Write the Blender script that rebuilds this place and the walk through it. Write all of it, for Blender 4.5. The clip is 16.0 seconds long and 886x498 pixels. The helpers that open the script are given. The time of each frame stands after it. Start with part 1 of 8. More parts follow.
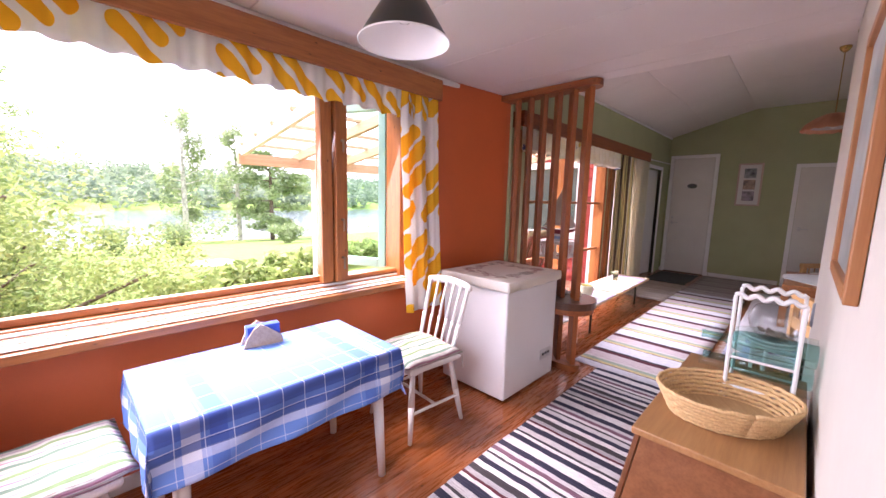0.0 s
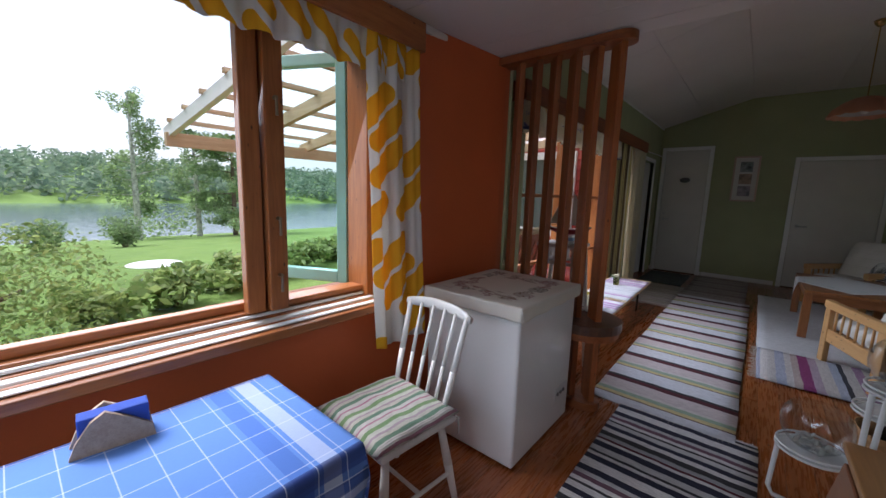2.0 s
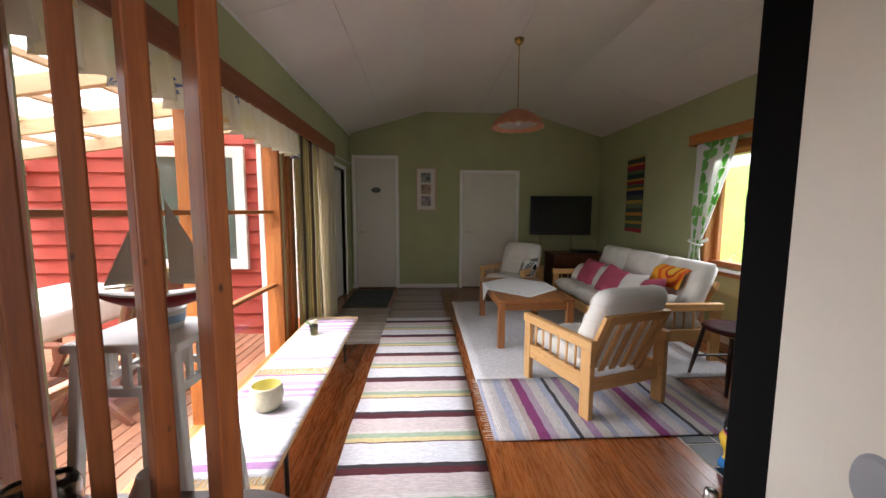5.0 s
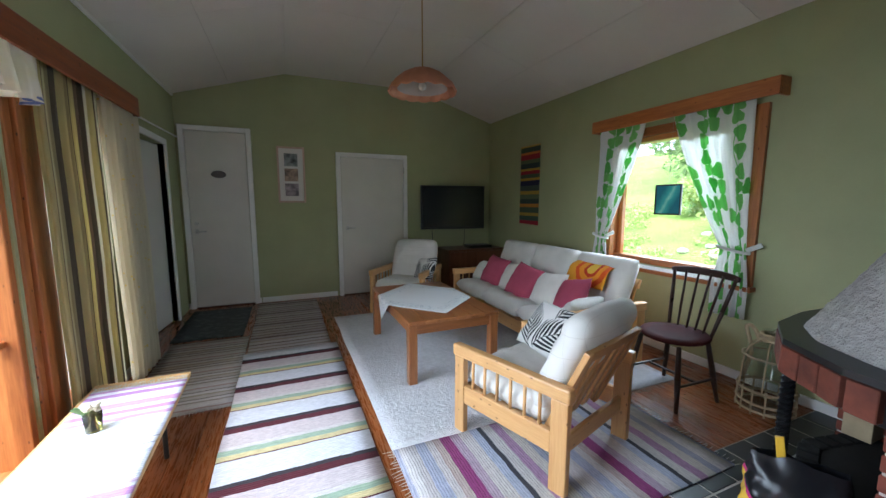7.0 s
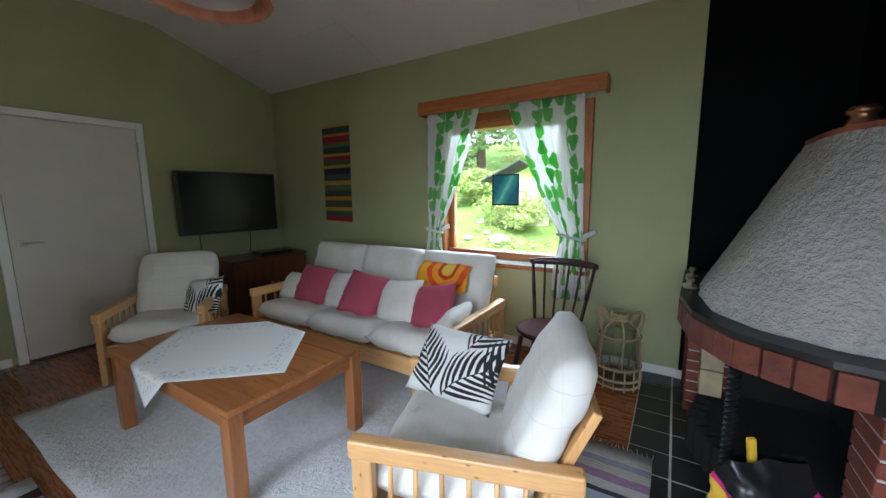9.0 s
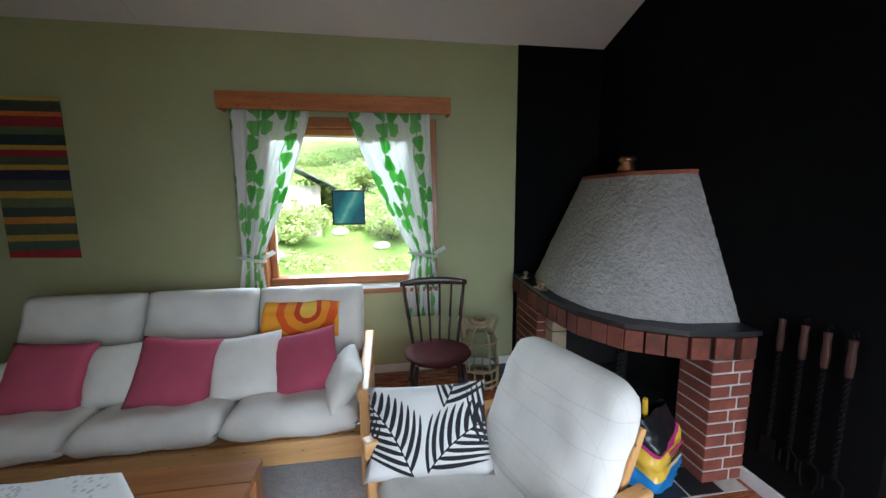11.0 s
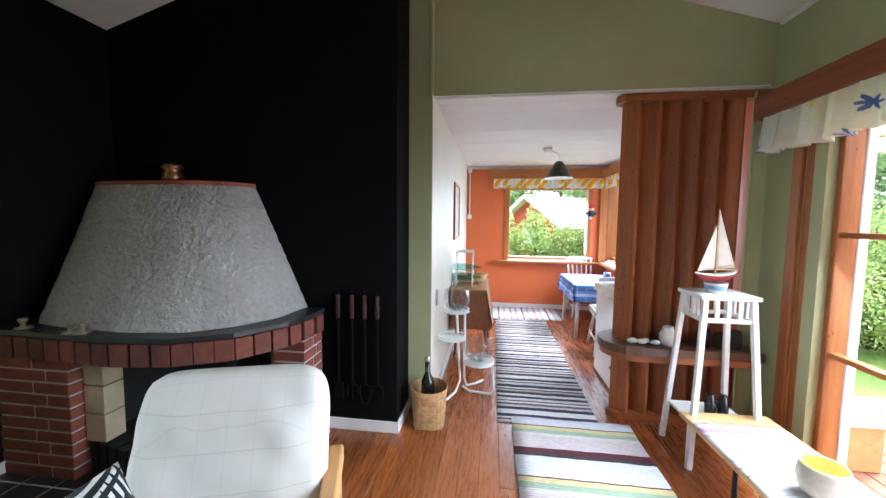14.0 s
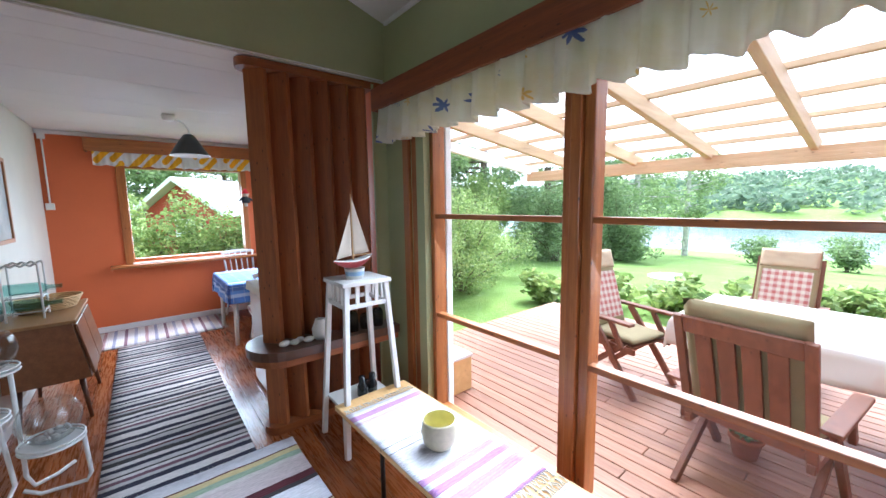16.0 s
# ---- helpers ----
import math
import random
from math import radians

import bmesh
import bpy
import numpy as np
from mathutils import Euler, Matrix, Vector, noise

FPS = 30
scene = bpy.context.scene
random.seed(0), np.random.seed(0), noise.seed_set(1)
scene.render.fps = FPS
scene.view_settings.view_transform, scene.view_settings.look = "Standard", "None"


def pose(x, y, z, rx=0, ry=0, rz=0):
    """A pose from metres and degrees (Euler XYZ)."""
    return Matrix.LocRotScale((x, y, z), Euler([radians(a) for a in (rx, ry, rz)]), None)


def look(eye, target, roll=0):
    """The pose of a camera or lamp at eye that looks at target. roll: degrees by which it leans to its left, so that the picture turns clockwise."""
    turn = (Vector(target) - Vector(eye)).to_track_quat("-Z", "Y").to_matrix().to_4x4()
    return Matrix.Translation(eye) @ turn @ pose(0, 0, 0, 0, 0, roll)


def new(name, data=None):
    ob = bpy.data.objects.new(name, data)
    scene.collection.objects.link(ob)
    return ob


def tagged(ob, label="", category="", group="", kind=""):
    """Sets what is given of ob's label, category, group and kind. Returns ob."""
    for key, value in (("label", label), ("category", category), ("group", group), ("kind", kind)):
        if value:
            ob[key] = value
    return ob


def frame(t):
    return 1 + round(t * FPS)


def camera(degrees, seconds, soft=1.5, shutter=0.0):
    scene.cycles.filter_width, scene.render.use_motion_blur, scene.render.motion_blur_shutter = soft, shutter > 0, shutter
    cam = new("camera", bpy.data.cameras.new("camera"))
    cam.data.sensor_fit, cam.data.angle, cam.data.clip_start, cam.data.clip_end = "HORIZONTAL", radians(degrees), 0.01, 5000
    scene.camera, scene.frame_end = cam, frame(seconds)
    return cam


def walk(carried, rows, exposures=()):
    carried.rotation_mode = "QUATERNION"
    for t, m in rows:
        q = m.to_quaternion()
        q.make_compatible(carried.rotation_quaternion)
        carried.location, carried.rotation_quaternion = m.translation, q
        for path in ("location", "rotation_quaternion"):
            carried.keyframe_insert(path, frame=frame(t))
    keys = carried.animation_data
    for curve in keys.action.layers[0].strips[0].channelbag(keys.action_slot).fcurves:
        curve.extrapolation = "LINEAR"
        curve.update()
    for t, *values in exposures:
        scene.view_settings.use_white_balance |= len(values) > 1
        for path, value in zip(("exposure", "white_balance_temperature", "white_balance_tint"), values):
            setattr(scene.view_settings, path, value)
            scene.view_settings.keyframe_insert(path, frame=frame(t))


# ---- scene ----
cam = camera(99.9, 16.0)
PATH = [
    (0, (2.104, -2.856, 1.368), (0.725, -1.433, 1.098), 1.4),
    (0.5, (1.954, -2.79, 1.382), (0.383, -1.583, 1.105), 1.7),
    (1, (1.809, -2.664, 1.372), (0.174, -1.544, 1.105), 1.6),
    (1.5, (1.664, -2.508, 1.357), (0.136, -1.249, 1.07), 1.8),
    (2, (1.55, -2.363, 1.345), (0.278, -0.848, 1.049), 1.8),
    (2.5, (1.471, -2.113, 1.354), (0.466, -0.407, 1.071), 1.5),
    (3, (1.423, -1.827, 1.373), (0.709, 0.024, 1.122), 1.4),
    (3.5, (1.342, -1.566, 1.402), (0.927, 0.378, 1.18), 1.3),
    (4, (1.306, -1.3, 1.391), (1.118, 0.681, 1.189), 0.8),
    (6.5, (1.202, 0.004, 1.345), (1.745, 1.915, 1.118), 0.1),
    (7, (1.193, 0.245, 1.372), (1.966, 2.072, 1.124), 0.1),
    (7.5, (1.2, 0.491, 1.377), (2.197, 2.208, 1.133), -0.0),
    (8, (1.244, 0.756, 1.378), (2.468, 2.317, 1.117), -0.2),
    (8.5, (1.269, 1.032, 1.365), (2.741, 2.355, 1.077), -0.2),
    (9, (1.274, 1.289, 1.362), (2.955, 2.334, 1.074), -0.5),
    (11.5, (1.387, 2.466, 1.498), (3.233, 1.745, 1.227), 0.1),
    (12, (1.454, 2.619, 1.496), (3.063, 1.457, 1.25), 0.6),
    (12.5, (1.65, 2.733, 1.448), (2.913, 1.197, 1.244), 0.9),
    (13, (1.71, 2.749, 1.436), (2.718, 1.032, 1.248), 0.9),
    (13.5, (1.782, 2.744, 1.422), (2.457, 0.87, 1.251), 0.9),
    (14, (1.757, 2.766, 1.409), (2.021, 0.79, 1.253), 0.6),
    (14.5, (1.691, 2.709, 1.412), (1.49, 0.727, 1.239), 0.3),
    (15, (1.627, 2.582, 1.41), (0.959, 0.707, 1.221), -0.2),
    (15.5, (1.535, 2.494, 1.409), (0.552, 0.764, 1.201), -0.4),
    (16, (1.417, 2.43, 1.427), (0.167, 0.888, 1.188), -0.9),
]
EXPOSURES = [(0.0, 2.1, 6450, 41), (0.5, 1.7, 6350, 36), (1.0, 1.15, 6200, 31), (1.5, 0.72, 6100, 24), (2.0, 0.33, 5850, 18), (2.5, 0.3, 5900, 16), (3.0, 0.6, 6700, 26), (3.5, 1.05, 7200, 30), (4.0, 1.4, 7200, 27), (6.5, 1.9, 5650, 11), (7.0, 1.95, 5600, 10), (9.0, 1.95, 5650, 10), (11.5, 2.0, 5700, 11), (12.5, 2.25, 5750, 11), (13.5, 2.35, 5750, 11), (14.0, 2.5, 5700, 10), (14.5, 2.55, 5450, 10), (15.0, 2.3, 5450, 10), (15.5, 1.95, 5450, 10), (16.0, 1.75, 5450, 11)]
walk(cam, [(t, look(eye, target, roll)) for t, eye, target, roll in PATH], EXPOSURES)

# ---- daylight ----
world = bpy.data.worlds.new("world")
world.use_nodes = True
scene.world = world
sky = world.node_tree.nodes.new("ShaderNodeTexSky")
sky.sky_type, sky.sun_disc = "NISHITA", False
sky.sun_elevation, sky.sun_rotation = radians(56), radians(-117)
sky.air_density, sky.dust_density, sky.ozone_density = 1.0, 3.0, 1.0
world.node_tree.nodes["Background"].inputs["Strength"].default_value = 0.15
veil = world.node_tree.nodes.new("ShaderNodeMix")
veil.data_type = "RGBA"
veil.inputs[0].default_value = 0.6
veil.inputs[7].default_value = (7.6, 7.9, 8.3, 1)
world.node_tree.links.new(sky.outputs["Color"], veil.inputs[6])
world.node_tree.links.new(veil.outputs[2], world.node_tree.nodes["Background"].inputs["Color"])

sun = bpy.data.lights.new("sun", "SUN")
sun.energy, sun.angle, sun.color = 4.0, radians(28), (1.0, 0.95, 0.88)
new("sun", sun).matrix_world = look((-16, -8, 26.5), (0, 0, 0))


def window_light(x, y, z, width, height, target, watts):
    """The sky's light in a window's opening."""
    lamp = bpy.data.lights.new("window_light", "AREA")
    lamp.shape, lamp.size, lamp.size_y, lamp.energy, lamp.color = "RECTANGLE", width, height, watts, (0.84, 0.94, 1.0)
    lamp.spread = radians(115)
    new("window_light", lamp).matrix_world = look((x, y, z), target)


window_light(-0.17, -2.1, 1.35, 1.9, 1.05, (2, -2.1, 0.35), 7.5)
window_light(0.9, -3.5, 1.35, 1.2, 1.05, (0.9, -1.4, 0.35), 5.5)
window_light(-0.17, 1.58, 1.05, 2.1, 1.8, (1.6, 1.58, -0.3), 13.5)
window_light(4.56, 2.6, 1.4, 1.0, 1.1, (2, 2.6, 0.2), 6)

# ---- building tools ----
def link_mesh(name, bm, material, parent=None, label="", smooth=False):
    me = bpy.data.meshes.new(name)
    if smooth:
        for f in bm.faces:
            f.smooth = True
    bm.to_mesh(me)
    bm.free()
    me.materials.append(material)
    ob = new(name, me)
    ob.parent = parent
    if label:
        tagged(ob, label)
    return ob


def part(name, bm, material, parent, label="", smooth=False):
    return link_mesh(name, bm, material, parent, label, smooth)


def thing(name, label, category, m=None, group="", kind=""):
    ob = new(name)
    ob.empty_display_size = 0.1
    if m is not None:
        ob.matrix_basis = m
    return tagged(ob, label, category, group, kind)


def structure(name, bm, material, label="", smooth=False):
    return tagged(link_mesh(name, bm, material, None, label, smooth), label, "", "", "structure")


def box(bm, x0, x1, y0, y1, z0, z1, bevel=0.0, m=None, seg=2):
    t = Matrix.Translation(((x0 + x1) / 2, (y0 + y1) / 2, (z0 + z1) / 2)) @ Matrix.Diagonal((x1 - x0, y1 - y0, z1 - z0, 1))
    verts = bmesh.ops.create_cube(bm, size=1, matrix=(m @ t) if m else t)["verts"]
    if bevel:
        edges = list({e for v in verts for e in v.link_edges})
        bmesh.ops.bevel(bm, geom=edges, offset=bevel, segments=seg, profile=0.5, affect="EDGES")
    return bm


def boxed(x0, x1, y0, y1, z0, z1, bevel=0.0, m=None, seg=2):
    return box(bmesh.new(), x0, x1, y0, y1, z0, z1, bevel, m, seg)


def rod(bm, a, b, r0, r1=None, seg=10):
    a, b = Vector(a), Vector(b)
    d = b - a
    m = Matrix.Translation((a + b) / 2) @ d.to_track_quat("Z", "Y").to_matrix().to_4x4()
    bmesh.ops.create_cone(bm, cap_ends=True, segments=seg, radius1=r0, radius2=r0 if r1 is None else r1, depth=d.length, matrix=m)
    return bm


def bar(bm, a, b, w, h, bevel=0.004, up=(0, 0, 1)):
    """A plank from a to b, w wide and h high."""
    a, b = Vector(a), Vector(b)
    d = (b - a).normalized()
    side = d.cross(Vector(up)).normalized()
    top = side.cross(d)
    m = Matrix((side, d, top)).transposed().to_4x4()
    m.translation = (a + b) / 2
    return box(bm, -w / 2, w / 2, -(b - a).length / 2, (b - a).length / 2, -h / 2, h / 2, bevel, m, 1)


def lathe(bm, profile, seg=24, m=None):
    rings = []
    for r, z in profile:
        ring = [bm.verts.new(Vector((r * math.cos(k * math.tau / seg), r * math.sin(k * math.tau / seg), z))) for k in range(seg)] if r > 1e-4 else [bm.verts.new((0, 0, z))]
        rings.append(ring)
    for a, b in zip(rings, rings[1:]):
        for k in range(seg):
            p = [a[k % len(a)], a[(k + 1) % len(a)], b[(k + 1) % len(b)], b[k % len(b)]]
            q = list(dict.fromkeys(p))
            if len(q) > 2:
                bm.faces.new(q)
    if m:
        bmesh.ops.transform(bm, matrix=m, verts=[v for ring in rings for v in ring])
    return bm


def twisted(bm, half, z0, z1, turns, steps, m=None):
    """A square iron bar twisted about its upright axis."""
    rings = []
    for k in range(steps + 1):
        a = turns * math.tau * k / steps
        rings.append([bm.verts.new(Vector((half * 1.414 * math.cos(a + q * math.pi / 2), half * 1.414 * math.sin(a + q * math.pi / 2), z0 + (z1 - z0) * k / steps))) for q in range(4)])
    for a, b in zip(rings, rings[1:]):
        for q in range(4):
            bm.faces.new((a[q], a[(q + 1) % 4], b[(q + 1) % 4], b[q]))
    bm.faces.new(rings[0][::-1])
    bm.faces.new(rings[-1])
    if m:
        bmesh.ops.transform(bm, matrix=m, verts=[v for ring in rings for v in ring])
    return bm


def tube(bm, points, r, seg=8):
    """A round bar bent along the points."""
    pts = [Vector(p) for p in points]
    rings, last = [], None
    for n, p in enumerate(pts):
        d = (pts[min(n + 1, len(pts) - 1)] - pts[max(n - 1, 0)]).normalized()
        side = last - d * last.dot(d) if last else d.orthogonal()
        side.normalize()
        last = side
        up = d.cross(side)
        rings.append([bm.verts.new(p + r * (math.cos(k * math.tau / seg) * side + math.sin(k * math.tau / seg) * up)) for k in range(seg)])
    for a, b in zip(rings, rings[1:]):
        for k in range(seg):
            bm.faces.new((a[k], a[(k + 1) % seg], b[(k + 1) % seg], b[k]))
    bm.faces.new(rings[0][::-1])
    bm.faces.new(rings[-1])
    return bm


def sheet(bm, f, nu, nv, thick=0.0, size=(1.0, 1.0)):
    """A cloth-like sheet: f(u, v) gives its places for u and v from 0 to 1; size: its metres, for woven patterns."""
    uv = bm.loops.layers.uv.new("cloth")
    grid = [[bm.verts.new(f(a / nu, b / nv)) for b in range(nv + 1)] for a in range(nu + 1)]
    faces = []
    for a in range(nu):
        for b in range(nv):
            face = bm.faces.new((grid[a][b], grid[a + 1][b], grid[a + 1][b + 1], grid[a][b + 1]))
            for loop, (i, j) in zip(face.loops, ((a, b), (a + 1, b), (a + 1, b + 1), (a, b + 1))):
                loop[uv].uv = (i / nu * size[0], j / nv * size[1])
            faces.append(face)
    bm.normal_update()
    if thick:
        back = [[bm.verts.new(v.co - v.normal * thick) for v in row] for row in grid]
        for a in range(nu):
            for b in range(nv):
                face = bm.faces.new((back[a][b + 1], back[a + 1][b + 1], back[a + 1][b], back[a][b]))
                for loop, (i, j) in zip(face.loops, ((a, b + 1), (a + 1, b + 1), (a + 1, b), (a, b))):
                    loop[uv].uv = (i / nu * size[0], j / nv * size[1])
        rim = [(a, 0) for a in range(nu)] + [(nu, b) for b in range(nv)] + [(a, nv) for a in range(nu, 0, -1)] + [(0, b) for b in range(nv, 0, -1)]
        for (a, b), (i, j) in zip(rim, rim[1:] + rim[:1]):
            face = bm.faces.new((grid[i][j], grid[a][b], back[a][b], back[i][j]))
            for loop, (p, q) in zip(face.loops, ((i, j), (a, b), (a, b), (i, j))):
                loop[uv].uv = (p / nu * size[0], q / nv * size[1])
    return bm


def prism(bm, outline, z0, z1):
    low = [bm.verts.new((x, y, z0)) for x, y in outline]
    top = [bm.verts.new((x, y, z1)) for x, y in outline]
    n = len(outline)
    bm.faces.new(low[::-1])
    bm.faces.new(top)
    for k in range(n):
        bm.faces.new((low[k], low[(k + 1) % n], top[(k + 1) % n], top[k]))
    bmesh.ops.recalc_face_normals(bm, faces=bm.faces)
    return bm


def cushion(w, d, h, edge=0.25, pinch=0.0, lumps=0.006, seed=0.0, n=14, corner=0.0):
    """A stuffed cushion, w x d and h thick, lying flat on its middle."""
    bm = bmesh.new()
    bmesh.ops.create_grid(bm, x_segments=n, y_segments=n, size=1)
    low = bmesh.ops.duplicate(bm, geom=bm.verts[:] + bm.edges[:] + bm.faces[:])
    lower = {v for v in low["geom"] if isinstance(v, bmesh.types.BMVert)}
    for v in bm.verts:
        u, q = v.co.x, v.co.y
        fat = max(0.0, (1 - abs(u) ** (2 / edge)) * (1 - abs(q) ** (2 / edge))) ** 0.5
        fat = fat * (1 + lumps / h * 2 * noise.noise(Vector((u * 2 + seed, q * 2, seed))))
        draw = 1 - pinch * (1 - u * u) * (abs(q) ** 4), 1 - pinch * (1 - q * q) * (abs(u) ** 4)
        draw = draw[0] * (1 - corner * abs(u) ** 7), draw[1] * (1 - corner * abs(q) ** 7)
        v.co = Vector((u * w / 2 * draw[1], q * d / 2 * draw[0], (-1 if v in lower else 1) * fat * h / 2 + lumps * noise.noise(Vector((u * 3 + seed, q * 3, 2)))))
    bmesh.ops.reverse_faces(bm, faces=[f for f in bm.faces if all(v in lower for v in f.verts)])
    bmesh.ops.remove_doubles(bm, verts=bm.verts, dist=0.0005)
    return bm


def moved(bm, m):
    bmesh.ops.transform(bm, matrix=m, verts=bm.verts)
    return bm


# ---- materials ----
class Nodes:
    """One node material under construction."""

    def __init__(self, name, rough=0.6, metal=0.0):
        self.material = bpy.data.materials.new(name)
        self.material.use_nodes = True
        self.tree = self.material.node_tree
        self.shader = self.tree.nodes["Principled BSDF"]
        self.shader.inputs["Roughness"].default_value = rough
        self.shader.inputs["Metallic"].default_value = metal
        self.coords = None

    def add(self, kind, **settings):
        node = self.tree.nodes.new(kind)
        for key, value in settings.items():
            setattr(node, key, value)
        return node

    def link(self, a, b):
        self.tree.links.new(a, b)
        return self

    def place(self, space="Object", scale=(1, 1, 1), turn=(0, 0, 0), shift=(0, 0, 0)):
        if space == "World":
            source = self.add("ShaderNodeNewGeometry").outputs["Position"]
        else:
            source = self.add("ShaderNodeTexCoord").outputs[space]
        mapping = self.add("ShaderNodeMapping")
        mapping.inputs["Scale"].default_value, mapping.inputs["Rotation"].default_value, mapping.inputs["Location"].default_value = scale, turn, shift
        self.link(source, mapping.inputs["Vector"])
        return mapping.outputs["Vector"]

    def noise(self, vector, scale, detail=4.0, rough=0.55):
        node = self.add("ShaderNodeTexNoise")
        node.inputs["Scale"].default_value, node.inputs["Detail"].default_value, node.inputs["Roughness"].default_value = scale, detail, rough
        self.link(vector, node.inputs["Vector"])
        return node.outputs["Fac"]

    def ramp(self, fac, stops, mode="LINEAR"):
        node = self.add("ShaderNodeValToRGB")
        node.color_ramp.interpolation = mode
        while len(node.color_ramp.elements) < len(stops):
            node.color_ramp.elements.new(1.0)
        for e, (at, colour) in zip(node.color_ramp.elements, stops):
            e.position, e.color = at, (*colour, 1) if len(colour) == 3 else colour
        self.link(fac, node.inputs["Fac"])
        return node.outputs["Color"]

    def math(self, op, a, b=None, c=None):
        node = self.add("ShaderNodeMath", operation=op)
        for n, v in enumerate((a, b, c)):
            if isinstance(v, (int, float)):
                node.inputs[n].default_value = v
            elif v is not None:
                self.link(v, node.inputs[n])
        return node.outputs[0]

    def mix(self, fac, a, b, mode="MIX"):
        node = self.add("ShaderNodeMix", data_type="RGBA", blend_type=mode)
        for slot, v in ((0, fac), (6, a), (7, b)):
            if isinstance(v, (int, float)):
                node.inputs[slot].default_value = v
            elif isinstance(v, tuple):
                node.inputs[slot].default_value = (*v, 1)
            else:
                self.link(v, node.inputs[slot])
        return node.outputs[2]

    def split(self, vector):
        node = self.add("ShaderNodeSeparateXYZ")
        self.link(vector, node.inputs[0])
        return node.outputs

    def bump(self, height, strength=0.2, distance=0.01):
        node = self.add("ShaderNodeBump")
        node.inputs["Strength"].default_value, node.inputs["Distance"].default_value = strength, distance
        self.link(height, node.inputs["Height"])
        self.link(node.outputs[0], self.shader.inputs["Normal"])
        return self

    def done(self, colour=None, rough=None):
        if isinstance(colour, tuple):
            self.shader.inputs["Base Color"].default_value = (*colour, 1)
        elif colour is not None:
            self.link(colour, self.shader.inputs["Base Color"])
        if rough is not None:
            self.link(rough, self.shader.inputs["Roughness"])
        return self.material


def paint(name, colour, rough=0.6, vary=0.06, scale=3.0, bump=0.05, fine=60.0, space="World"):
    """Painted or plain surfaces, with faint clouds of tone and a fine grain."""
    n = Nodes(name, rough)
    p = n.place(space)
    clouds, grain = n.noise(p, scale, 5), n.noise(p, fine, 3)
    dark, light = tuple(c * (1 - vary * 2) for c in colour), tuple(min(1, c * (1 + vary)) for c in colour)
    base = n.ramp(clouds, [(0.3, dark), (0.7, light)])
    base = n.mix(0.12, base, n.ramp(grain, [(0.35, dark), (0.65, light)]))
    n.bump(grain, bump, 0.004)
    return n.done(base, n.math("MULTIPLY_ADD", clouds, 0.15, rough - 0.07))


def wood(name, dark, light, rough=0.45, along=1, scale=1.0, knots=True, space="Object", coat=0.0):
    """Boards with grain along one axis (0 x, 1 y, 2 z), knots and some difference from piece to piece."""
    n = Nodes(name, rough)
    stretch = [14 * scale] * 3
    stretch[along] = 0.9 * scale
    info = n.add("ShaderNodeObjectInfo")
    shift = n.add("ShaderNodeVectorMath", operation="ADD")
    n.link(n.place(space, tuple(stretch)), shift.inputs[0])
    spread = n.math("MULTIPLY", info.outputs["Random"], 37.0)
    n.link(spread, shift.inputs[1])
    grain = n.noise(shift.outputs[0], 1.6, 6, 0.6)
    fine = n.noise(shift.outputs[0], 9.0, 3, 0.6)
    base = n.ramp(grain, [(0.25, dark), (0.5, tuple((a + b) / 2 for a, b in zip(dark, light))), (0.72, light)])
    base = n.mix(0.25, base, n.ramp(fine, [(0.4, dark), (0.6, light)]))
    if knots:
        gather = [5.0] * 3
        gather[along] = 2.2
        spot = n.add("ShaderNodeTexVoronoi")
        more = n.add("ShaderNodeVectorMath", operation="ADD")
        n.link(n.place(space, tuple(gather)), more.inputs[0])
        n.link(spread, more.inputs[1])
        n.link(more.outputs[0], spot.inputs["Vector"])
        base = n.mix(n.ramp(spot.outputs["Distance"], [(0.05, (1, 1, 1)), (0.13, (0, 0, 0))]), base, tuple(c * 0.35 for c in dark))
    tone = n.math("MULTIPLY_ADD", info.outputs["Random"], 0.36, 0.82)
    shade = n.add("ShaderNodeVectorMath", operation="SCALE")
    n.link(base, shade.inputs[0])
    n.link(tone, shade.inputs["Scale"])
    n.bump(grain, 0.12, 0.004)
    n.shader.inputs["Coat Weight"].default_value = coat
    n.shader.inputs["Coat Roughness"].default_value = 0.15
    return n.done(shade.outputs[0], n.math("MULTIPLY_ADD", fine, 0.2, rough - 0.1))


def cloth(name, colour, rough=0.9, vary=0.08, weave=400.0, sheer=0.0):
    n = Nodes(name, rough)
    p = n.place("Object")
    soft, fine = n.noise(p, 5.0, 4), n.noise(p, weave, 2)
    base = n.ramp(soft, [(0.3, tuple(c * (1 - vary) for c in colour)), (0.7, tuple(min(1, c * (1 + vary * 0.5)) for c in colour))])
    n.bump(n.math("ADD", fine, n.math("MULTIPLY", soft, 2.0)), 0.25, 0.003)
    if sheer:
        see_through(n, base, sheer)
    return n.done(base)


def see_through(n, base, share):
    """Lets part of the light pass through thin cloth."""
    glow = n.add("ShaderNodeBsdfTranslucent")
    if isinstance(base, tuple):
        glow.inputs[0].default_value = (*base, 1)
    else:
        n.link(base, glow.inputs[0])
    both = n.add("ShaderNodeMixShader")
    both.inputs[0].default_value = share
    n.link(n.shader.outputs[0], both.inputs[1])
    n.link(glow.outputs[0], both.inputs[2])
    n.link(both.outputs[0], n.tree.nodes["Material Output"].inputs["Surface"])


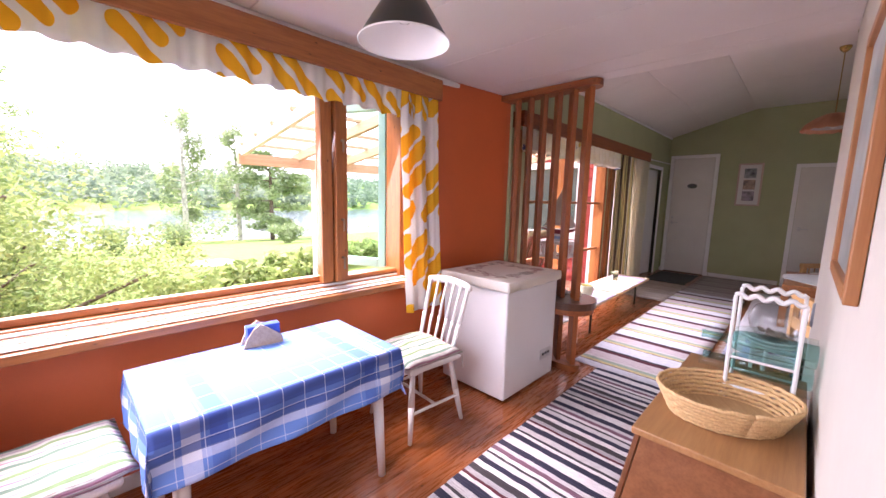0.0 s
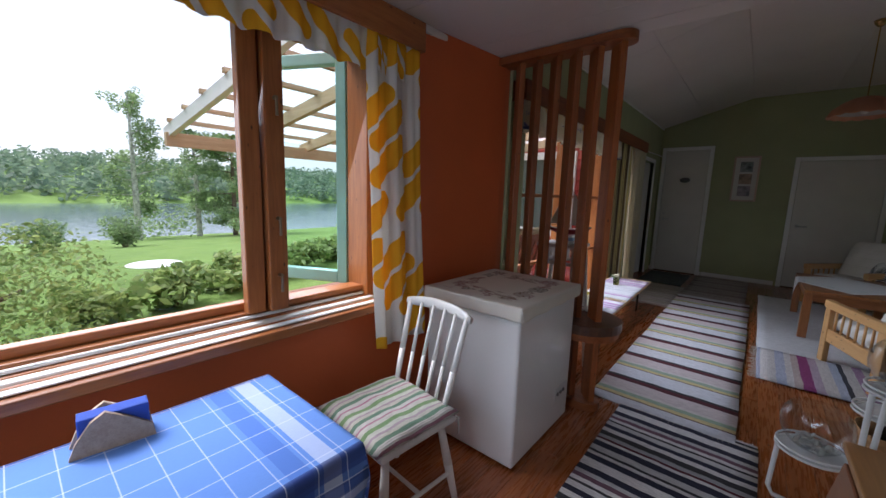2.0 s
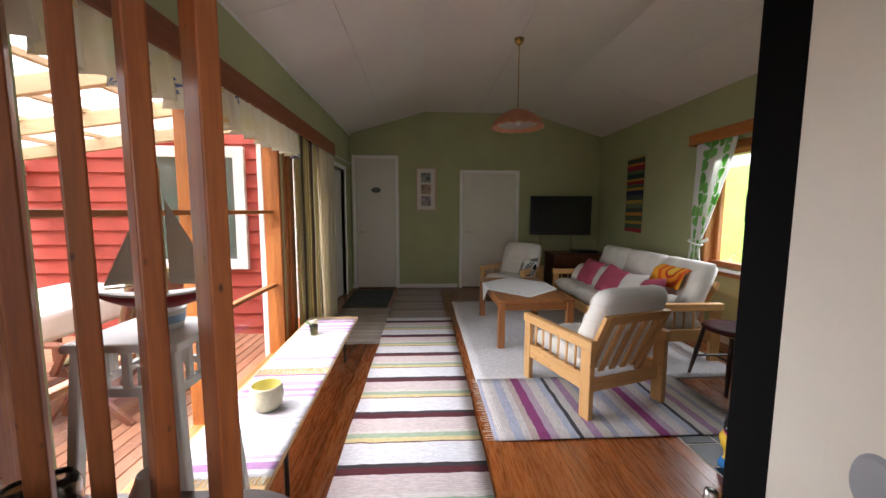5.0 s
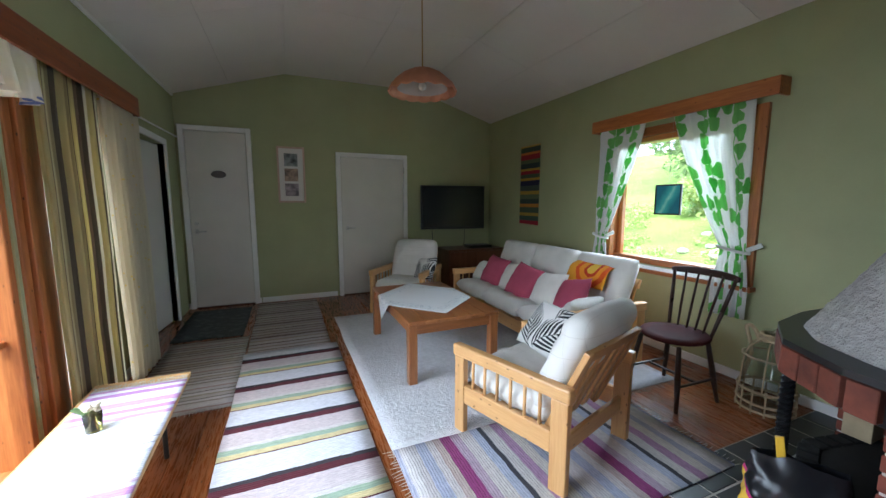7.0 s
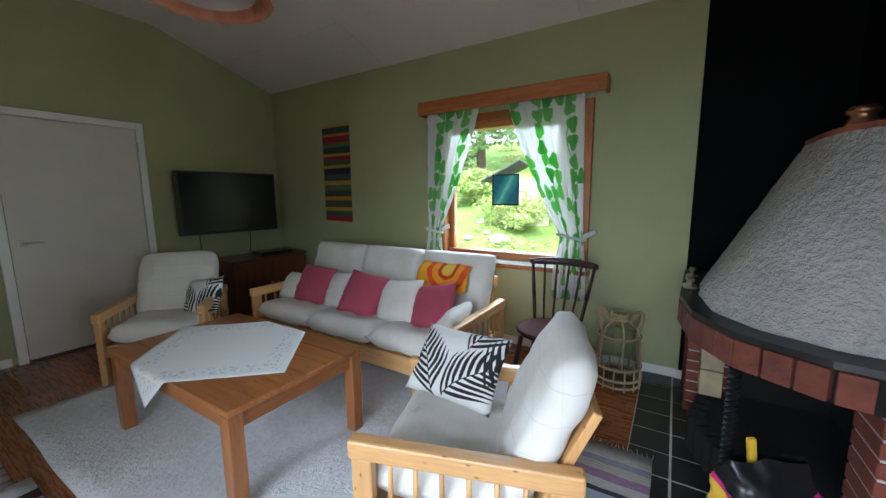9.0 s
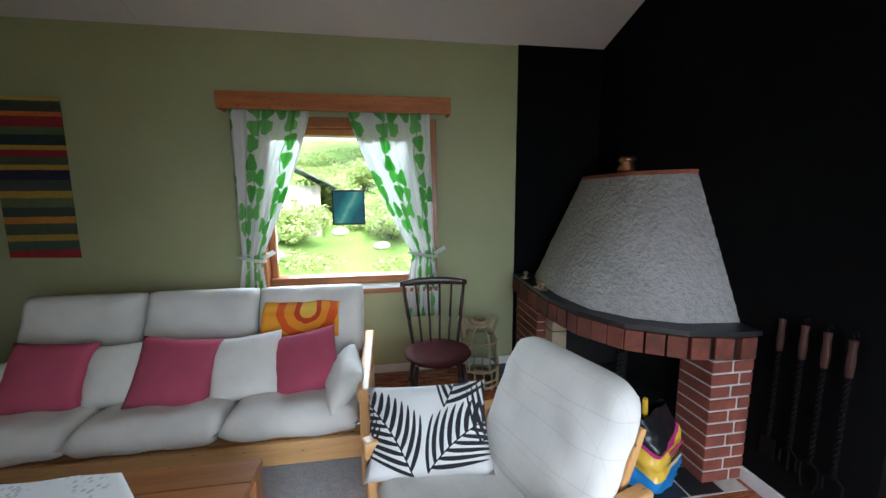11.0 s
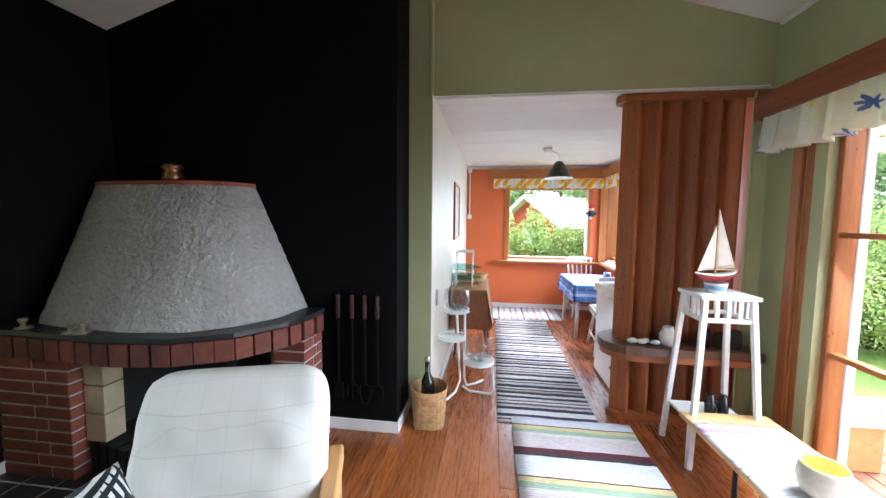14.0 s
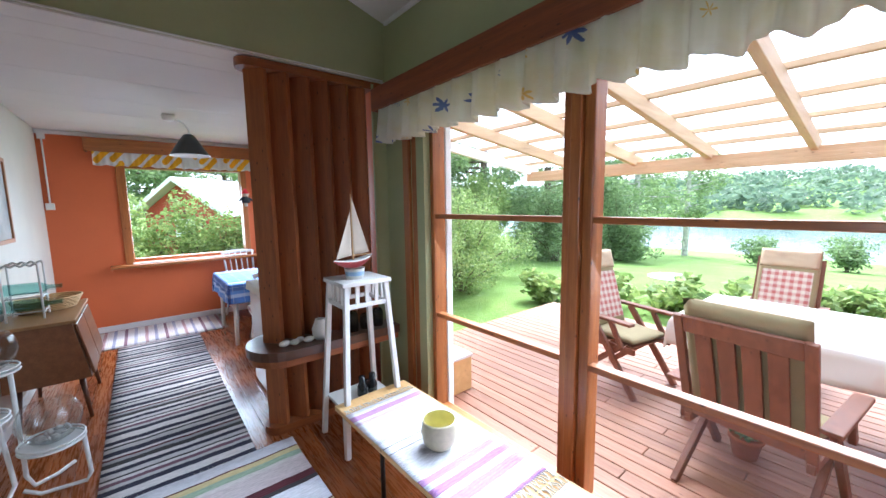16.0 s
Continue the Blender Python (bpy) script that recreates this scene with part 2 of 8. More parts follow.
def stripes(name, axis, period, bands, rough=0.95, fuzz=0.018, ribs=140.0):
    """Woven stripes across one axis: bands are (start, colour), starts from 0 to 1 of the period in metres."""
    n = Nodes(name, rough)
    p = n.place("Object")
    wobble = n.noise(n.place("Object", (9, 9, 9)), 1.0, 3)
    pos = n.math("ADD", n.split(p)[axis], n.math("MULTIPLY_ADD", wobble, fuzz, -fuzz / 2))
    turn = n.math("FRACT", n.math("DIVIDE", pos, period))
    base = n.ramp(turn, bands, "CONSTANT")
    rag = n.noise(n.place("Object", tuple(30.0 if k != axis else 110.0 for k in range(3))), 1.0, 4)
    base = n.mix(0.5, base, n.ramp(rag, [(0.3, (0.45, 0.45, 0.45)), (0.7, (1, 1, 1))]), "MULTIPLY")
    base = n.mix(1.0, base, (1.15, 1.15, 1.18), "MULTIPLY")
    rib = n.math("SINE", n.math("MULTIPLY", pos, ribs * math.pi))
    n.bump(n.math("ADD", n.math("MULTIPLY", rib, 0.4), n.math("MULTIPLY", rag, 1.5)), 0.5, 0.006)
    return n.done(base)


def plain(name, colour, rough=0.5, metal=0.0):
    return Nodes(name, rough, metal).done(colour)


def clear_glass(name, tint=(1, 1, 1), rough=0.0):
    n = Nodes(name, rough)
    n.shader.inputs["Transmission Weight"].default_value = 1.0
    n.shader.inputs["IOR"].default_value = 1.45
    return n.done(tint)


def pane_glass(name, tint=(1, 1, 1)):
    """Thin window glass: lets light straight through, with a faint mirror image."""
    n = Nodes(name, 0.02)
    clear, shine, both, facing = n.add("ShaderNodeBsdfTransparent"), n.add("ShaderNodeBsdfGlossy"), n.add("ShaderNodeMixShader"), n.add("ShaderNodeFresnel")
    clear.inputs[0].default_value = (*tint, 1)
    shine.inputs["Roughness"].default_value = 0.02
    facing.inputs["IOR"].default_value = 1.3
    n.link(facing.outputs[0], both.inputs[0]).link(clear.outputs[0], both.inputs[1]).link(shine.outputs[0], both.inputs[2])
    n.link(both.outputs[0], n.tree.nodes["Material Output"].inputs["Surface"])
    return n.material


def thin_glass(name, tint=(1, 1, 1)):
    """A blown glass shell: clear, with gloss growing towards its outline."""
    n = Nodes(name, 0.02)
    clear, shine, both, facing = n.add("ShaderNodeBsdfTransparent"), n.add("ShaderNodeBsdfGlossy"), n.add("ShaderNodeMixShader"), n.add("ShaderNodeLayerWeight")
    clear.inputs[0].default_value = (*tint, 1)
    shine.inputs["Roughness"].default_value = 0.02
    n.link(n.math("MULTIPLY_ADD", n.math("POWER", facing.outputs["Facing"], 3.0), 0.45, 0.035), both.inputs[0])
    n.link(clear.outputs[0], both.inputs[1]).link(shine.outputs[0], both.inputs[2])
    n.link(both.outputs[0], n.tree.nodes["Material Output"].inputs["Surface"])
    return n.material


GREEN = paint("green_wallpaper", (0.37, 0.385, 0.205), 0.7, 0.05, 2.0, 0.06)
ORANGE = paint("orange_paint", (0.61, 0.135, 0.038), 0.55, 0.05, 1.6, 0.05)
CREAM = paint("cream_paint", (0.64, 0.60, 0.52), 0.55, 0.04, 2.5, 0.05)
WHITE = paint("white_gloss_paint", (0.78, 0.77, 0.74), 0.35, 0.03, 4.0, 0.03)
OUTER_WHITE = paint("outdoor_white_paint", (0.8, 0.8, 0.79), 0.5, 0.05, 6.0, 0.08)
CEILING = paint("ceiling_board", (0.70, 0.66, 0.62), 0.8, 0.03, 1.2, 0.08, 90)
BLACK = paint("black_matt_paint", (0.003, 0.003, 0.0032), 0.85, 0.2, 3.0, 0.06)
BLACK.node_tree.nodes["Principled BSDF"].inputs["Specular IOR Level"].default_value = 0.12
SKIRTING = paint("skirting_paint", (0.76, 0.75, 0.73), 0.4, 0.03, 8.0)
FLOOR = wood("lacquered_floor_boards", (0.13, 0.033, 0.009), (0.37, 0.110, 0.026), 0.28, 1, 0.9, True, "World", 0.3)
PINE_Z = wood("varnished_pine_upright", (0.22, 0.060, 0.012), (0.46, 0.160, 0.038), 0.45, 2, 1.0, True, "World", 0.2)
PINE_Y = wood("varnished_pine_y", (0.22, 0.060, 0.012), (0.46, 0.160, 0.038), 0.45, 1, 1.0, True, "World", 0.2)
PINE_X = wood("varnished_pine_x", (0.22, 0.060, 0.012), (0.46, 0.160, 0.038), 0.45, 0, 1.0, True, "World", 0.2)
SCREEN_Z = wood("stained_pine_upright", (0.165, 0.042, 0.009), (0.36, 0.108, 0.025), 0.5, 2, 1.0, True, "World", 0.06)
SCREEN_X = wood("stained_pine_x", (0.165, 0.042, 0.009), (0.36, 0.108, 0.025), 0.5, 0, 1.0, True, "World", 0.06)
DARK_SHELF = wood("dark_stained_shelf", (0.045, 0.018, 0.01), (0.11, 0.045, 0.022), 0.35, 0, 1.0, False, "World", 0.3)
PANE = pane_glass("window_pane", (0.97, 0.99, 0.98))
GREENISH = pane_glass("tinted_pane", (0.78, 0.93, 0.89))

# ---- the shell of the house ----
# Kitchen: x 0..2.19, y -3.32..0. Living room: x 0..4.4, y 0..5.82.
def wall_x(name, x0, x1, y0, y1, z1, holes, material, label):
    """A wall along y with rectangular openings (ya, yb, za, zb)."""
    bm = bmesh.new()
    at = y0
    for ya, yb, za, zb in sorted(holes):
        box(bm, x0, x1, at, ya, 0, z1)
        if za > 0.001:
            box(bm, x0, x1, ya, yb, 0, za)
        box(bm, x0, x1, ya, yb, zb, z1)
        at = yb
    box(bm, x0, x1, at, y1, 0, z1)
    return structure(name, bm, material, label)


def gable(x):
    return 2.665 + 0.385 * min(1.0, x / 1.27, (4.4 - x) / 1.27)


wall_x("wall_west_kitchen", -0.16, 0.0, -3.48, 0.05, 2.35, [(-3.31, -1.1, 0.78, 2.06)], ORANGE, "terracotta orange painted wall with a window")
wall_x("wall_west_living", -0.16, 0.0, 0.05, 5.98, 2.70, [(0.5, 2.66, 0.05, 2.02), (2.94, 3.68, 0.1, 2.0), (4.45, 5.3, 0.0, 2.0)], GREEN, "olive green papered wall with a large window")
bm = bmesh.new()
for x0, x1, z0, z1 in ((0.0, 0.26, 0, 2.35), (1.56, 2.36, 0, 2.35), (0.26, 1.56, 0, 0.80), (0.26, 1.56, 1.93, 2.35)):
    box(bm, x0, x1, -3.48, -3.32, z0, z1)
structure("wall_south_kitchen", bm, ORANGE, "terracotta orange painted wall with a window")
structure("wall_east_kitchen", boxed(2.19, 2.34, -3.32, 0.0, 0, 2.35), CREAM, "cream painted wall")
wall_x("wall_east_living", 4.4, 4.56, -0.1, 5.98, 2.70, [(1.93, 3.22, 0.78, 2.02)], GREEN, "olive green papered wall with a window")


def gabled(name, x0, x1, y0, y1, z0, material, label):
    xs = [x0] + [x for x in (1.27, 3.13) if x0 < x < x1] + [x1]
    bm = bmesh.new()
    loops = [[bm.verts.new((x, y, z0)) for x in xs] + [bm.verts.new((x, y, gable(x) + 0.03)) for x in reversed(xs)] for y in (y0, y1)]
    bm.faces.new(loops[0])
    bm.faces.new(loops[1][::-1])
    n = len(loops[0])
    for k in range(n):
        bm.faces.new((loops[0][(k + 1) % n], loops[0][k], loops[1][k], loops[1][(k + 1) % n]))
    bmesh.ops.recalc_face_normals(bm, faces=bm.faces)
    return structure(name, bm, material, label)


gabled("wall_north", 0.0, 4.4, 5.82, 5.98, 0.0, GREEN, "olive green papered gable wall")
gabled("wall_lintel", 0.0, 2.34, -0.1, 0.06, 2.28, GREEN, "olive green wall above the kitchen opening")
gabled("wall_pier", 2.195, 2.36, 0.003, 0.13, 0.0, GREEN, "olive green end of the kitchen wall")
structure("wall_east_end", boxed(2.19, 2.1945, 0.0002, 0.131, 0, 2.279), CREAM, "cream painted end of the kitchen wall")
gabled("wall_chimney", 2.36, 4.4, -0.1, 0.46, 0.0, BLACK, "matt black painted chimney breast")
structure("wall_chimney_side", boxed(4.385, 4.398, 0.46, 1.19, 0, 2.67), BLACK, "matt black painted panel beside the hearth")

# ceilings: boards with narrow joints
bm = bmesh.new()
y = -3.32
while y < -0.11:
    y1 = min(y + 0.6, -0.1)
    x = 0.0
    while x < 2.18:
        x1 = 2.19
        box(bm, x + 0.002, x1 - 0.002, y + 0.002, y1 - 0.002, 2.27, 2.29, 0.002, None, 1)
        x = x1
    y = y1
box(bm, 0, 2.3, -3.4, -0.1, 2.285, 2.36)
box(bm, 0.0, 2.19, -0.098, 0.058, 2.27, 2.2795, 0.001, None, 1)
structure("ceiling_kitchen", bm, CEILING, "white board ceiling with narrow joints")
bm = bmesh.new()
for xa, xb in ((0.0, 0.62), (0.62, 1.27), (1.27, 2.2), (2.2, 3.13), (3.13, 3.77), (3.77, 4.4)):
    y = 0.06
    while y < 5.81:
        y1 = min(y + 1.92, 5.82)
        corners = []
        for x, yy in ((xa + 0.002, y + 0.002), (xb - 0.002, y + 0.002), (xb - 0.002, y1 - 0.002), (xa + 0.002, y1 - 0.002)):
            corners.append((x, yy, gable(x)))
        low = [bm.verts.new(c) for c in corners]
        top = [bm.verts.new((c[0], c[1], c[2] + 0.02)) for c in corners]
        bm.faces.new(low[::-1])
        bm.faces.new(top)
        for k in range(4):
            bm.faces.new((low[k], low[(k + 1) % 4], top[(k + 1) % 4], top[k]))
        y = y1
for xa, xb in ((-0.16, 1.27), (1.27, 3.13), (3.13, 4.56)):
    pts = [(xa, -0.1), (xb, -0.1), (xb, 5.98), (xa, 5.98)]
    low = [bm.verts.new((x, yy, gable(x) + 0.012)) for x, yy in pts]
    top = [bm.verts.new((x, yy, gable(x) + 0.15)) for x, yy in pts]
    bm.faces.new(low[::-1])
    bm.faces.new(top)
    for k in range(4):
        bm.faces.new((low[k], low[(k + 1) % 4], top[(k + 1) % 4], top[k]))
bmesh.ops.recalc_face_normals(bm, faces=bm.faces)
structure("ceiling_living", bm, CEILING, "white board ceiling folded along the ridge")

# cornices, skirting
bm = bmesh.new()
box(bm, 0.0, 0.03, -3.32, 0.0, 2.225, 2.268, 0.008)
box(bm, 0.03, 2.19, -3.32, -3.29, 2.225, 2.268, 0.008)
structure("trim_cornice", bm, SKIRTING, "white painted cornice")
bm = bmesh.new()
box(bm, 0.0, 0.014, 2.95, 4.33, 0, 0.07, 0.003)
box(bm, 0.0, 0.9 - 0.05, 5.806, 5.82, 0, 0.07, 0.003)
box(bm, 0.9 - 0.04, 1.86, 5.806, 5.82, 0, 0.07, 0.003)
box(bm, 2.96, 4.4, 5.806, 5.82, 0, 0.07, 0.003)
box(bm, 4.386, 4.4, 1.2, 5.8, 0, 0.07, 0.003)
box(bm, 4.37, 4.385, 1.08, 1.2, 0, 0.07, 0.003)
box(bm, 2.36, 2.95, 0.46, 0.475, 0, 0.075, 0.003)
box(bm, 2.345, 2.36, 0.132, 0.475, 0, 0.075, 0.003)
box(bm, 0.0, 0.014, -3.3, -0.2, 0, 0.07, 0.003)
box(bm, 0.014, 2.19, -3.32, -3.305, 0, 0.07, 0.003)
box(bm, 2.176, 2.19, -3.3, 0.0, 0, 0.07, 0.003)
structure("baseboard", bm, SKIRTING, "white painted skirting boards")
bm = bmesh.new()
box(bm, 0.0, 0.02, 0.1, 5.8, 2.635, 2.66, 0.004)
box(bm, 0.02, 2.19, 0.06, 0.068, 2.28, 2.289, 0.002)
rod(bm, (0.02, 3.9, 2.12), (0.02, 5.8, 2.16), 0.009)
structure("trim", bm, SKIRTING, "white painted mouldings and pipes")

structure("trim_corner", prism(bmesh.new(), [(0.0, -0.84), (0.092, -0.01), (0.092, 0.052), (0.0, 0.052)][::-1], 0.0, 2.268), ORANGE, "terracotta orange wall flaring out to its corner")
structure("trim_return", boxed(0.001, 0.0935, 0.0525, 0.06, 0.0, 2.268, 0.001), GREEN, "green painted end of the flaring wall")
structure("trim_pipe", rod(rod(bmesh.new(), (0.103, 0.062, 0.02), (0.103, 0.062, 2.25), 0.010), (2.20, 0.145, 2.28), (2.20, 0.145, 2.98), 0.012), GREEN, "green painted pipe on the wall")


# pine with the shade on the terrace window's pelmet mixed into its colour
PELMET_Y = wood("shaded_reddish_pine", (0.12, 0.028, 0.008), (0.27, 0.074, 0.02), 0.5, 1, 1.0, True, "World", 0.05)


# ---- windows ----
def pane(name, x0, x1, y0, y1, z0, z1, parent, material):
    """One sheet of glass in the plane of x1 or y1, its face to the room."""
    bm = bmesh.new()
    if x1 - x0 < 0.01:
        side = 1 if x0 < 2 else -1
        corners = [(x1, y0, z0), (x1, y1, z0), (x1, y1, z1), (x1, y0, z1)]
    else:
        side = -1
        corners = [(x0, y1, z0), (x1, y1, z0), (x1, y1, z1), (x0, y1, z1)]
    bm.faces.new([bm.verts.new(c) for c in corners[::side]])
    ob = part(name, bm, material, parent)
    ob.visible_shadow = False
    return ob


def pine_for(a, b):
    d = [abs(q - p) for p, q in zip(a, b)]
    return (PINE_X, PINE_Y, PINE_Z)[d.index(max(d))]


def frame_piece(parent, name, x0, x1, y0, y1, z0, z1, material=None, bevel=0.006):
    return part(name, boxed(x0, x1, y0, y1, z0, z1, bevel), material or pine_for((x0, y0, z0), (x1, y1, z1)), parent)


# kitchen, west
w = thing("window_1", "wide pine window with an open mint casement", "window", kind="structure")
for args in (("window_frame", -0.15, 0.012, -3.335, -3.295, 0.78, 2.06), ("window_frame", -0.15, 0.015, -1.15, -1.09, 0.78, 2.06),
             ("window_frame", -0.15, 0.015, -3.29, -1.15, 2.0, 2.06), ("window_frame", -0.15, -0.03, -3.29, -1.15, 0.78, 0.825),
             ("mullion", -0.05, 0.0, -1.745, -1.67, 0.825, 2.0), ("mullion", -0.13, 0.022, -1.66, -1.58, 0.825, 2.0), ("mullion", -0.15, -0.055, -1.705, -1.665, 0.825, 2.0),
             ("sash_rail", -0.12, -0.07, -3.29, -1.705, 0.825, 0.86), ("casement_stop", -0.12, -0.02, -1.58, -1.15, 0.825, 0.85)):
    frame_piece(w, *args)
frame_piece(w, "window_sill", -0.03, 0.13, -3.3, -1.08, 0.735, 0.775)
# white strips below stand for daylight glinting on the grooved pine sill
frame_piece(w, "sill_ledge", -0.03, 0.006, -3.29, -1.12, 0.777, 0.800)
frame_piece(w, "sill_strip", 0.008, 0.045, -3.2, -1.12, 0.777, 0.797, WHITE)
frame_piece(w, "sill_ledge", 0.046, 0.06, -3.2, -1.12, 0.777, 0.788)
frame_piece(w, "sill_strip", 0.061, 0.098, -3.2, -1.12, 0.777, 0.786, WHITE)
frame_piece(w, "sill_strip", -0.024, -0.008, -3.29, -1.15, 0.801, 0.816, WHITE)
pane("pane", -0.1, -0.095, -3.29, -1.705, 0.86, 2.0, w, PANE)
for z in (0.98, 1.22, 1.7):
    part("latch", rod(rod(bmesh.new(), (0.022, -1.62, z), (0.045, -1.62, z), 0.008), (0.045, -1.62, z), (0.045, -1.62, z - 0.07), 0.006), plain("latch_metal_" + str(int(z * 100)), (0.25, 0.2, 0.14), 0.35, 1.0), w)
MINT = paint("mint_paint", (0.32, 0.62, 0.55), 0.45, 0.06, 5.0, 0.05)
leaf = thing("open_casement", "mint painted casement standing open outdoors", "casement", pose(-0.17, -1.13, 0, 0, 0, 25))
for x0, x1, z0, z1 in ((-0.06, 0.0, 0.83, 2.05), (-0.62, -0.56, 0.83, 2.05), (-0.56, -0.06, 0.83, 0.895), (-0.56, -0.06, 1.99, 2.05)):
    part("rail", boxed(x0, x1, -0.025, 0.025, z0, z1, 0.005), MINT, leaf)
bm = bmesh.new()
bm.faces.new([bm.verts.new(c) for c in ((-0.56, 0, 0.895), (-0.06, 0, 0.895), (-0.06, 0, 1.99), (-0.56, 0, 1.99))])
o = part("pane", bm, GREENISH, leaf, "greenish glass")
o.visible_shadow = False
# kitchen, south
w = thing("window_2", "pine window over the garden hedge", "window", kind="structure")
for args in (("window_frame", 1.5, 1.585, -3.47, -3.305, 0.78, 1.95), ("window_frame", 0.235, 0.30, -3.47, -3.305, 0.78, 1.95),
             ("window_frame", 0.30, 1.5, -3.47, -3.305, 1.90, 1.95), ("window_frame", 0.30, 1.5, -3.47, -3.35, 0.78, 0.83)):
    frame_piece(w, *args)
frame_piece(w, "window_sill", 0.13, 1.72, -3.35, -3.19, 0.74, 0.775)
# the sill's bright glint, put in as a white strip
frame_piece(w, "sill_strip", 0.3, 1.52, -3.34, -3.26, 0.777, 0.79, WHITE)
frame_piece(w, "corner_post", 0.02, 0.13, -3.33, -3.27, 0.78, 2.0)
pane("pane", 0.30, 1.5, -3.42, -3.415, 0.83, 1.90, w, PANE)
# living room, west: floor to pelmet
w = thing("window_3", "large varnished pine window onto the terrace", "window", kind="structure")
for args in (("jamb", -0.02, 0.022, 0.29, 0.362, 0.0, 2.05), ("jamb", -0.05, 0.002, 0.366, 0.42, 0.0, 2.05), ("jamb", -0.1, -0.025, 0.424, 0.475, 0.0, 2.05), ("jamb", -0.15, -0.05, 0.479, 0.53, 0.0, 2.05),
             ("jamb", -0.15, -0.01, 2.62, 2.68, 0.0, 2.05), ("jamb", -0.1, 0.012, 2.685, 2.74, 0.0, 2.05), ("jamb", -0.05, 0.03, 2.745, 2.82, 0.0, 2.05), ("jamb", -0.03, 0.02, 2.825, 2.9, 0.0, 2.05),
             ("mullion", -0.15, -0.055, 1.465, 1.506, 0.05, 2.0), ("mullion", -0.14, -0.035, 1.508, 1.562, 0.05, 2.0), ("mullion", -0.15, -0.055, 1.564, 1.61, 0.05, 2.0),
             ("head", -0.15, 0.0, 0.53, 2.62, 1.98, 2.03), ("threshold", -0.15, 0.02, 0.53, 2.62, 0.0, 0.06),
             ("transom", -0.10, -0.06, 0.53, 1.465, 1.335, 1.365), ("transom", -0.10, -0.06, 1.61, 2.62, 1.335, 1.365),
             ("rail", -0.11, -0.058, 0.53, 1.465, 0.685, 0.715), ("rail", -0.11, -0.055, 1.61, 2.62, 0.685, 0.715)):
    frame_piece(w, *args)
for ya, yb in ((0.53, 1.465), (1.61, 2.62)):
    for za, zb in ((0.06, 0.685), (0.715, 1.335), (1.365, 1.98)):
        pane("pane", -0.085, -0.08, ya, yb, za, zb, w, PANE)
frame_piece(w, "outer_trim", -0.2, -0.155, 2.63, 2.67, -0.1, 2.1, OUTER_WHITE)
frame_piece(w, "outer_trim", -0.2, -0.155, 0.47, 0.535, -0.1, 2.1, OUTER_WHITE)
w = thing("window_5", "narrow pine window behind the striped curtain", "window", kind="structure")
for args in (("window_frame", -0.15, -0.01, 2.94, 2.99, 0.1, 2.0), ("window_frame", -0.15, -0.01, 3.63, 3.68, 0.1, 2.0), ("window_frame", -0.15, -0.01, 2.99, 3.63, 1.95, 2.0), ("window_frame", -0.15, -0.01, 2.99, 3.63, 0.1, 0.16)):
    frame_piece(w, *args)
pane("pane", -0.085, -0.08, 2.99, 3.63, 0.16, 1.95, w, PANE)
# living room, east
w = thing("window_4", "pine window with a view of a grassy bank", "window", kind="structure")
for args in (("window_frame", 4.37, 4.55, 1.86, 1.95, 0.70, 2.08), ("window_frame", 4.37, 4.55, 3.19, 3.27, 0.70, 2.08), ("window_frame", 4.385, 4.55, 1.95, 3.19, 2.0, 2.08),
             ("window_frame", 4.42, 4.55, 1.95, 3.19, 1.95, 2.0), ("window_frame", 4.42, 4.55, 1.95, 3.19, 0.78, 0.84), ("sash", 4.47, 4.52, 1.95, 2.0, 0.84, 1.95), ("sash", 4.47, 4.52, 3.14, 3.19, 0.84, 1.95)):
    frame_piece(w, *args)
frame_piece(w, "window_sill", 4.33, 4.42, 1.84, 3.29, 0.71, 0.745)
# three glints on the pine sill, laid on as white strips
for x in (4.338, 4.362, 4.386):
    frame_piece(w, "sill_strip", x, x + 0.015, 1.95, 3.19, 0.747, 0.757 + (x - 4.338) * 0.3, WHITE)
frame_piece(w, "sill_ledge", 4.403, 4.46, 1.952, 3.188, 0.747, 0.778)
pane("pane", 4.49, 4.495, 2.0, 3.14, 0.84, 1.95, w, PANE)


# ---- doors ----
STEEL = plain("brushed_steel", (0.55, 0.54, 0.52), 0.3, 1.0)
DOOR = paint("door_paint", (0.64, 0.61, 0.55), 0.4, 0.03, 3.0, 0.03)


def handle(parent, m):
    bm = boxed(-0.02, 0.02, -0.008, 0.0, -0.03, 0.03, 0.004)
    rod(bm, (0, 0, 0), (0, -0.05, 0), 0.009)
    rod(bm, (0, -0.048, 0), (0.11, -0.048, 0), 0.009)
    return part("door_handle", moved(bm, m), STEEL, parent, "steel lever handle", True)


def wall_door(name, x0, x1, z1, label):
    d = thing(name, label, "door", kind="structure")
    for a, b, za, zb in ((x0, x0 + 0.06, 0, z1), (x1 - 0.06, x1, 0, z1), (x0 + 0.06, x1 - 0.06, z1 - 0.06, z1)):
        part("door_frame", boxed(a, b, 5.775, 5.819, za, zb, 0.006), WHITE, d)
    part("door_leaf", boxed(x0 + 0.064, x1 - 0.064, 5.79, 5.818, 0.02, z1 - 0.064, 0.004), DOOR, d)
    part("threshold", boxed(x0 + 0.06, x1 - 0.06, 5.76, 5.80, 0.0, 0.018, 0.004), DARK_SHELF, d)
    return d


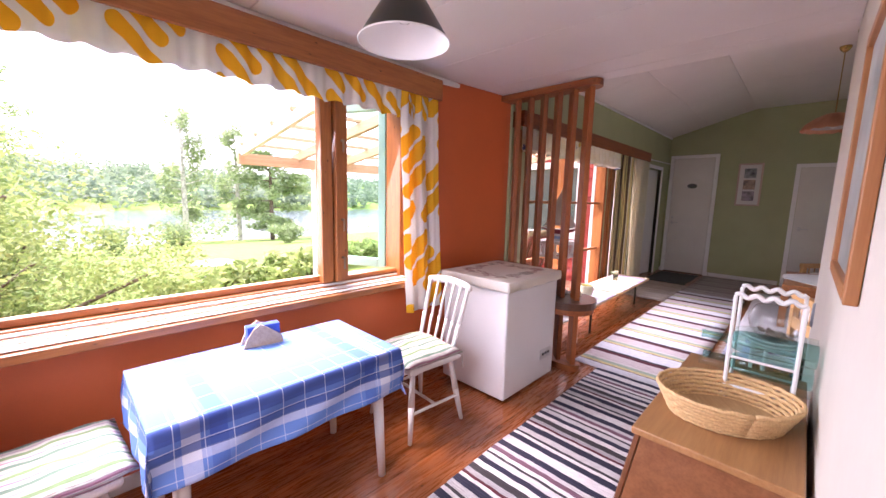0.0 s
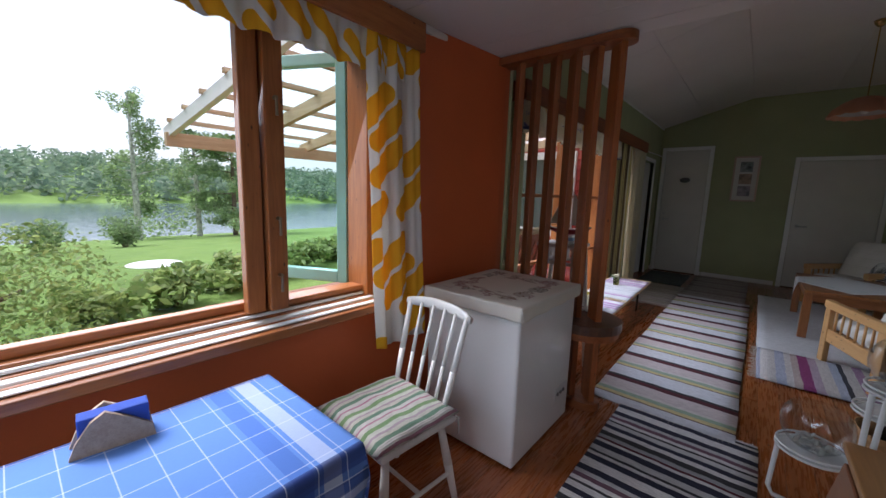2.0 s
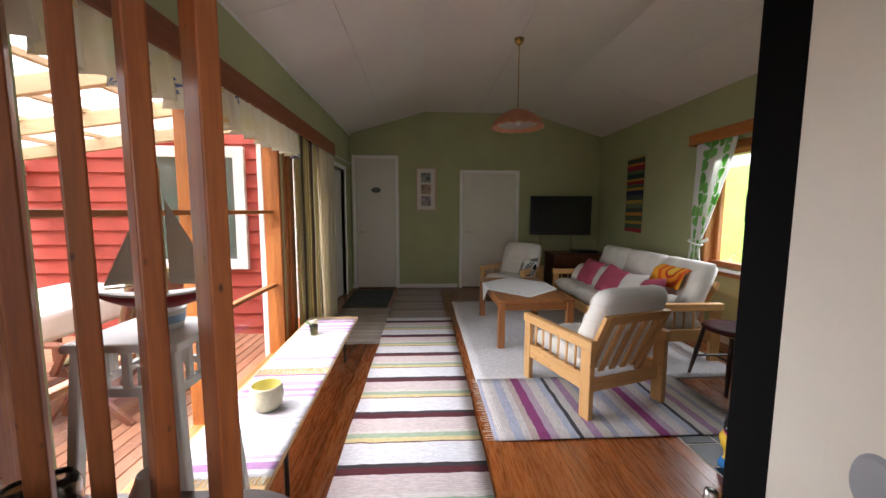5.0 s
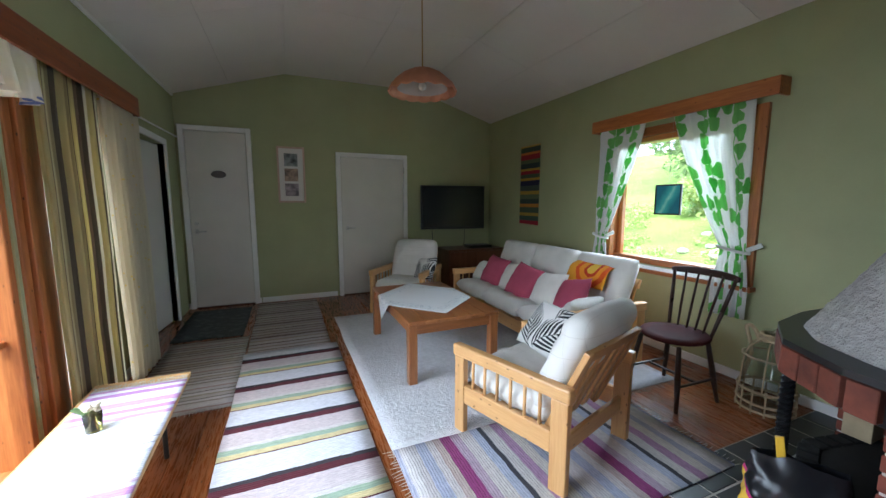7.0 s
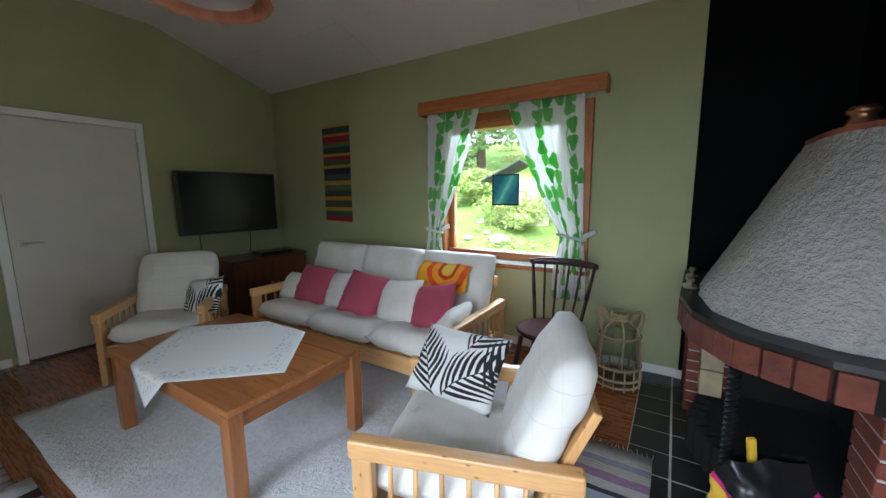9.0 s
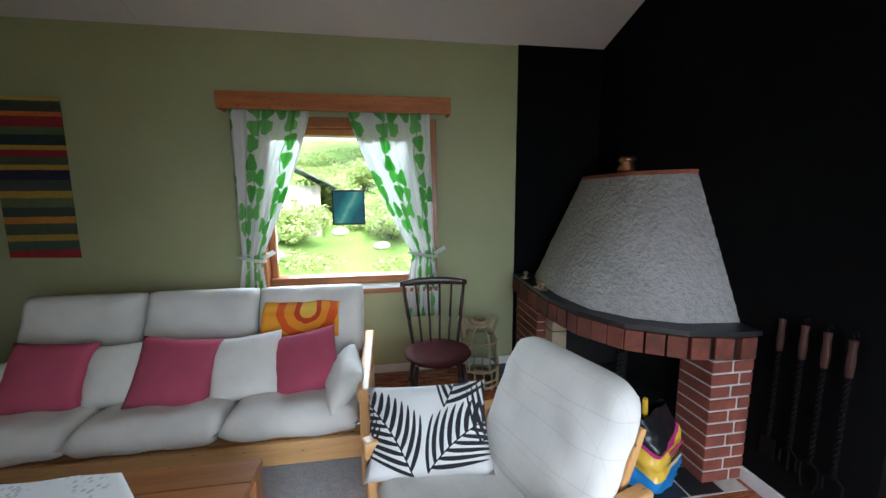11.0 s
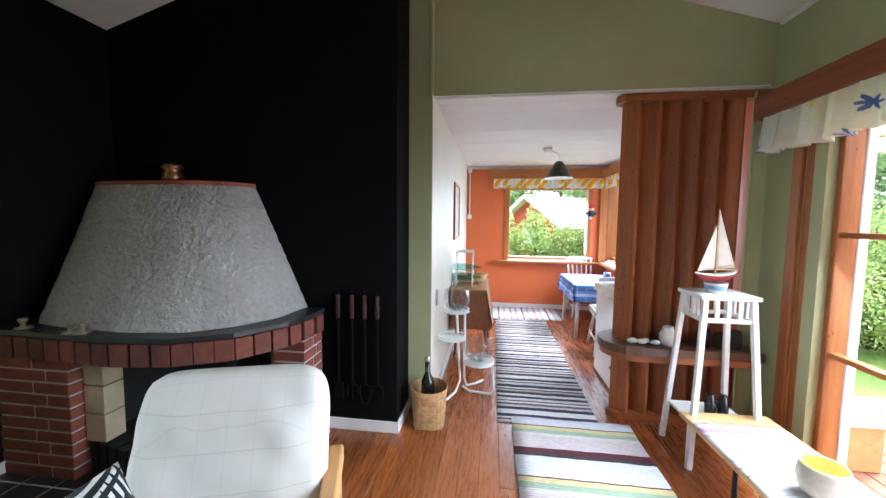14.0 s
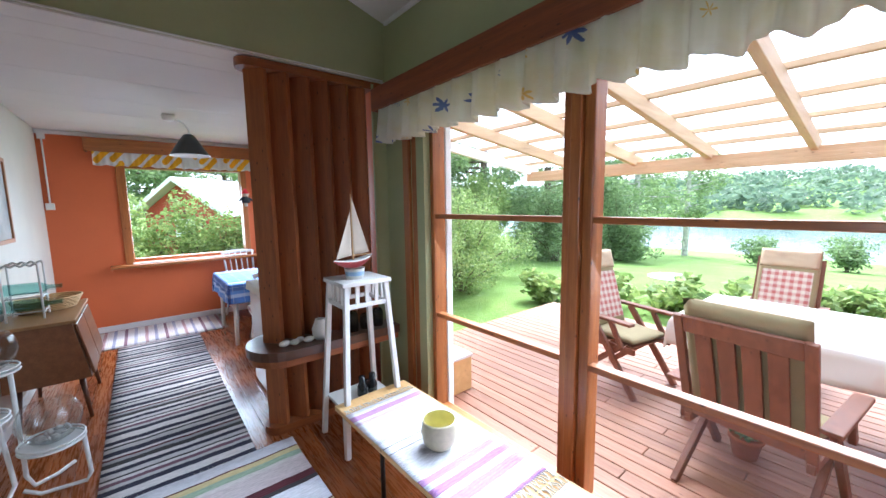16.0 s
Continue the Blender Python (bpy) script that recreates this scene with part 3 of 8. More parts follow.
d = wall_door("door_1", 0.035, 0.83, 2.31, "white painted door with a small dark oval plaque")
handle(d, pose(0.16, 5.79, 1.0))
part("lock", rod(bmesh.new(), (0.16, 5.79, 1.1), (0.16, 5.775, 1.1), 0.022, None, 16), STEEL, d)
o = lathe(bmesh.new(), [(0.0, 0.012), (0.05, 0.01), (0.062, 0.0)], 24, pose(0.44, 5.79, 1.72, 90) @ Matrix.Diagonal((1.35, 0.75, 1, 1)))
part("plaque", o, plain("plaque_dark", (0.06, 0.055, 0.05), 0.4), d, "small dark oval plaque")
d = wall_door("door_2", 1.89, 2.94, 2.075, "plain white painted door")
handle(d, pose(2.03, 5.79, 1.0))
for z in (0.25, 1.8):
    part("hinge", rod(bmesh.new(), (2.885, 5.78, z), (2.885, 5.78, z + 0.09), 0.008), STEEL, d)
d = thing("door_3", "white painted door standing slightly ajar", "door", kind="structure")
for ya, yb, za, zb in ((4.39, 4.45, 0, 2.06), (5.3, 5.36, 0, 2.06), (4.45, 5.3, 2.0, 2.06)):
    part("door_frame", boxed(-0.16, 0.02, ya, yb, za, zb, 0.006), WHITE, d)
leafm = pose(-0.05, 5.29, 0, 0, 0, -6)
part("door_leaf", moved(boxed(-0.035, 0.0, -0.82, 0.0, 0.01, 1.99, 0.004), leafm), DOOR, d)
handle(d, leafm @ pose(0, -0.74, 1.0, 0, 0, 90))
# unseen passage added behind the door gap; its walls are coloured dark for gloom
structure("wall_passage", boxed(-0.9, -0.85, 4.2, 5.6, 0, 2.4), paint("passage_gloom", (0.10, 0.09, 0.08), 0.8), "added passage wall, darkened for the gloom behind the door")
structure("floor_passage", boxed(-0.9, -0.001, 4.2, 5.6, -0.06, -0.003), FLOOR, "brown board floor of the passage")
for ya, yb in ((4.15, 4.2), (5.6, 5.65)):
    structure("wall_passage_end", boxed(-0.9, -0.16, ya, yb, 0, 2.4), bpy.data.materials["passage_gloom"], "added passage end wall, darkened for the gloom")
structure("ceiling_passage", boxed(-0.9, -0.16, 4.2, 5.6, 2.1, 2.2), CREAM, "passage ceiling")

# ---- garden, lake and terrace ----
def land(x, y):
    """The height of the ground."""
    z = -0.45
    if x < -7:
        z -= 2.3 * min(1.0, (-7 - x) / 28)
    if x > 5.5:
        z += 0.33 * min(14.0, x - 5.5) + 0.15 * noise.noise(Vector((x * 0.6, y * 0.6, 0)))
    if x < -34:
        z -= 1.2 * min(1.0, (-34 - x) / 6)
    if x < -95:
        z += 12.0 * min(1.0, (-95 - x) / 120) + 2.0
    return z + (0.05 * noise.noise(Vector((x * 0.3, y * 0.3, 4))) if x < 5.5 else 0)


def spaced(lo, hi, near, grow):
    out, s = [0.0], near
    while out[-1] < hi:
        out.append(out[-1] + s)
        s *= grow
    back, s = [0.0], near
    while back[-1] > lo:
        back.append(back[-1] - s)
        s *= grow
    return sorted(set(back + out))


n = Nodes("grass_ground", 0.95)
p = n.place("World")
base = n.ramp(n.noise(p, 1.2, 6), [(0.3, (0.10, 0.19, 0.03)), (0.55, (0.17, 0.29, 0.05)), (0.75, (0.25, 0.34, 0.08))])
base = n.mix(0.4, base, n.ramp(n.noise(p, 25.0, 4), [(0.35, (0.07, 0.13, 0.02)), (0.65, (0.26, 0.38, 0.09))]))
n.bump(n.noise(p, 40.0, 4), 0.8, 0.05)
GRASS = n.done(base)
bm = bmesh.new()
xs, ys = spaced(-900, 400, 0.8, 1.09), spaced(-600, 600, 0.9, 1.1)
grid = [[bm.verts.new((x, y, land(x, y) if not (-3.3 < x < 4.6 and -3.6 < y < 8.0) else -0.6)) for y in ys] for x in xs]
for a in range(len(xs) - 1):
    for b in range(len(ys) - 1):
        bm.faces.new((grid[a][b], grid[a + 1][b], grid[a + 1][b + 1], grid[a][b + 1]))
structure("ground", bm, GRASS, "mown lawn falling gently to a lake", True)

n = Nodes("lake_water", 0.12)
n.bump(n.noise(n.place("World", (0.6, 2.0, 1)), 0.8, 4), 0.25, 0.2)
WATER = n.done((0.10, 0.14, 0.16))
structure("water", sheet(bmesh.new(), lambda u, v: Vector((-30 - 75 * u, -200 + 400 * v, -2.62)), 6, 6), WATER, "calm pale lake")


def leaves(name, clumps, count, size, spread_seed, material):
    """A crown of many small leaves: clumps are (centre, radii)."""
    rng = random.Random(spread_seed)
    verts, faces = [], []
    weights = [r[0] * r[1] * r[2] for _, r in clumps]
    for _ in range(count):
        c, r = rng.choices(clumps, weights)[0]
        d = Vector((rng.gauss(0, 1), rng.gauss(0, 1), rng.gauss(0, 1))).normalized() * (rng.random() ** 0.33)
        at = Vector((c[0] + d.x * r[0], c[1] + d.y * r[1], c[2] + d.z * r[2]))
        u = Vector((rng.gauss(0, 1), rng.gauss(0, 1), rng.gauss(0, 0.6))).normalized()
        w = u.cross(Vector((rng.gauss(0, 1), rng.gauss(0, 1), rng.gauss(0, 1)))).normalized()
        s = size * rng.uniform(0.6, 1.4)
        k = len(verts)
        verts += [at - u * s, at + w * s * 0.45, at + u * s, at - w * s * 0.45]
        faces.append((k, k + 1, k + 2, k + 3))
    me = bpy.data.meshes.new(name)
    me.from_pydata(verts, [], faces)
    me.materials.append(material)
    return me


def foliage(name, dark, light):
    n = Nodes(name, 0.6)
    isl = n.add("ShaderNodeNewGeometry").outputs["Random Per Island"]
    base = n.ramp(isl, [(0.0, dark), (0.6, tuple((a + b) / 2 for a, b in zip(dark, light))), (1.0, light)])
    see_through(n, base, 0.5)
    return n.done(base)


LEAF = foliage("shrub_leaves", (0.14, 0.23, 0.06), (0.44, 0.53, 0.19))
LEAF_BANK = foliage("bank_leaves", (0.28, 0.38, 0.10), (0.55, 0.60, 0.28))
LEAF_DEEP = foliage("tree_leaves", (0.13, 0.21, 0.09), (0.35, 0.46, 0.21))
LEAF_FAR = foliage("far_shore_leaves", (0.12, 0.19, 0.13), (0.26, 0.34, 0.22))
LEAF_BIRCH = foliage("birch_leaves", (0.15, 0.23, 0.10), (0.38, 0.49, 0.22))
BARK = paint("bark", (0.14, 0.10, 0.07), 0.9, 0.3, 8.0, 0.6, 30)
BIRCH = paint("birch_bark", (0.55, 0.53, 0.48), 0.8, 0.35, 6.0, 0.3, 20)


def shrub(name, label, x, y, spread, height, count, size, seed, material=LEAF):
    rng = random.Random(seed)
    z = land(x, y)
    t = thing(name, label, "shrub", pose(x, y, z))
    bm = bmesh.new()
    clumps = []
    for k in range(22):
        a, r = rng.uniform(0, math.tau), rng.uniform(0.1, 0.95)
        top = (r * spread[0] * math.cos(a), r * spread[1] * math.sin(a), height * rng.uniform(0.35, 0.95) * (1 - 0.35 * r * r))
        mid = (top[0] * 0.45, top[1] * 0.45, top[2] * 0.55)
        tube(bm, [(top[0] * 0.1, top[1] * 0.1, -0.05), mid, top], 0.006 * height, 5)
        clumps.append((top, (0.30 * spread[0], 0.30 * spread[1], 0.22 * height)))
        clumps.append((mid, (0.24 * spread[0], 0.24 * spread[1], 0.20 * height)))
    part("branches", bm, BARK, t)
    o = new("leaves", leaves("leaves", clumps, count, size, seed, material))
    o.parent = t
    return t


def tree(name, label, x, y, height, width, count, size, seed, bark=BARK, material=LEAF_DEEP, low=0.25):
    rng = random.Random(seed)
    t = thing(name, label, "tree", pose(x, y, land(x, y)))
    bm = bmesh.new()
    lean = rng.uniform(-0.06, 0.06) * height
    rod(bm, (0, 0, -0.1), (lean * 0.5, 0, height * 0.5), 0.022 * height, 0.014 * height, 8)
    rod(bm, (lean * 0.5, 0, height * 0.5), (lean, 0, height * 0.95), 0.014 * height, 0.003 * height, 8)
    clumps = []
    for k in range(26):
        f = low + (0.97 - low) * (k + rng.random()) / 26
        a = rng.uniform(0, math.tau)
        reach = width * (0.35 + 0.65 * math.sin(math.pi * min(1, (f - low) / (1 - low) * 0.85 + 0.12))) * rng.uniform(0.6, 1.05)
        base = (lean * f, 0, height * f * 0.93)
        tip = (lean * f + reach * math.cos(a), reach * math.sin(a), height * f + 0.04 * height * rng.uniform(-1, 1))
        rod(bm, base, tip, 0.006 * height, 0.002 * height, 5)
        for q in (0.55, 1.0):
            c = tuple(u + (v - u) * q for u, v in zip(base, tip))
            clumps.append((c, (0.26 * width * rng.uniform(0.7, 1.3), 0.26 * width * rng.uniform(0.7, 1.3), 0.045 * height * rng.uniform(0.7, 1.5))))
    part("trunk", bm, bark, t)
    o = new("crown", leaves("crown", clumps, count, size, seed, material))
    o.parent = t
    return t


shrub("shrub", "airy willow-leaved garden shrub outside the kitchen", -2.5, -4.1, (1.5, 1.9), 2.35, 52000, 0.021, 3)
shrub("shrub", "airy willow-leaved garden shrub outside the kitchen", -5.4, -4.6, (1.5, 1.5), 2.0, 15000, 0.03, 4)
shrub("shrub", "rounded light green shrub beside the terrace", -3.9, -3.5, (1.1, 1.0), 2.0, 14000, 0.032, 8)
for k, (x, y) in enumerate(((-4.3, -1.7), (-4.9, -0.8), (-5.5, 0.1), (-6.1, 1.0), (-6.5, 2.0), (-6.8, 3.1))):
    shrub("hosta_bed", "broad-leaved light green plants edging the lawn", x, y, (0.6, 0.7), 0.62, 900, 0.085, 9 + k, LEAF)
shrub("garden_shrub", "low round shrub on the lawn", -19.5, -1.3, (1.1, 1.1), 1.3, 2500, 0.07, 32, LEAF_DEEP)
shrub("garden_shrub", "low round shrub on the lawn", -20.6, 1.2, (1.2, 1.2), 1.4, 2500, 0.07, 33, LEAF_DEEP)
shrub("garden_shrub", "low round shrub on the lawn", -20, 6.5, (1.2, 1.2), 1.3, 2500, 0.07, 13, LEAF_DEEP)
shrub("garden_shrub", "low round shrub on the lawn", -14, -4.5, (1.2, 1.2), 1.2, 2500, 0.07, 14, LEAF_BIRCH)
for k, (x, y, s) in enumerate(((1.9, -6.4, 15), (0.4, -6.7, 16), (-1.2, -6.9, 17), (3.2, -6.6, 18))):
    shrub("hedge_shrub", "dense clipped green hedge shrub", x, y, (1.0, 0.8), 2.15, 13000, 0.04, s, LEAF)
tree("tree", "tall leafy garden tree", -9.5, -8.5, 9.0, 3.4, 24000, 0.085, 21, BARK, LEAF_BIRCH, 0.1)
tree("tree", "tall leafy garden tree", -13.5, -8.0, 10.0, 3.2, 20000, 0.09, 22, BARK, LEAF_DEEP, 0.12)
tree("tree", "tall leafy garden tree", -6.5, -12.5, 10.0, 3.4, 8000, 0.11, 23)
tree("birch_tree", "slender birch with pale bark", -18, -6.0, 9.0, 2.2, 6000, 0.09, 24, BIRCH, LEAF_BIRCH)
tree("birch_tree", "slender birch with pale bark", -23, -5.4, 8.0, 2.0, 6000, 0.09, 25, BIRCH, LEAF_BIRCH)
tree("birch_tree", "slender birch with pale bark", -29.0, 3.3, 9.5, 1.6, 5000, 0.10, 81, BIRCH, LEAF_BIRCH, 0.2)
tree("birch_tree", "slender birch with pale bark", -29.5, 6.9, 9.0, 1.6, 5000, 0.10, 82, BIRCH, LEAF_BIRCH, 0.2)
tree("tree", "dense leafy tree near the shore", -27.0, 8.4, 8.5, 2.6, 12000, 0.11, 83, BARK, LEAF_DEEP, 0.08)
shrub("shrub", "tall loose shrub at the edge of the lawn", -10.5, -5.6, (1.7, 1.5), 3.0, 14000, 0.05, 84, LEAF_BIRCH)
shrub("shrub", "tall loose shrub at the edge of the lawn", -14.0, -4.9, (1.8, 1.5), 2.8, 12000, 0.055, 85, LEAF_BIRCH)
shrub("shrub", "tall loose shrub at the edge of the lawn", -7.6, -6.6, (1.5, 1.4), 2.8, 14000, 0.045, 86, LEAF)
tree("birch_tree", "slender birch with pale bark", -20, -9.5, 8.5, 2.2, 6000, 0.09, 26, BIRCH, LEAF_BIRCH)
tree("birch_tree", "slender birch with pale bark", -5.5, -6.8, 7.0, 1.6, 4500, 0.07, 27, BIRCH, LEAF_BIRCH, 0.35)
tree("tree", "leafy tree behind the cottage", 0.5, -23, 9.5, 3.6, 8000, 0.13, 61)
tree("tree", "leafy tree behind the cottage", -3.2, -25, 9.0, 3.6, 8000, 0.13, 62)
tree("tree", "leafy tree behind the cottage", 3.2, -20, 8.0, 3.0, 7000, 0.12, 63, BARK, LEAF_BIRCH)
tree("tree", "leafy tree behind the cottage", 6.5, -19, 9.0, 3.0, 6000, 0.12, 28)
tree("tree", "leafy tree behind the cottage", -5.0, -21, 9.0, 3.0, 6000, 0.12, 29)
tree("tree", "leafy tree on the bank", 14.0, 2.0, 6.0, 2.4, 7000, 0.10, 30)
tree("spruce_tree", "dark conifer on the bank", 13.0, 7.0, 8.0, 2.2, 7000, 0.10, 31, BARK, LEAF_DEEP, 0.08)
tree("tree", "leafy tree on the bank", 17.0, -2.5, 6.5, 2.6, 6000, 0.11, 32)
for k, (x, y) in enumerate(((8.2, 0.2), (9.0, 2.2), (8.8, 4.2), (10.5, 6.0), (11.5, 0.5), (10.2, 1.6), (10.4, 3.5), (11.9, 2.8))):
    shrub("bank_shrub", "wild green growth on a grassy bank", x, y, (1.0, 1.0), 0.8, 2600, 0.055, 40 + k, LEAF_BANK)
STONE = paint("grey_stone", (0.58, 0.56, 0.52), 0.85, 0.2, 4.0, 0.5, 25)
rng = random.Random(5)
for k in range(26):
    x, y = rng.uniform(5.7, 9.4), rng.uniform(0.6, 5.4)
    bm = bmesh.new()
    bmesh.ops.create_icosphere(bm, subdivisions=2, radius=rng.uniform(0.08, 0.24))
    for v in bm.verts:
        v.co = v.co * (1 + 0.25 * noise.noise(v.co * 4 + Vector((k, 0, 0))))
        v.co.z *= 0.6
    o = link_mesh("boulder", bm, STONE, None, "", True)
    o.matrix_basis = pose(x, y, land(x, y) + 0.03)
    tagged(o, "grey weathered stone lying on the grassy bank", "stone")

# the bank behind the house: growth, and a small shed with a slate roof
clumps = []
for k in range(120):
    x, y = rng.uniform(6.6, 17), rng.uniform(-2.5, 8)
    clumps.append(((x, y, land(x, y) + 0.06), (0.5, 0.5, 0.12)))
bank = new("bank_growth", leaves("bank_growth", clumps, 22000, 0.05, 12, LEAF_BANK))
tagged(bank, "low light green growth covering the bank", "undergrowth", "", "stuff")
SLATES = paint("slate_roofing", (0.10, 0.11, 0.14), 0.6, 0.3, 6.0, 0.3)
SHEDWOOD = wood("grey_shed_boards", (0.34, 0.29, 0.25), (0.50, 0.45, 0.40), 0.8, 2, 1.0, True)
shed = thing("shed", "small grey-brown shed with a slate roof on the bank", "shed", pose(9.6, 4.2, land(9.6, 4.6), 0, 0, 12))
shed_high = 2.05 - land(9.6, 4.6)
part("wall", boxed(-0.6, 0.6, -0.55, 0.5, -0.2, shed_high - 0.35, 0.01), SHEDWOOD, shed)
for k in range(8):
    part("board", boxed(-0.62, -0.601, -0.55 + k * 0.131, -0.55 + k * 0.131 + 0.125, -0.2, shed_high - 0.36, 0.003), SHEDWOOD, shed)
for s in (-1, 1):
    for k in range(5):
        part("slate_course", bar(bmesh.new(), (-0.85, s * (0.78 - 0.16 * k), shed_high - 0.36 + 0.08 * k), (0.85, s * (0.78 - 0.16 * k), shed_high - 0.36 + 0.08 * k), 0.21, 0.02, 0.003, (0, s * 0.5, 0.9)), SLATES, shed)

# far woods beyond the lake
rng = random.Random(77)
clumps = []
for k in range(1500):
    x, y = -97 - rng.random() ** 1.3 * 125, rng.uniform(-230, 230)
    h = rng.uniform(2.0, 3.6)
    clumps.append(((x, y, land(x, y) + h * 0.5), (h * 0.8, h * 0.9, h)))
far = new("far_woods", leaves("far_woods", clumps, 70000, 0.8, 6, LEAF_FAR))
tagged(far, "dark green woods along the far shore", "woods", "", "stuff")
clumps = []
for k in range(90):
    y = rng.uniform(-60, 60)
    x = -29 - rng.random() * 4
    if -6 < y < 22 and k % 4:
        continue
    h = rng.uniform(0.6, 1.8)
    clumps.append(((x, y, land(x, y) + h * 0.4), (h, h * 1.2, h)))
near = new("shore_growth", leaves("shore_growth", clumps, 9000, 0.16, 8, LEAF_BIRCH))
tagged(near, "light green bushes along the near shore", "bushes", "", "stuff")

# red cottage beyond the hedge
RED = paint("falu_red_boards", (0.42, 0.062, 0.045), 0.75, 0.12, 3.0, 0.15)
TIN = paint("pale_sheet_roof", (0.62, 0.63, 0.65), 0.35, 0.06, 2.0, 0.05)
cot = thing("cottage", "small red wooden cottage with a pale metal roof", "cottage", pose(-1.2, -15.4, land(0, -15), 0, 0, -48) @ Matrix.Scale(0.88, 4))
bm = bmesh.new()
outline = [(-1.9, 0), (1.9, 0), (1.9, 2.0), (0, 3.25), (-1.9, 2.0)]
a = [bm.verts.new((x, 2.0, z)) for x, z in outline]
b = [bm.verts.new((x, -3.0, z)) for x, z in outline]
bm.faces.new(a)
bm.faces.new(b[::-1])
for k in range(5):
    bm.faces.new((a[k], b[k], b[(k + 1) % 5], a[(k + 1) % 5]))
bmesh.ops.recalc_face_normals(bm, faces=bm.faces)
part("wall", bm, RED, cot)
for s in (-1, 1):
    bm = bmesh.new()
    bar(bm, (s * 1.15, 2.5, 2.56), (s * 1.15, -3.4, 2.56), 2.9, 0.06, 0.0, (0.55 * s, 0, 0.83))
    part("roof", bm, TIN, cot, "pale sheet metal roof")
    part("bargeboard", bar(bmesh.new(), (0, 2.5, 3.32), (s * 2.35, 2.5, 1.76), 0.05, 0.16), OUTER_WHITE, cot)
part("window", boxed(-0.45, 0.45, 2.0, 2.05, 0.9, 1.7), OUTER_WHITE, cot, "white framed window")

# terrace
def weathered(name, dark, light, along):
    return wood(name, dark, light, 0.6, along, 1.2, True, "World")


DECK = weathered("decking_boards", (0.22, 0.095, 0.055), (0.40, 0.20, 0.125), 1)
RAW_X = weathered("raw_timber_x", (0.40, 0.27, 0.15), (0.58, 0.42, 0.26), 0)
RAW_Y = weathered("raw_timber_y", (0.40, 0.27, 0.15), (0.58, 0.42, 0.26), 1)
per = thing("terrace_roof", "timber terrace roof with translucent corrugated sheets", "terrace roof")


def roof_z(x):
    return 2.34 + 0.145 * (x + 0.16)


part("front_beam", boxed(-3.25, -3.17, -1.2, 3.7, 1.74, 1.88, 0.006), RAW_Y, per)
for y in (-1.15, -0.40, 0.38, 1.13, 1.90, 2.67, 3.44):
    part("rafter", bar(bmesh.new(), (-0.2, y, roof_z(-0.2)), (-3.35, y, roof_z(-3.35)), 0.055, 0.12), OUTER_WHITE if y < -1 else RAW_X, per)
for x in (-0.58, -1.1, -1.62, -2.14, -2.62, -3.1):
    part("batten", boxed(x - 0.025, x + 0.025, -1.2, 3.7, roof_z(x) + 0.054, roof_z(x) + 0.095, 0.003), RAW_Y, per)
for y in (3.5, -0.14):
    part("post", boxed(-3.26, -3.16, y - 0.05, y + 0.05, -0.12, 1.74, 0.006), OUTER_WHITE, per)
n = Nodes("corrugated_sheet", 0.3)
thin, clear, both = n.add("ShaderNodeBsdfTranslucent"), n.add("ShaderNodeBsdfTransparent"), n.add("ShaderNodeMixShader")
thin.inputs[0].default_value, clear.inputs[0].default_value, both.inputs[0].default_value = (0.90, 0.90, 0.90, 1), (0.84, 0.86, 0.88, 1), 0.5
n.link(thin.outputs[0], both.inputs[1]).link(clear.outputs[0], both.inputs[2]).link(both.outputs[0], n.tree.nodes["Material Output"].inputs["Surface"])
SHEET = n.material
for y0 in (-1.22, 0.42, 2.06):
    bm = sheet(bmesh.new(), lambda u, v: Vector((-0.17 - 3.3 * u, y0 + 1.64 * v, roof_z(-0.17 - 3.3 * u) + 0.108 + 0.012 * math.sin(v * 1.64 / 0.076 * math.tau))), 2, 130)
    part("roof_sheet", bm, SHEET, per, "translucent corrugated sheet", True)
wing = thing("house_wing", "red boarded wing of the house with a white window", "house")
part("wall", boxed(-4.2, -0.17, 3.72, 3.86, -0.5, 2.9), RED, wing)
for k in range(18):
    part("board", bar(bmesh.new(), (-4.2, 3.705, -0.10 + k * 0.164), (-0.17, 3.705, -0.10 + k * 0.164), 0.022, 0.172, 0.003, (0, 0.15, 1)), RED, wing)
for x0, x1, z0, z1 in ((-2.05, -0.78, 0.68, 0.80), (-2.05, -0.78, 1.96, 2.08), (-2.05, -1.94, 0.80, 1.96), (-0.90, -0.78, 0.80, 1.96)):
    part("window_trim", boxed(x0, x1, 3.64, 3.7, z0, z1, 0.005), OUTER_WHITE, wing)
part("pane", boxed(-1.94, -0.9, 3.665, 3.672, 0.80, 1.96), plain("dark_pane", (0.09, 0.11, 0.10), 0.04), wing, "window glass reflecting the garden")
part("corner_board", boxed(-0.3, -0.2, 3.63, 3.7, -0.1, 2.4, 0.004), OUTER_WHITE, wing)
outer = thing("house_wall", "red boarded outside wall of the house", "house")
part("wall", boxed(-0.2, -0.165, 2.68, 2.93, -0.5, 2.6), RED, outer)
part("wall", boxed(-0.2, -0.165, 3.685, 3.7, -0.5, 2.6), RED, outer)
part("wall", boxed(-0.19, -0.165, -1.05, 0.46, -0.5, 2.5), RED, outer)
bm = boxed(-3.45, -0.22, -0.85, 3.7, -0.3, -0.14)
deck = structure("terrace_deck", bm, weathered("deck_frame", (0.2, 0.1, 0.06), (0.3, 0.16, 0.1), 1), "reddish brown timber terrace")
deck_meshes = {}
x, k = -3.45, 0
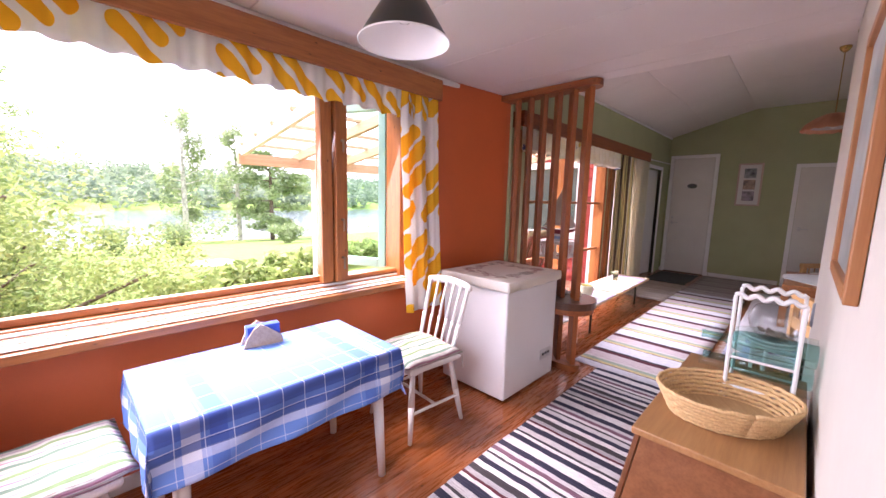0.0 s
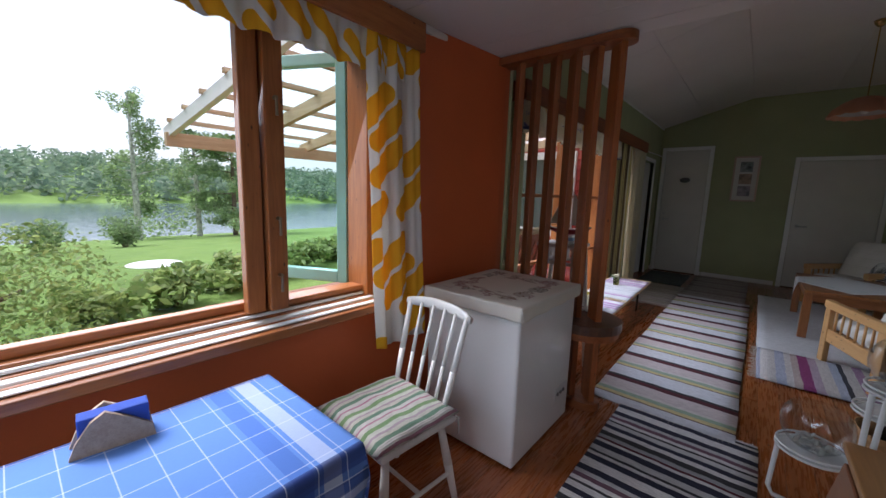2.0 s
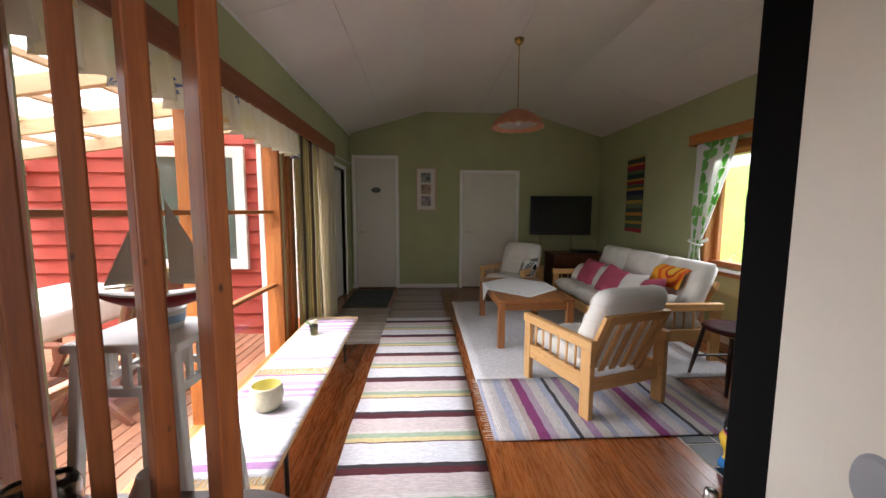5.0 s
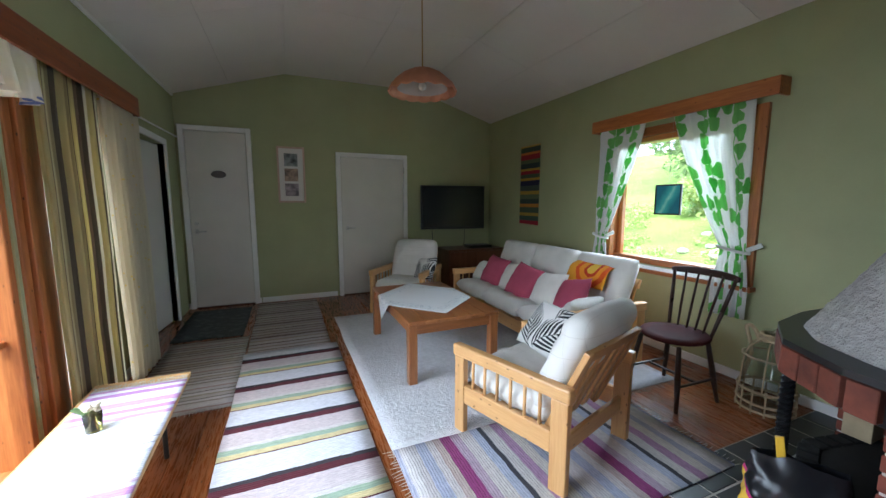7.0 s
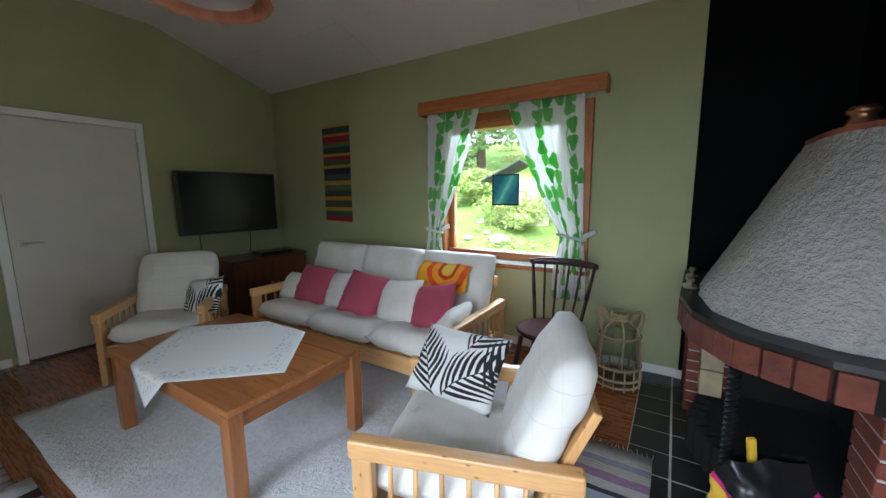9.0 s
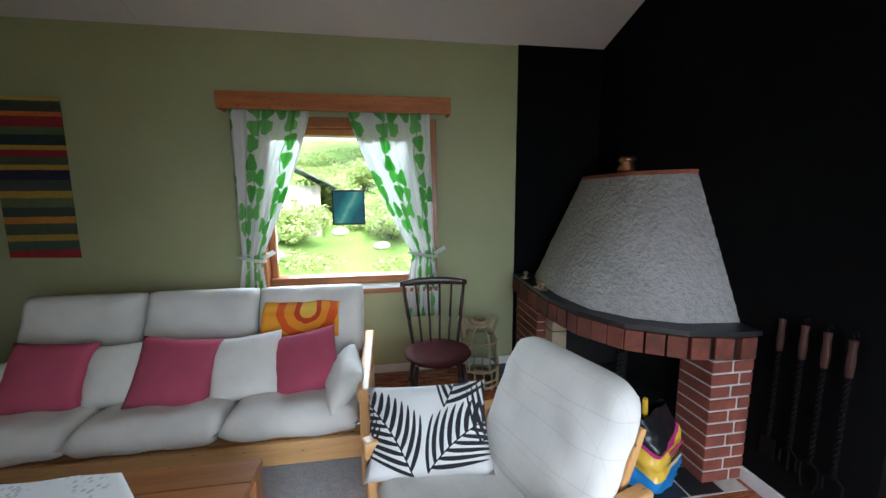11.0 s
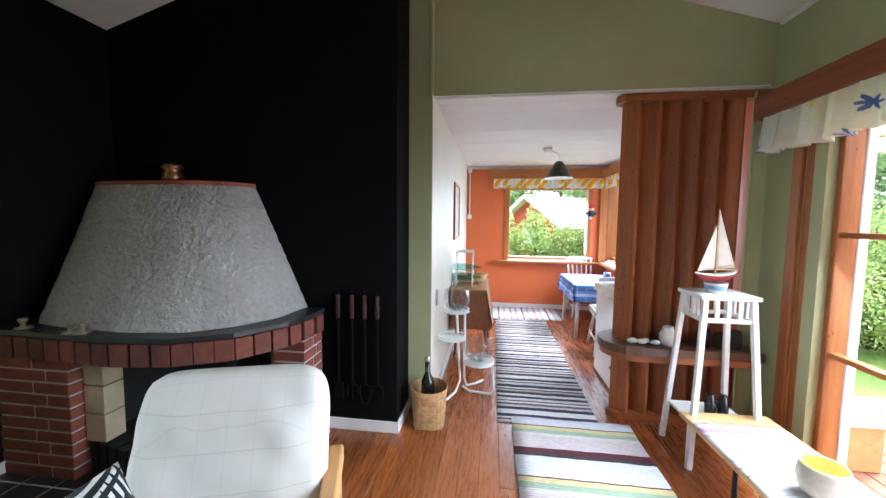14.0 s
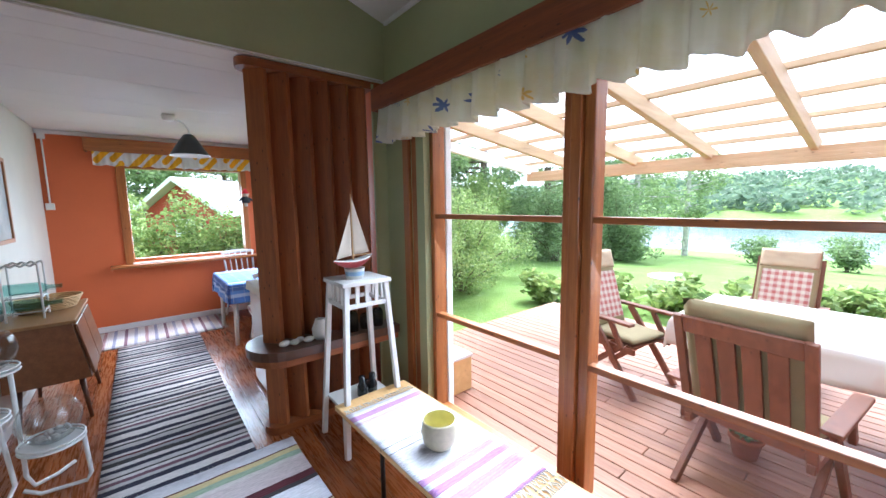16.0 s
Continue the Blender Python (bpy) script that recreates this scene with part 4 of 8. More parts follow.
while x < -0.23:
    joint = 1.1 + (k % 3) * 0.45
    for ya, yb in ((-0.87, joint), (joint + 0.003, 3.68)):
        key = (round(ya, 3), round(yb, 3))
        if key not in deck_meshes:
            bm = boxed(-0.047, 0.047, ya, yb, -0.128, -0.102, 0.004, None, 1)
            deck_meshes[key] = bpy.data.meshes.new("deck_board")
            bm.to_mesh(deck_meshes[key])
            bm.free()
            deck_meshes[key].materials.append(DECK)
        o = new("deck_board", deck_meshes[key])
        o.location.x = x + 0.047
        o.parent = deck
    x += 0.101
    k += 1

# ---- rugs ----
OFFWHITE, MAROON, NAVY, CHAR = (0.66, 0.63, 0.61), (0.09, 0.014, 0.022), (0.022, 0.022, 0.045), (0.04, 0.036, 0.04)
SAGE, STRAW, PALEBLUE, ROSE, GREY = (0.33, 0.42, 0.30), (0.62, 0.52, 0.26), (0.48, 0.53, 0.62), (0.55, 0.36, 0.36), (0.36, 0.35, 0.35)


def rug(name, label, x0, x1, y0, y1, material, fringe=0.0, lift=0.0, across=1, seed=0):
    """A woven rag rug with wavy edges lying on the floor."""
    w, d = x1 - x0, y1 - y0
    t = thing(name, label, "rug", pose((x0 + x1) / 2, (y0 + y1) / 2, lift))
    nu, nv = max(6, int(w / 0.09)), max(6, int(d / 0.09))

    def at(u, v):
        q = Vector((u * 3 + seed, v * d * 2, seed))
        return Vector(((u - 0.5) * w + 0.010 * noise.noise(q), (v - 0.5) * d + 0.012 * noise.noise(q + Vector((5, 0, 0))), 0.011 + 0.003 * noise.noise(q * 2.0)))

    part("weave", sheet(bmesh.new(), at, nu, nv, 0.009), material, t, "", True)
    if fringe:
        rng = random.Random(seed)
        ends, span = (d, w) if across == 1 else (w, d)
        yarn = cloth("rug_fringe_" + name + str(seed), (0.55, 0.52, 0.47))
        for s in (-1, 1):
            bm = bmesh.new()
            k = -span / 2
            while k < span / 2:
                a, b = s * ends / 2 * 0.995, s * (ends / 2 + fringe * rng.uniform(0.6, 1.2))
                j = k + rng.uniform(-0.012, 0.012)
                p, q = ((k, a, 0.008), (j, b, 0.004)) if across == 1 else ((a, k, 0.008), (b, j, 0.004))
                rod(bm, p, q, 0.0025, 0.0015, 4)
                k += 0.022
            part("fringe", bm, yarn, t)
    return t


KITCHEN_RUG = stripes("rug_dark_stripes", 1, 0.62, [(0, OFFWHITE), (0.06, NAVY), (0.13, OFFWHITE), (0.17, CHAR), (0.20, (0.5, 0.48, 0.47)), (0.27, NAVY), (0.35, OFFWHITE), (0.39, MAROON), (0.42, GREY), (0.47, CHAR), (0.54, OFFWHITE), (0.60, NAVY), (0.66, (0.55, 0.53, 0.52)), (0.72, CHAR), (0.75, OFFWHITE), (0.79, (0.16, 0.08, 0.11)), (0.84, (0.5, 0.48, 0.47)), (0.89, NAVY), (0.96, OFFWHITE)])
PINKISH = (0.58, 0.50, 0.49)
LIVING_RUG = stripes("rug_pale_stripes", 1, 0.525, [(0, PINKISH), (0.125, MAROON), (0.225, CHAR), (0.285, (0.66, 0.66, 0.69)), (0.628, MAROON), (0.645, STRAW), (0.725, SAGE), (0.81, (0.62, 0.57, 0.54)), (0.87, PINKISH)])
BROWN_RUG = stripes("rug_thin_brown_stripes", 1, 0.31, [(0, (0.46, 0.42, 0.37)), (0.1, (0.24, 0.20, 0.17)), (0.16, (0.50, 0.46, 0.41)), (0.26, (0.15, 0.12, 0.11)), (0.30, (0.42, 0.37, 0.31)), (0.43, (0.30, 0.26, 0.19)), (0.5, (0.52, 0.48, 0.43)), (0.62, (0.13, 0.10, 0.10)), (0.66, (0.45, 0.41, 0.36)), (0.8, (0.33, 0.22, 0.20)), (0.86, (0.5, 0.46, 0.42))])
LONG_RUG = stripes("rug_grey_brown_stripes", 1, 0.44, [(0, (0.40, 0.36, 0.34)), (0.12, (0.20, 0.14, 0.13)), (0.17, (0.44, 0.40, 0.37)), (0.3, (0.28, 0.22, 0.20)), (0.36, (0.42, 0.38, 0.36)), (0.5, (0.14, 0.09, 0.09)), (0.55, (0.46, 0.42, 0.39)), (0.7, (0.33, 0.28, 0.23)), (0.77, (0.40, 0.36, 0.35)), (0.9, (0.18, 0.13, 0.12))])
COLOUR_RUG = stripes("rug_purple_stripes", 0, 0.74, [(0, (0.50, 0.47, 0.45)), (0.07, (0.38, 0.40, 0.50)), (0.15, (0.55, 0.52, 0.50)), (0.21, (0.45, 0.36, 0.33)), (0.27, (0.26, 0.05, 0.17)), (0.36, (0.42, 0.33, 0.40)), (0.43, (0.56, 0.53, 0.50)), (0.53, (0.40, 0.43, 0.52)), (0.60, (0.05, 0.05, 0.06)), (0.64, (0.52, 0.5, 0.47)), (0.72, (0.36, 0.22, 0.33)), (0.80, (0.5, 0.46, 0.40)), (0.88, (0.32, 0.32, 0.38)), (0.94, (0.54, 0.5, 0.47))])
WHITE_STRIPE_RUG = stripes("rug_white_bars", 0, 0.36, [(0, (0.66, 0.63, 0.62)), (0.18, (0.30, 0.30, 0.42)), (0.26, (0.64, 0.6, 0.6)), (0.42, (0.42, 0.26, 0.28)), (0.5, (0.66, 0.64, 0.63)), (0.68, (0.38, 0.38, 0.48)), (0.76, (0.62, 0.58, 0.57)), (0.92, (0.22, 0.12, 0.16))])
n = Nodes("white_wool_rug", 0.95)
p = n.place("Object")
lumps, flecks = n.noise(p, 34, 4, 0.6), n.noise(p, 120, 3, 0.6)
base = n.ramp(n.noise(p, 2.2, 5), [(0.3, (0.55, 0.54, 0.55)), (0.7, (0.68, 0.67, 0.68))])
base = n.mix(0.35, base, n.ramp(lumps, [(0.35, (0.48, 0.47, 0.47)), (0.6, (0.70, 0.69, 0.70))]))
base = n.mix(n.ramp(flecks, [(0.70, (0, 0, 0)), (0.76, (0.35, 0.35, 0.35))]), base, (0.36, 0.28, 0.27))
n.bump(n.math("ADD", lumps, n.math("MULTIPLY", flecks, 0.5)), 0.9, 0.014)
WHITE_RUG = n.done(base)
n = Nodes("dark_door_mat", 0.95)
p = n.place("Object")
v = n.add("ShaderNodeTexVoronoi")
v.inputs["Scale"].default_value = 13.0
n.link(p, v.inputs["Vector"])
base = n.mix(n.noise(p, 30, 4), n.ramp(v.outputs["Distance"], [(0.2, (0.12, 0.15, 0.14)), (0.5, (0.045, 0.055, 0.055))]), (0.08, 0.09, 0.09))
n.bump(n.noise(p, 200, 2), 0.6, 0.006)
MAT = n.done(base)

rug("rag_rug", "runner of dark navy and off-white rag stripes", 1.0, 1.70, -2.55, 0.22, KITCHEN_RUG, 0.03, 0.0, 1, 1)
rug("rag_rug", "pale runner with maroon, green and yellow stripes", 0.80, 1.60, 0.16, 3.88, LIVING_RUG, 0.03, 0.004, 1, 2)
rug("rag_rug", "greyish brown striped runner by the doors", 0.82, 1.55, 3.80, 5.70, LONG_RUG, 0.03, 0.0, 1, 3)
rug("rag_rug", "short rag rug with thin brown stripes", 0.14, 0.80, 2.98, 4.40, BROWN_RUG, 0.03, 0.0, 1, 4)
rug("rag_rug", "multicoloured rag rug with purple stripes under the armchair", 1.68, 3.30, 1.30, 2.10, COLOUR_RUG, 0.05, 0.006, 0, 5)
rug("rag_rug", "pale striped rag rug under the kitchen window", 0.72, 1.88, -3.27, -2.56, WHITE_STRIPE_RUG, 0.03, 0.0, 0, 6)
rug("wool_rug", "large plain white wool rug under the low table", 1.68, 3.95, 2.08, 4.72, WHITE_RUG, 0.05, 0.0, 1, 7)
rug("door_mat", "dark patterned door mat", 0.1, 0.74, 4.48, 5.62, MAT, 0, 0.0, 1, 8)


# ---- curtains and pelmets ----
def fold(v, count, depth, seed):
    return depth * (math.sin(v * count * math.tau) + 0.5 * math.sin(v * count * 2.3 * math.tau + seed) + 0.35 * noise.noise(Vector((v * count * 0.7, seed, 0))))


def patterned(name, base_colour, build, sheer=0.3, rough=0.9):
    n = Nodes(name, rough)
    colour = build(n, base_colour)
    fine = n.noise(n.place("UV"), 900, 2)
    n.bump(fine, 0.15, 0.002)
    see_through(n, colour, sheer)
    return n.done(colour)


def strokes(slant, wide, period, core, radius):
    def sausages(n, white):
        """Slanting rounded strokes that run into one another."""
        s = n.split(n.place("UV", (1, 1, 1), (0, 0, radians(slant))))
        row = n.math("DIVIDE", s[1], wide)
        wild = n.add("ShaderNodeTexWhiteNoise", noise_dimensions="1D")
        n.link(n.math("FLOOR", row), wild.inputs["W"])
        along = n.math("FRACT", n.math("ADD", n.math("DIVIDE", s[0], period), wild.outputs["Value"]))
        dx = n.math("MAXIMUM", n.math("MULTIPLY_ADD", n.math("ABSOLUTE", n.math("SUBTRACT", along, 0.5)), period, -core), 0.0)
        dy = n.math("MULTIPLY", n.math("SUBTRACT", n.math("FRACT", row), 0.5), wide)
        far = n.math("SQRT", n.math("ADD", n.math("MULTIPLY", dx, dx), n.math("MULTIPLY", dy, dy)))
        return n.mix(n.ramp(n.math("DIVIDE", far, radius), [(0.975, (1, 1, 1)), (1.0, (0, 0, 0))]), white, (0.86, 0.47, 0.012))
    return sausages


def clover(n, white):
    """Upright garlands of three-lobed leaves."""
    p = n.place("UV")
    s = n.split(p)
    v = n.add("ShaderNodeTexVoronoi")
    v.inputs["Scale"].default_value, v.inputs["Randomness"].default_value = 8.2, 0.4
    n.link(p, v.inputs["Vector"])
    c = n.split(v.outputs["Position"])
    dx, dy = n.math("SUBTRACT", s[0], c[0]), n.math("SUBTRACT", s[1], c[1])
    spin = n.math("MULTIPLY", n.split(v.outputs["Color"])[0], 6.28)
    lobe = n.math("COSINE", n.math("MULTIPLY_ADD", n.math("ARCTAN2", dy, dx), 3.0, spin))
    reach = n.math("SQRT", n.math("ADD", n.math("MULTIPLY", dx, dx), n.math("MULTIPLY", dy, dy)))
    leaf = n.math("LESS_THAN", reach, n.math("MULTIPLY_ADD", lobe, 0.012, 0.060))
    sway = n.math("MULTIPLY", n.math("SINE", n.math("MULTIPLY", c[1], 13.0)), 0.035)
    column = n.math("ABSOLUTE", n.math("SUBTRACT", n.math("FRACT", n.math("DIVIDE", n.math("ADD", c[0], sway), 0.34)), 0.5))
    line = n.math("ADD", s[0], n.math("MULTIPLY", n.math("SINE", n.math("MULTIPLY", s[1], 13.0)), 0.035))
    stem = n.math("LESS_THAN", n.math("ABSOLUTE", n.math("SUBTRACT", n.math("FRACT", n.math("DIVIDE", line, 0.34)), 0.5)), 0.016)
    grown = n.math("GREATER_THAN", n.split(v.outputs["Color"])[1], n.math("MULTIPLY", column, 2.0))
    shown = n.math("MAXIMUM", n.math("MULTIPLY", n.math("MULTIPLY", leaf, n.math("LESS_THAN", column, 0.36)), n.math("MAXIMUM", grown, n.math("LESS_THAN", column, 0.24))), stem)
    return n.mix(shown, white, n.ramp(n.split(v.outputs["Color"])[2], [(0.0, (0.14, 0.46, 0.09)), (1.0, (0.25, 0.58, 0.17))]))


def sprigs(n, white):
    """Loose jagged blue blossoms and small yellow ones on a washed ground."""
    p = n.place("UV", (7.5, 8.5, 1))
    v = n.add("ShaderNodeTexVoronoi")
    v.inputs["Scale"].default_value, v.inputs["Randomness"].default_value = 1.0, 0.7
    n.link(p, v.inputs["Vector"])
    s, c = n.split(p), n.split(v.outputs["Position"])
    dx, dy = n.math("SUBTRACT", s[0], c[0]), n.math("SUBTRACT", s[1], c[1])
    pick = n.split(v.outputs["Color"])
    petal = n.math("COSINE", n.math("MULTIPLY_ADD", n.math("ARCTAN2", dy, dx), 6.0, n.math("MULTIPLY", pick[1], 6.28)))
    ragged = n.math("ADD", n.math("MULTIPLY_ADD", petal, 0.10, v.outputs["Distance"]), n.math("MULTIPLY_ADD", n.noise(p, 9, 2), 0.22, -0.11))
    blue = n.math("LESS_THAN", pick[0], 0.42)
    size = n.math("MULTIPLY_ADD", blue, 0.12, 0.15)
    shown = n.math("MULTIPLY", n.math("LESS_THAN", ragged, size), n.math("LESS_THAN", pick[0], 0.8))
    washed = n.mix(n.ramp(n.noise(p, 0.9, 3), [(0.45, (0, 0, 0)), (0.65, (0.4, 0.4, 0.4))]), white, (0.76, 0.69, 0.44))
    return n.mix(n.math("MULTIPLY", shown, 0.85), washed, n.mix(blue, (0.78, 0.56, 0.14), (0.07, 0.15, 0.48)))


def pale_flowers(n, white):
    p = n.place("UV", (5.0, 4.0, 1))
    v = n.add("ShaderNodeTexVoronoi")
    n.link(p, v.inputs["Vector"])
    wob = n.math("ADD", v.outputs["Distance"], n.math("MULTIPLY", n.noise(p, 9, 2), 0.2))
    return n.mix(n.ramp(wob, [(0.24, (0.8, 0.8, 0.8)), (0.28, (0, 0, 0))]), white, (0.78, 0.60, 0.10))


def drape_stripes(n, white):
    x = n.split(n.place("UV"))[0]
    turn = n.math("FRACT", n.math("DIVIDE", x, 0.21))
    return n.ramp(turn, [(0, (0.62, 0.56, 0.28)), (0.20, (0.22, 0.16, 0.11)), (0.27, (0.74, 0.70, 0.40)), (0.52, (0.46, 0.40, 0.22)), (0.62, (0.16, 0.13, 0.09)), (0.69, (0.74, 0.72, 0.58))], "CONSTANT")


YELLOW_CLOTH = patterned("yellow_stroke_cotton", (0.80, 0.78, 0.74), strokes(-42, 0.10, 0.56, 0.15, 0.034), 0.35)
YELLOW_DROP = patterned("yellow_stroke_curtain", (0.80, 0.78, 0.74), strokes(40, 0.125, 0.54, 0.135, 0.053), 0.35)
LEAF_CLOTH = patterned("green_leaf_cotton", (0.80, 0.80, 0.77), clover, 0.4)
SPRIG_CLOTH = patterned("sprigged_sheer_cotton", (0.86, 0.85, 0.78), sprigs, 0.6)
DRAPE = patterned("striped_drape", (0.5, 0.4, 0.2), drape_stripes, 0.6)
NET = patterned("cream_sheer", (0.72, 0.67, 0.52), pale_flowers, 0.6)


def pelmet(name, label, x0, x1, y0, y1, z0, z1, front, material):
    """A box board above a window: front gives the axis and side that faces the room."""
    t = thing(name, label, "pelmet")
    b = 0.022
    if front == "+x":
        part("front_board", boxed(x1 - b, x1, y0, y1, z0, z1, 0.004), material, t)
        ends = ((x0, x1 - b, y0, y0 + b), (x0, x1 - b, y1 - b, y1))
    elif front == "-x":
        part("front_board", boxed(x0, x0 + b, y0, y1, z0, z1, 0.004), material, t)
        ends = ((x0 + b, x1, y0, y0 + b), (x0 + b, x1, y1 - b, y1))
    else:
        part("front_board", boxed(x0, x1, y1 - b, y1, z0, z1, 0.004), material, t)
        ends = ((x0, x0 + b, y0, y1 - b), (x1 - b, x1, y0, y1 - b))
    for a in ends:
        part("end_board", boxed(*a, z0, z1, 0.004), material, t)
    return t


pelmet("pelmet", "varnished pine pelmet over the kitchen window", 0.001, 0.14, -3.18, -0.87, 2.06, 2.2, "+x", PINE_Y)
pelmet("pelmet", "varnished pine pelmet over the kitchen window", 0.001, 1.82, -3.319, -3.18, 2.06, 2.2, "+y", PINE_X)
pelmet("pelmet", "long reddish pine pelmet over the terrace window, toned dark for its shade", 0.001, 0.17, 0.16, 4.0, 2.04, 2.18, "+x", PELMET_Y)
pelmet("pelmet", "varnished pine pelmet over the curtained window", 4.27, 4.399, 1.76, 3.42, 2.10, 2.22, "-x", PINE_Y)


def valance(name, label, start, end, z0, z1, count, depth, material, seed, off):
    """A gathered strip of cloth; off is the way it bulges."""
    a, b, o = Vector(start), Vector(end), Vector(off)
    t = thing(name, label, "valance")
    length = (b - a).length

    def at(u, v):
        wave = fold(u, count, depth, seed)
        hem = 0.006 * math.sin(u * count * math.tau + 1) + 0.012 * noise.noise(Vector((u * 9, seed, 1)))
        z = z1 + (z0 + hem - z1) * v
        return Vector((*(a + (b - a) * u), z)) + Vector((*o, 0)) * wave * (0.35 + 0.65 * v)

    part("gathered_cloth", sheet(bmesh.new(), at, int(count * 12), 6, 0.0015, (length * 1.25, z1 - z0)), material, t, "", True)
    return t


valance("curtain_valance", "gathered white valance with yellow strokes", (0.10, -3.15), (0.10, -0.93), 1.90, 2.12, 17, 0.012, YELLOW_CLOTH, 1, (1, 0))
valance("curtain_valance", "gathered white valance with yellow strokes", (0.10, -3.21), (1.76, -3.21), 1.91, 2.12, 13, 0.012, YELLOW_CLOTH, 2, (0, 1))
valance("curtain_valance", "gathered cream valance with blue and yellow sprigs", (0.13, 0.2), (0.13, 2.75), 1.83, 2.1, 17, 0.045, SPRIG_CLOTH, 3, (1, 0))


def curtain(name, label, y0, y1, x, z0, z1, count, depth, material, seed, tied=None, taper=0.0, push=0.0):
    """A hanging curtain along y; tied: (y, z, width) where a band gathers it."""
    t = thing(name, label, "curtain")
    wide = (y1 - y0) * 1.3

    def at(u, v):
        z = z1 + (z0 - z1) * v
        ya, yb = y0, y1
        squeeze = 1.0
        if tied:
            ty, tz, tw = tied
            if z > tz:
                f = ((z1 - z) / (z1 - tz)) ** 1.25
                ya, yb = y0 + (ty - tw / 2 - y0) * f, y1 + (ty + tw / 2 - y1) * f
                squeeze = 1 - 0.5 * f
            else:
                f = min(1.0, (tz - z) / 0.3)
                ya, yb = ty - tw / 2 - 0.03 * f, ty + tw / 2 + 0.05 * f
                squeeze = 0.5 + 0.5 * f
        ya -= taper * v
        return Vector((x + push * v ** 1.5 + fold(u, count, depth, seed) * squeeze + 0.01 * noise.noise(Vector((v * 3, u * 3, seed))), ya + (yb - ya) * u, z))

    part("hanging_cloth", sheet(bmesh.new(), at, int(count * 12), 26, 0.0018, (wide, z1 - z0)), material, t, "", True)
    if tied:
        ty, tz, tw = tied
        bm = bmesh.new()
        tube(bm, [(x + 0.035 * math.cos(a) * 1.2, ty + (tw / 2 + 0.02) * math.sin(a), tz + 0.02 * math.sin(a)) for a in [k * math.tau / 20 for k in range(21)]], 0.013, 6)
        part("tieback", bm, material, t)
        part("tie_bow", bar(bmesh.new(), (x, ty - tw / 2, tz), (x + 0.02, ty - tw / 2 - 0.09, tz + 0.05), 0.012, 0.035), material, t)
    return t


curtain("curtain", "white cotton curtain with yellow strokes", -1.22, -0.88, 0.10, 0.57, 2.1, 2.5, 0.016, YELLOW_DROP, 4, None, 0.0, 0.085)
curtain("curtain", "white cotton curtain with green leaves, tied back", 2.80, 3.36, 4.325, 0.58, 2.14, 5, 0.012, LEAF_CLOTH, 5, (3.28, 1.02, 0.14))
curtain("curtain", "white cotton curtain with green leaves, tied back", 1.92, 2.54, 4.325, 0.50, 2.14, 5, 0.012, LEAF_CLOTH, 6, (1.98, 1.02, 0.18))
curtain("curtain", "long olive and brown striped curtain", 2.79, 3.46, 0.085, 0.03, 2.1, 8, 0.026, DRAPE, 7)
curtain("curtain", "long cream sheer curtain with faint yellow flowers", 3.42, 4.12, 0.115, 0.02, 2.1, 7, 0.022, NET, 8, None, -0.10)

# ---- room divider ----
def rounded_plank(x0, x1, y0, y1, z0, z1):
    """A plank whose far end is a half round."""
    r, ym = (y1 - y0) / 2, (y0 + y1) / 2
    outline = [(x0, y0)] + [(x1 - r + r * math.sin(a), ym - r * math.cos(a)) for a in [k * math.pi / 14 for k in range(15)]] + [(x0, y1)]
    return prism(bmesh.new(), outline, z0, z1)


div = thing("room_divider", "screen of slanted upright stained pine boards with a shelf", "room divider")
for k in range(6):
    part("post", boxed(-0.019, 0.019, -0.063, 0.063, 0.05, 2.215, 0.004, pose(0.20 + 0.126 * k, 0.01, 0, 0, 0, 42)), SCREEN_Z, div)
part("top_rail", rounded_plank(0.002, 0.93, -0.085, 0.065, 2.215, 2.262), SCREEN_X, div)
part("bottom_rail", rounded_plank(0.016, 0.91, -0.085, 0.075, 0.0, 0.05), SCREEN_X, div)
part("shelf_board", rounded_plank(0.045, 0.99, -0.20, 0.235, 0.53, 0.585), DARK_SHELF, div, "dark brown shelf with a rounded end")
part("shelf_edge", rounded_plank(0.05, 0.975, -0.185, 0.22, 0.485, 0.529), SCREEN_X, div)

CERAMIC = paint("white_ceramic", (0.72, 0.70, 0.66), 0.3, 0.05, 9.0, 0.03)
for k, (x, y, s) in enumerate(((0.80, 0.13, 0.026), (0.745, 0.14, 0.024), (0.70, 0.11, 0.022), (0.66, 0.15, 0.025))):
    bm = bmesh.new()
    bmesh.ops.create_icosphere(bm, subdivisions=2, radius=s)
    for v in bm.verts:
        v.co = Vector((v.co.x * 1.3, v.co.y, v.co.z * 0.75)) * (1 + 0.15 * noise.noise(v.co * 40 + Vector((k, 0, 0))))
    o = link_mesh("shell", bm, CERAMIC, None, "", True)
    o.matrix_basis = pose(x, y, 0.585 + s * 0.7)
    tagged(o, "small white shell lying on the divider's shelf", "shell", "shells on the shelf")
o = link_mesh("jug", lathe(bmesh.new(), [(0, 0), (0.035, 0), (0.05, 0.03), (0.052, 0.07), (0.035, 0.11), (0.03, 0.13), (0.026, 0.13), (0.03, 0.1), (0.0, 0.02)], 20), CERAMIC, None, "", True)
o.matrix_basis = pose(0.58, 0.14, 0.585)
tagged(o, "small white glazed jug on the divider's shelf", "jug")
DARKGLASS = clear_glass("smoky_glass", (0.35, 0.36, 0.33))
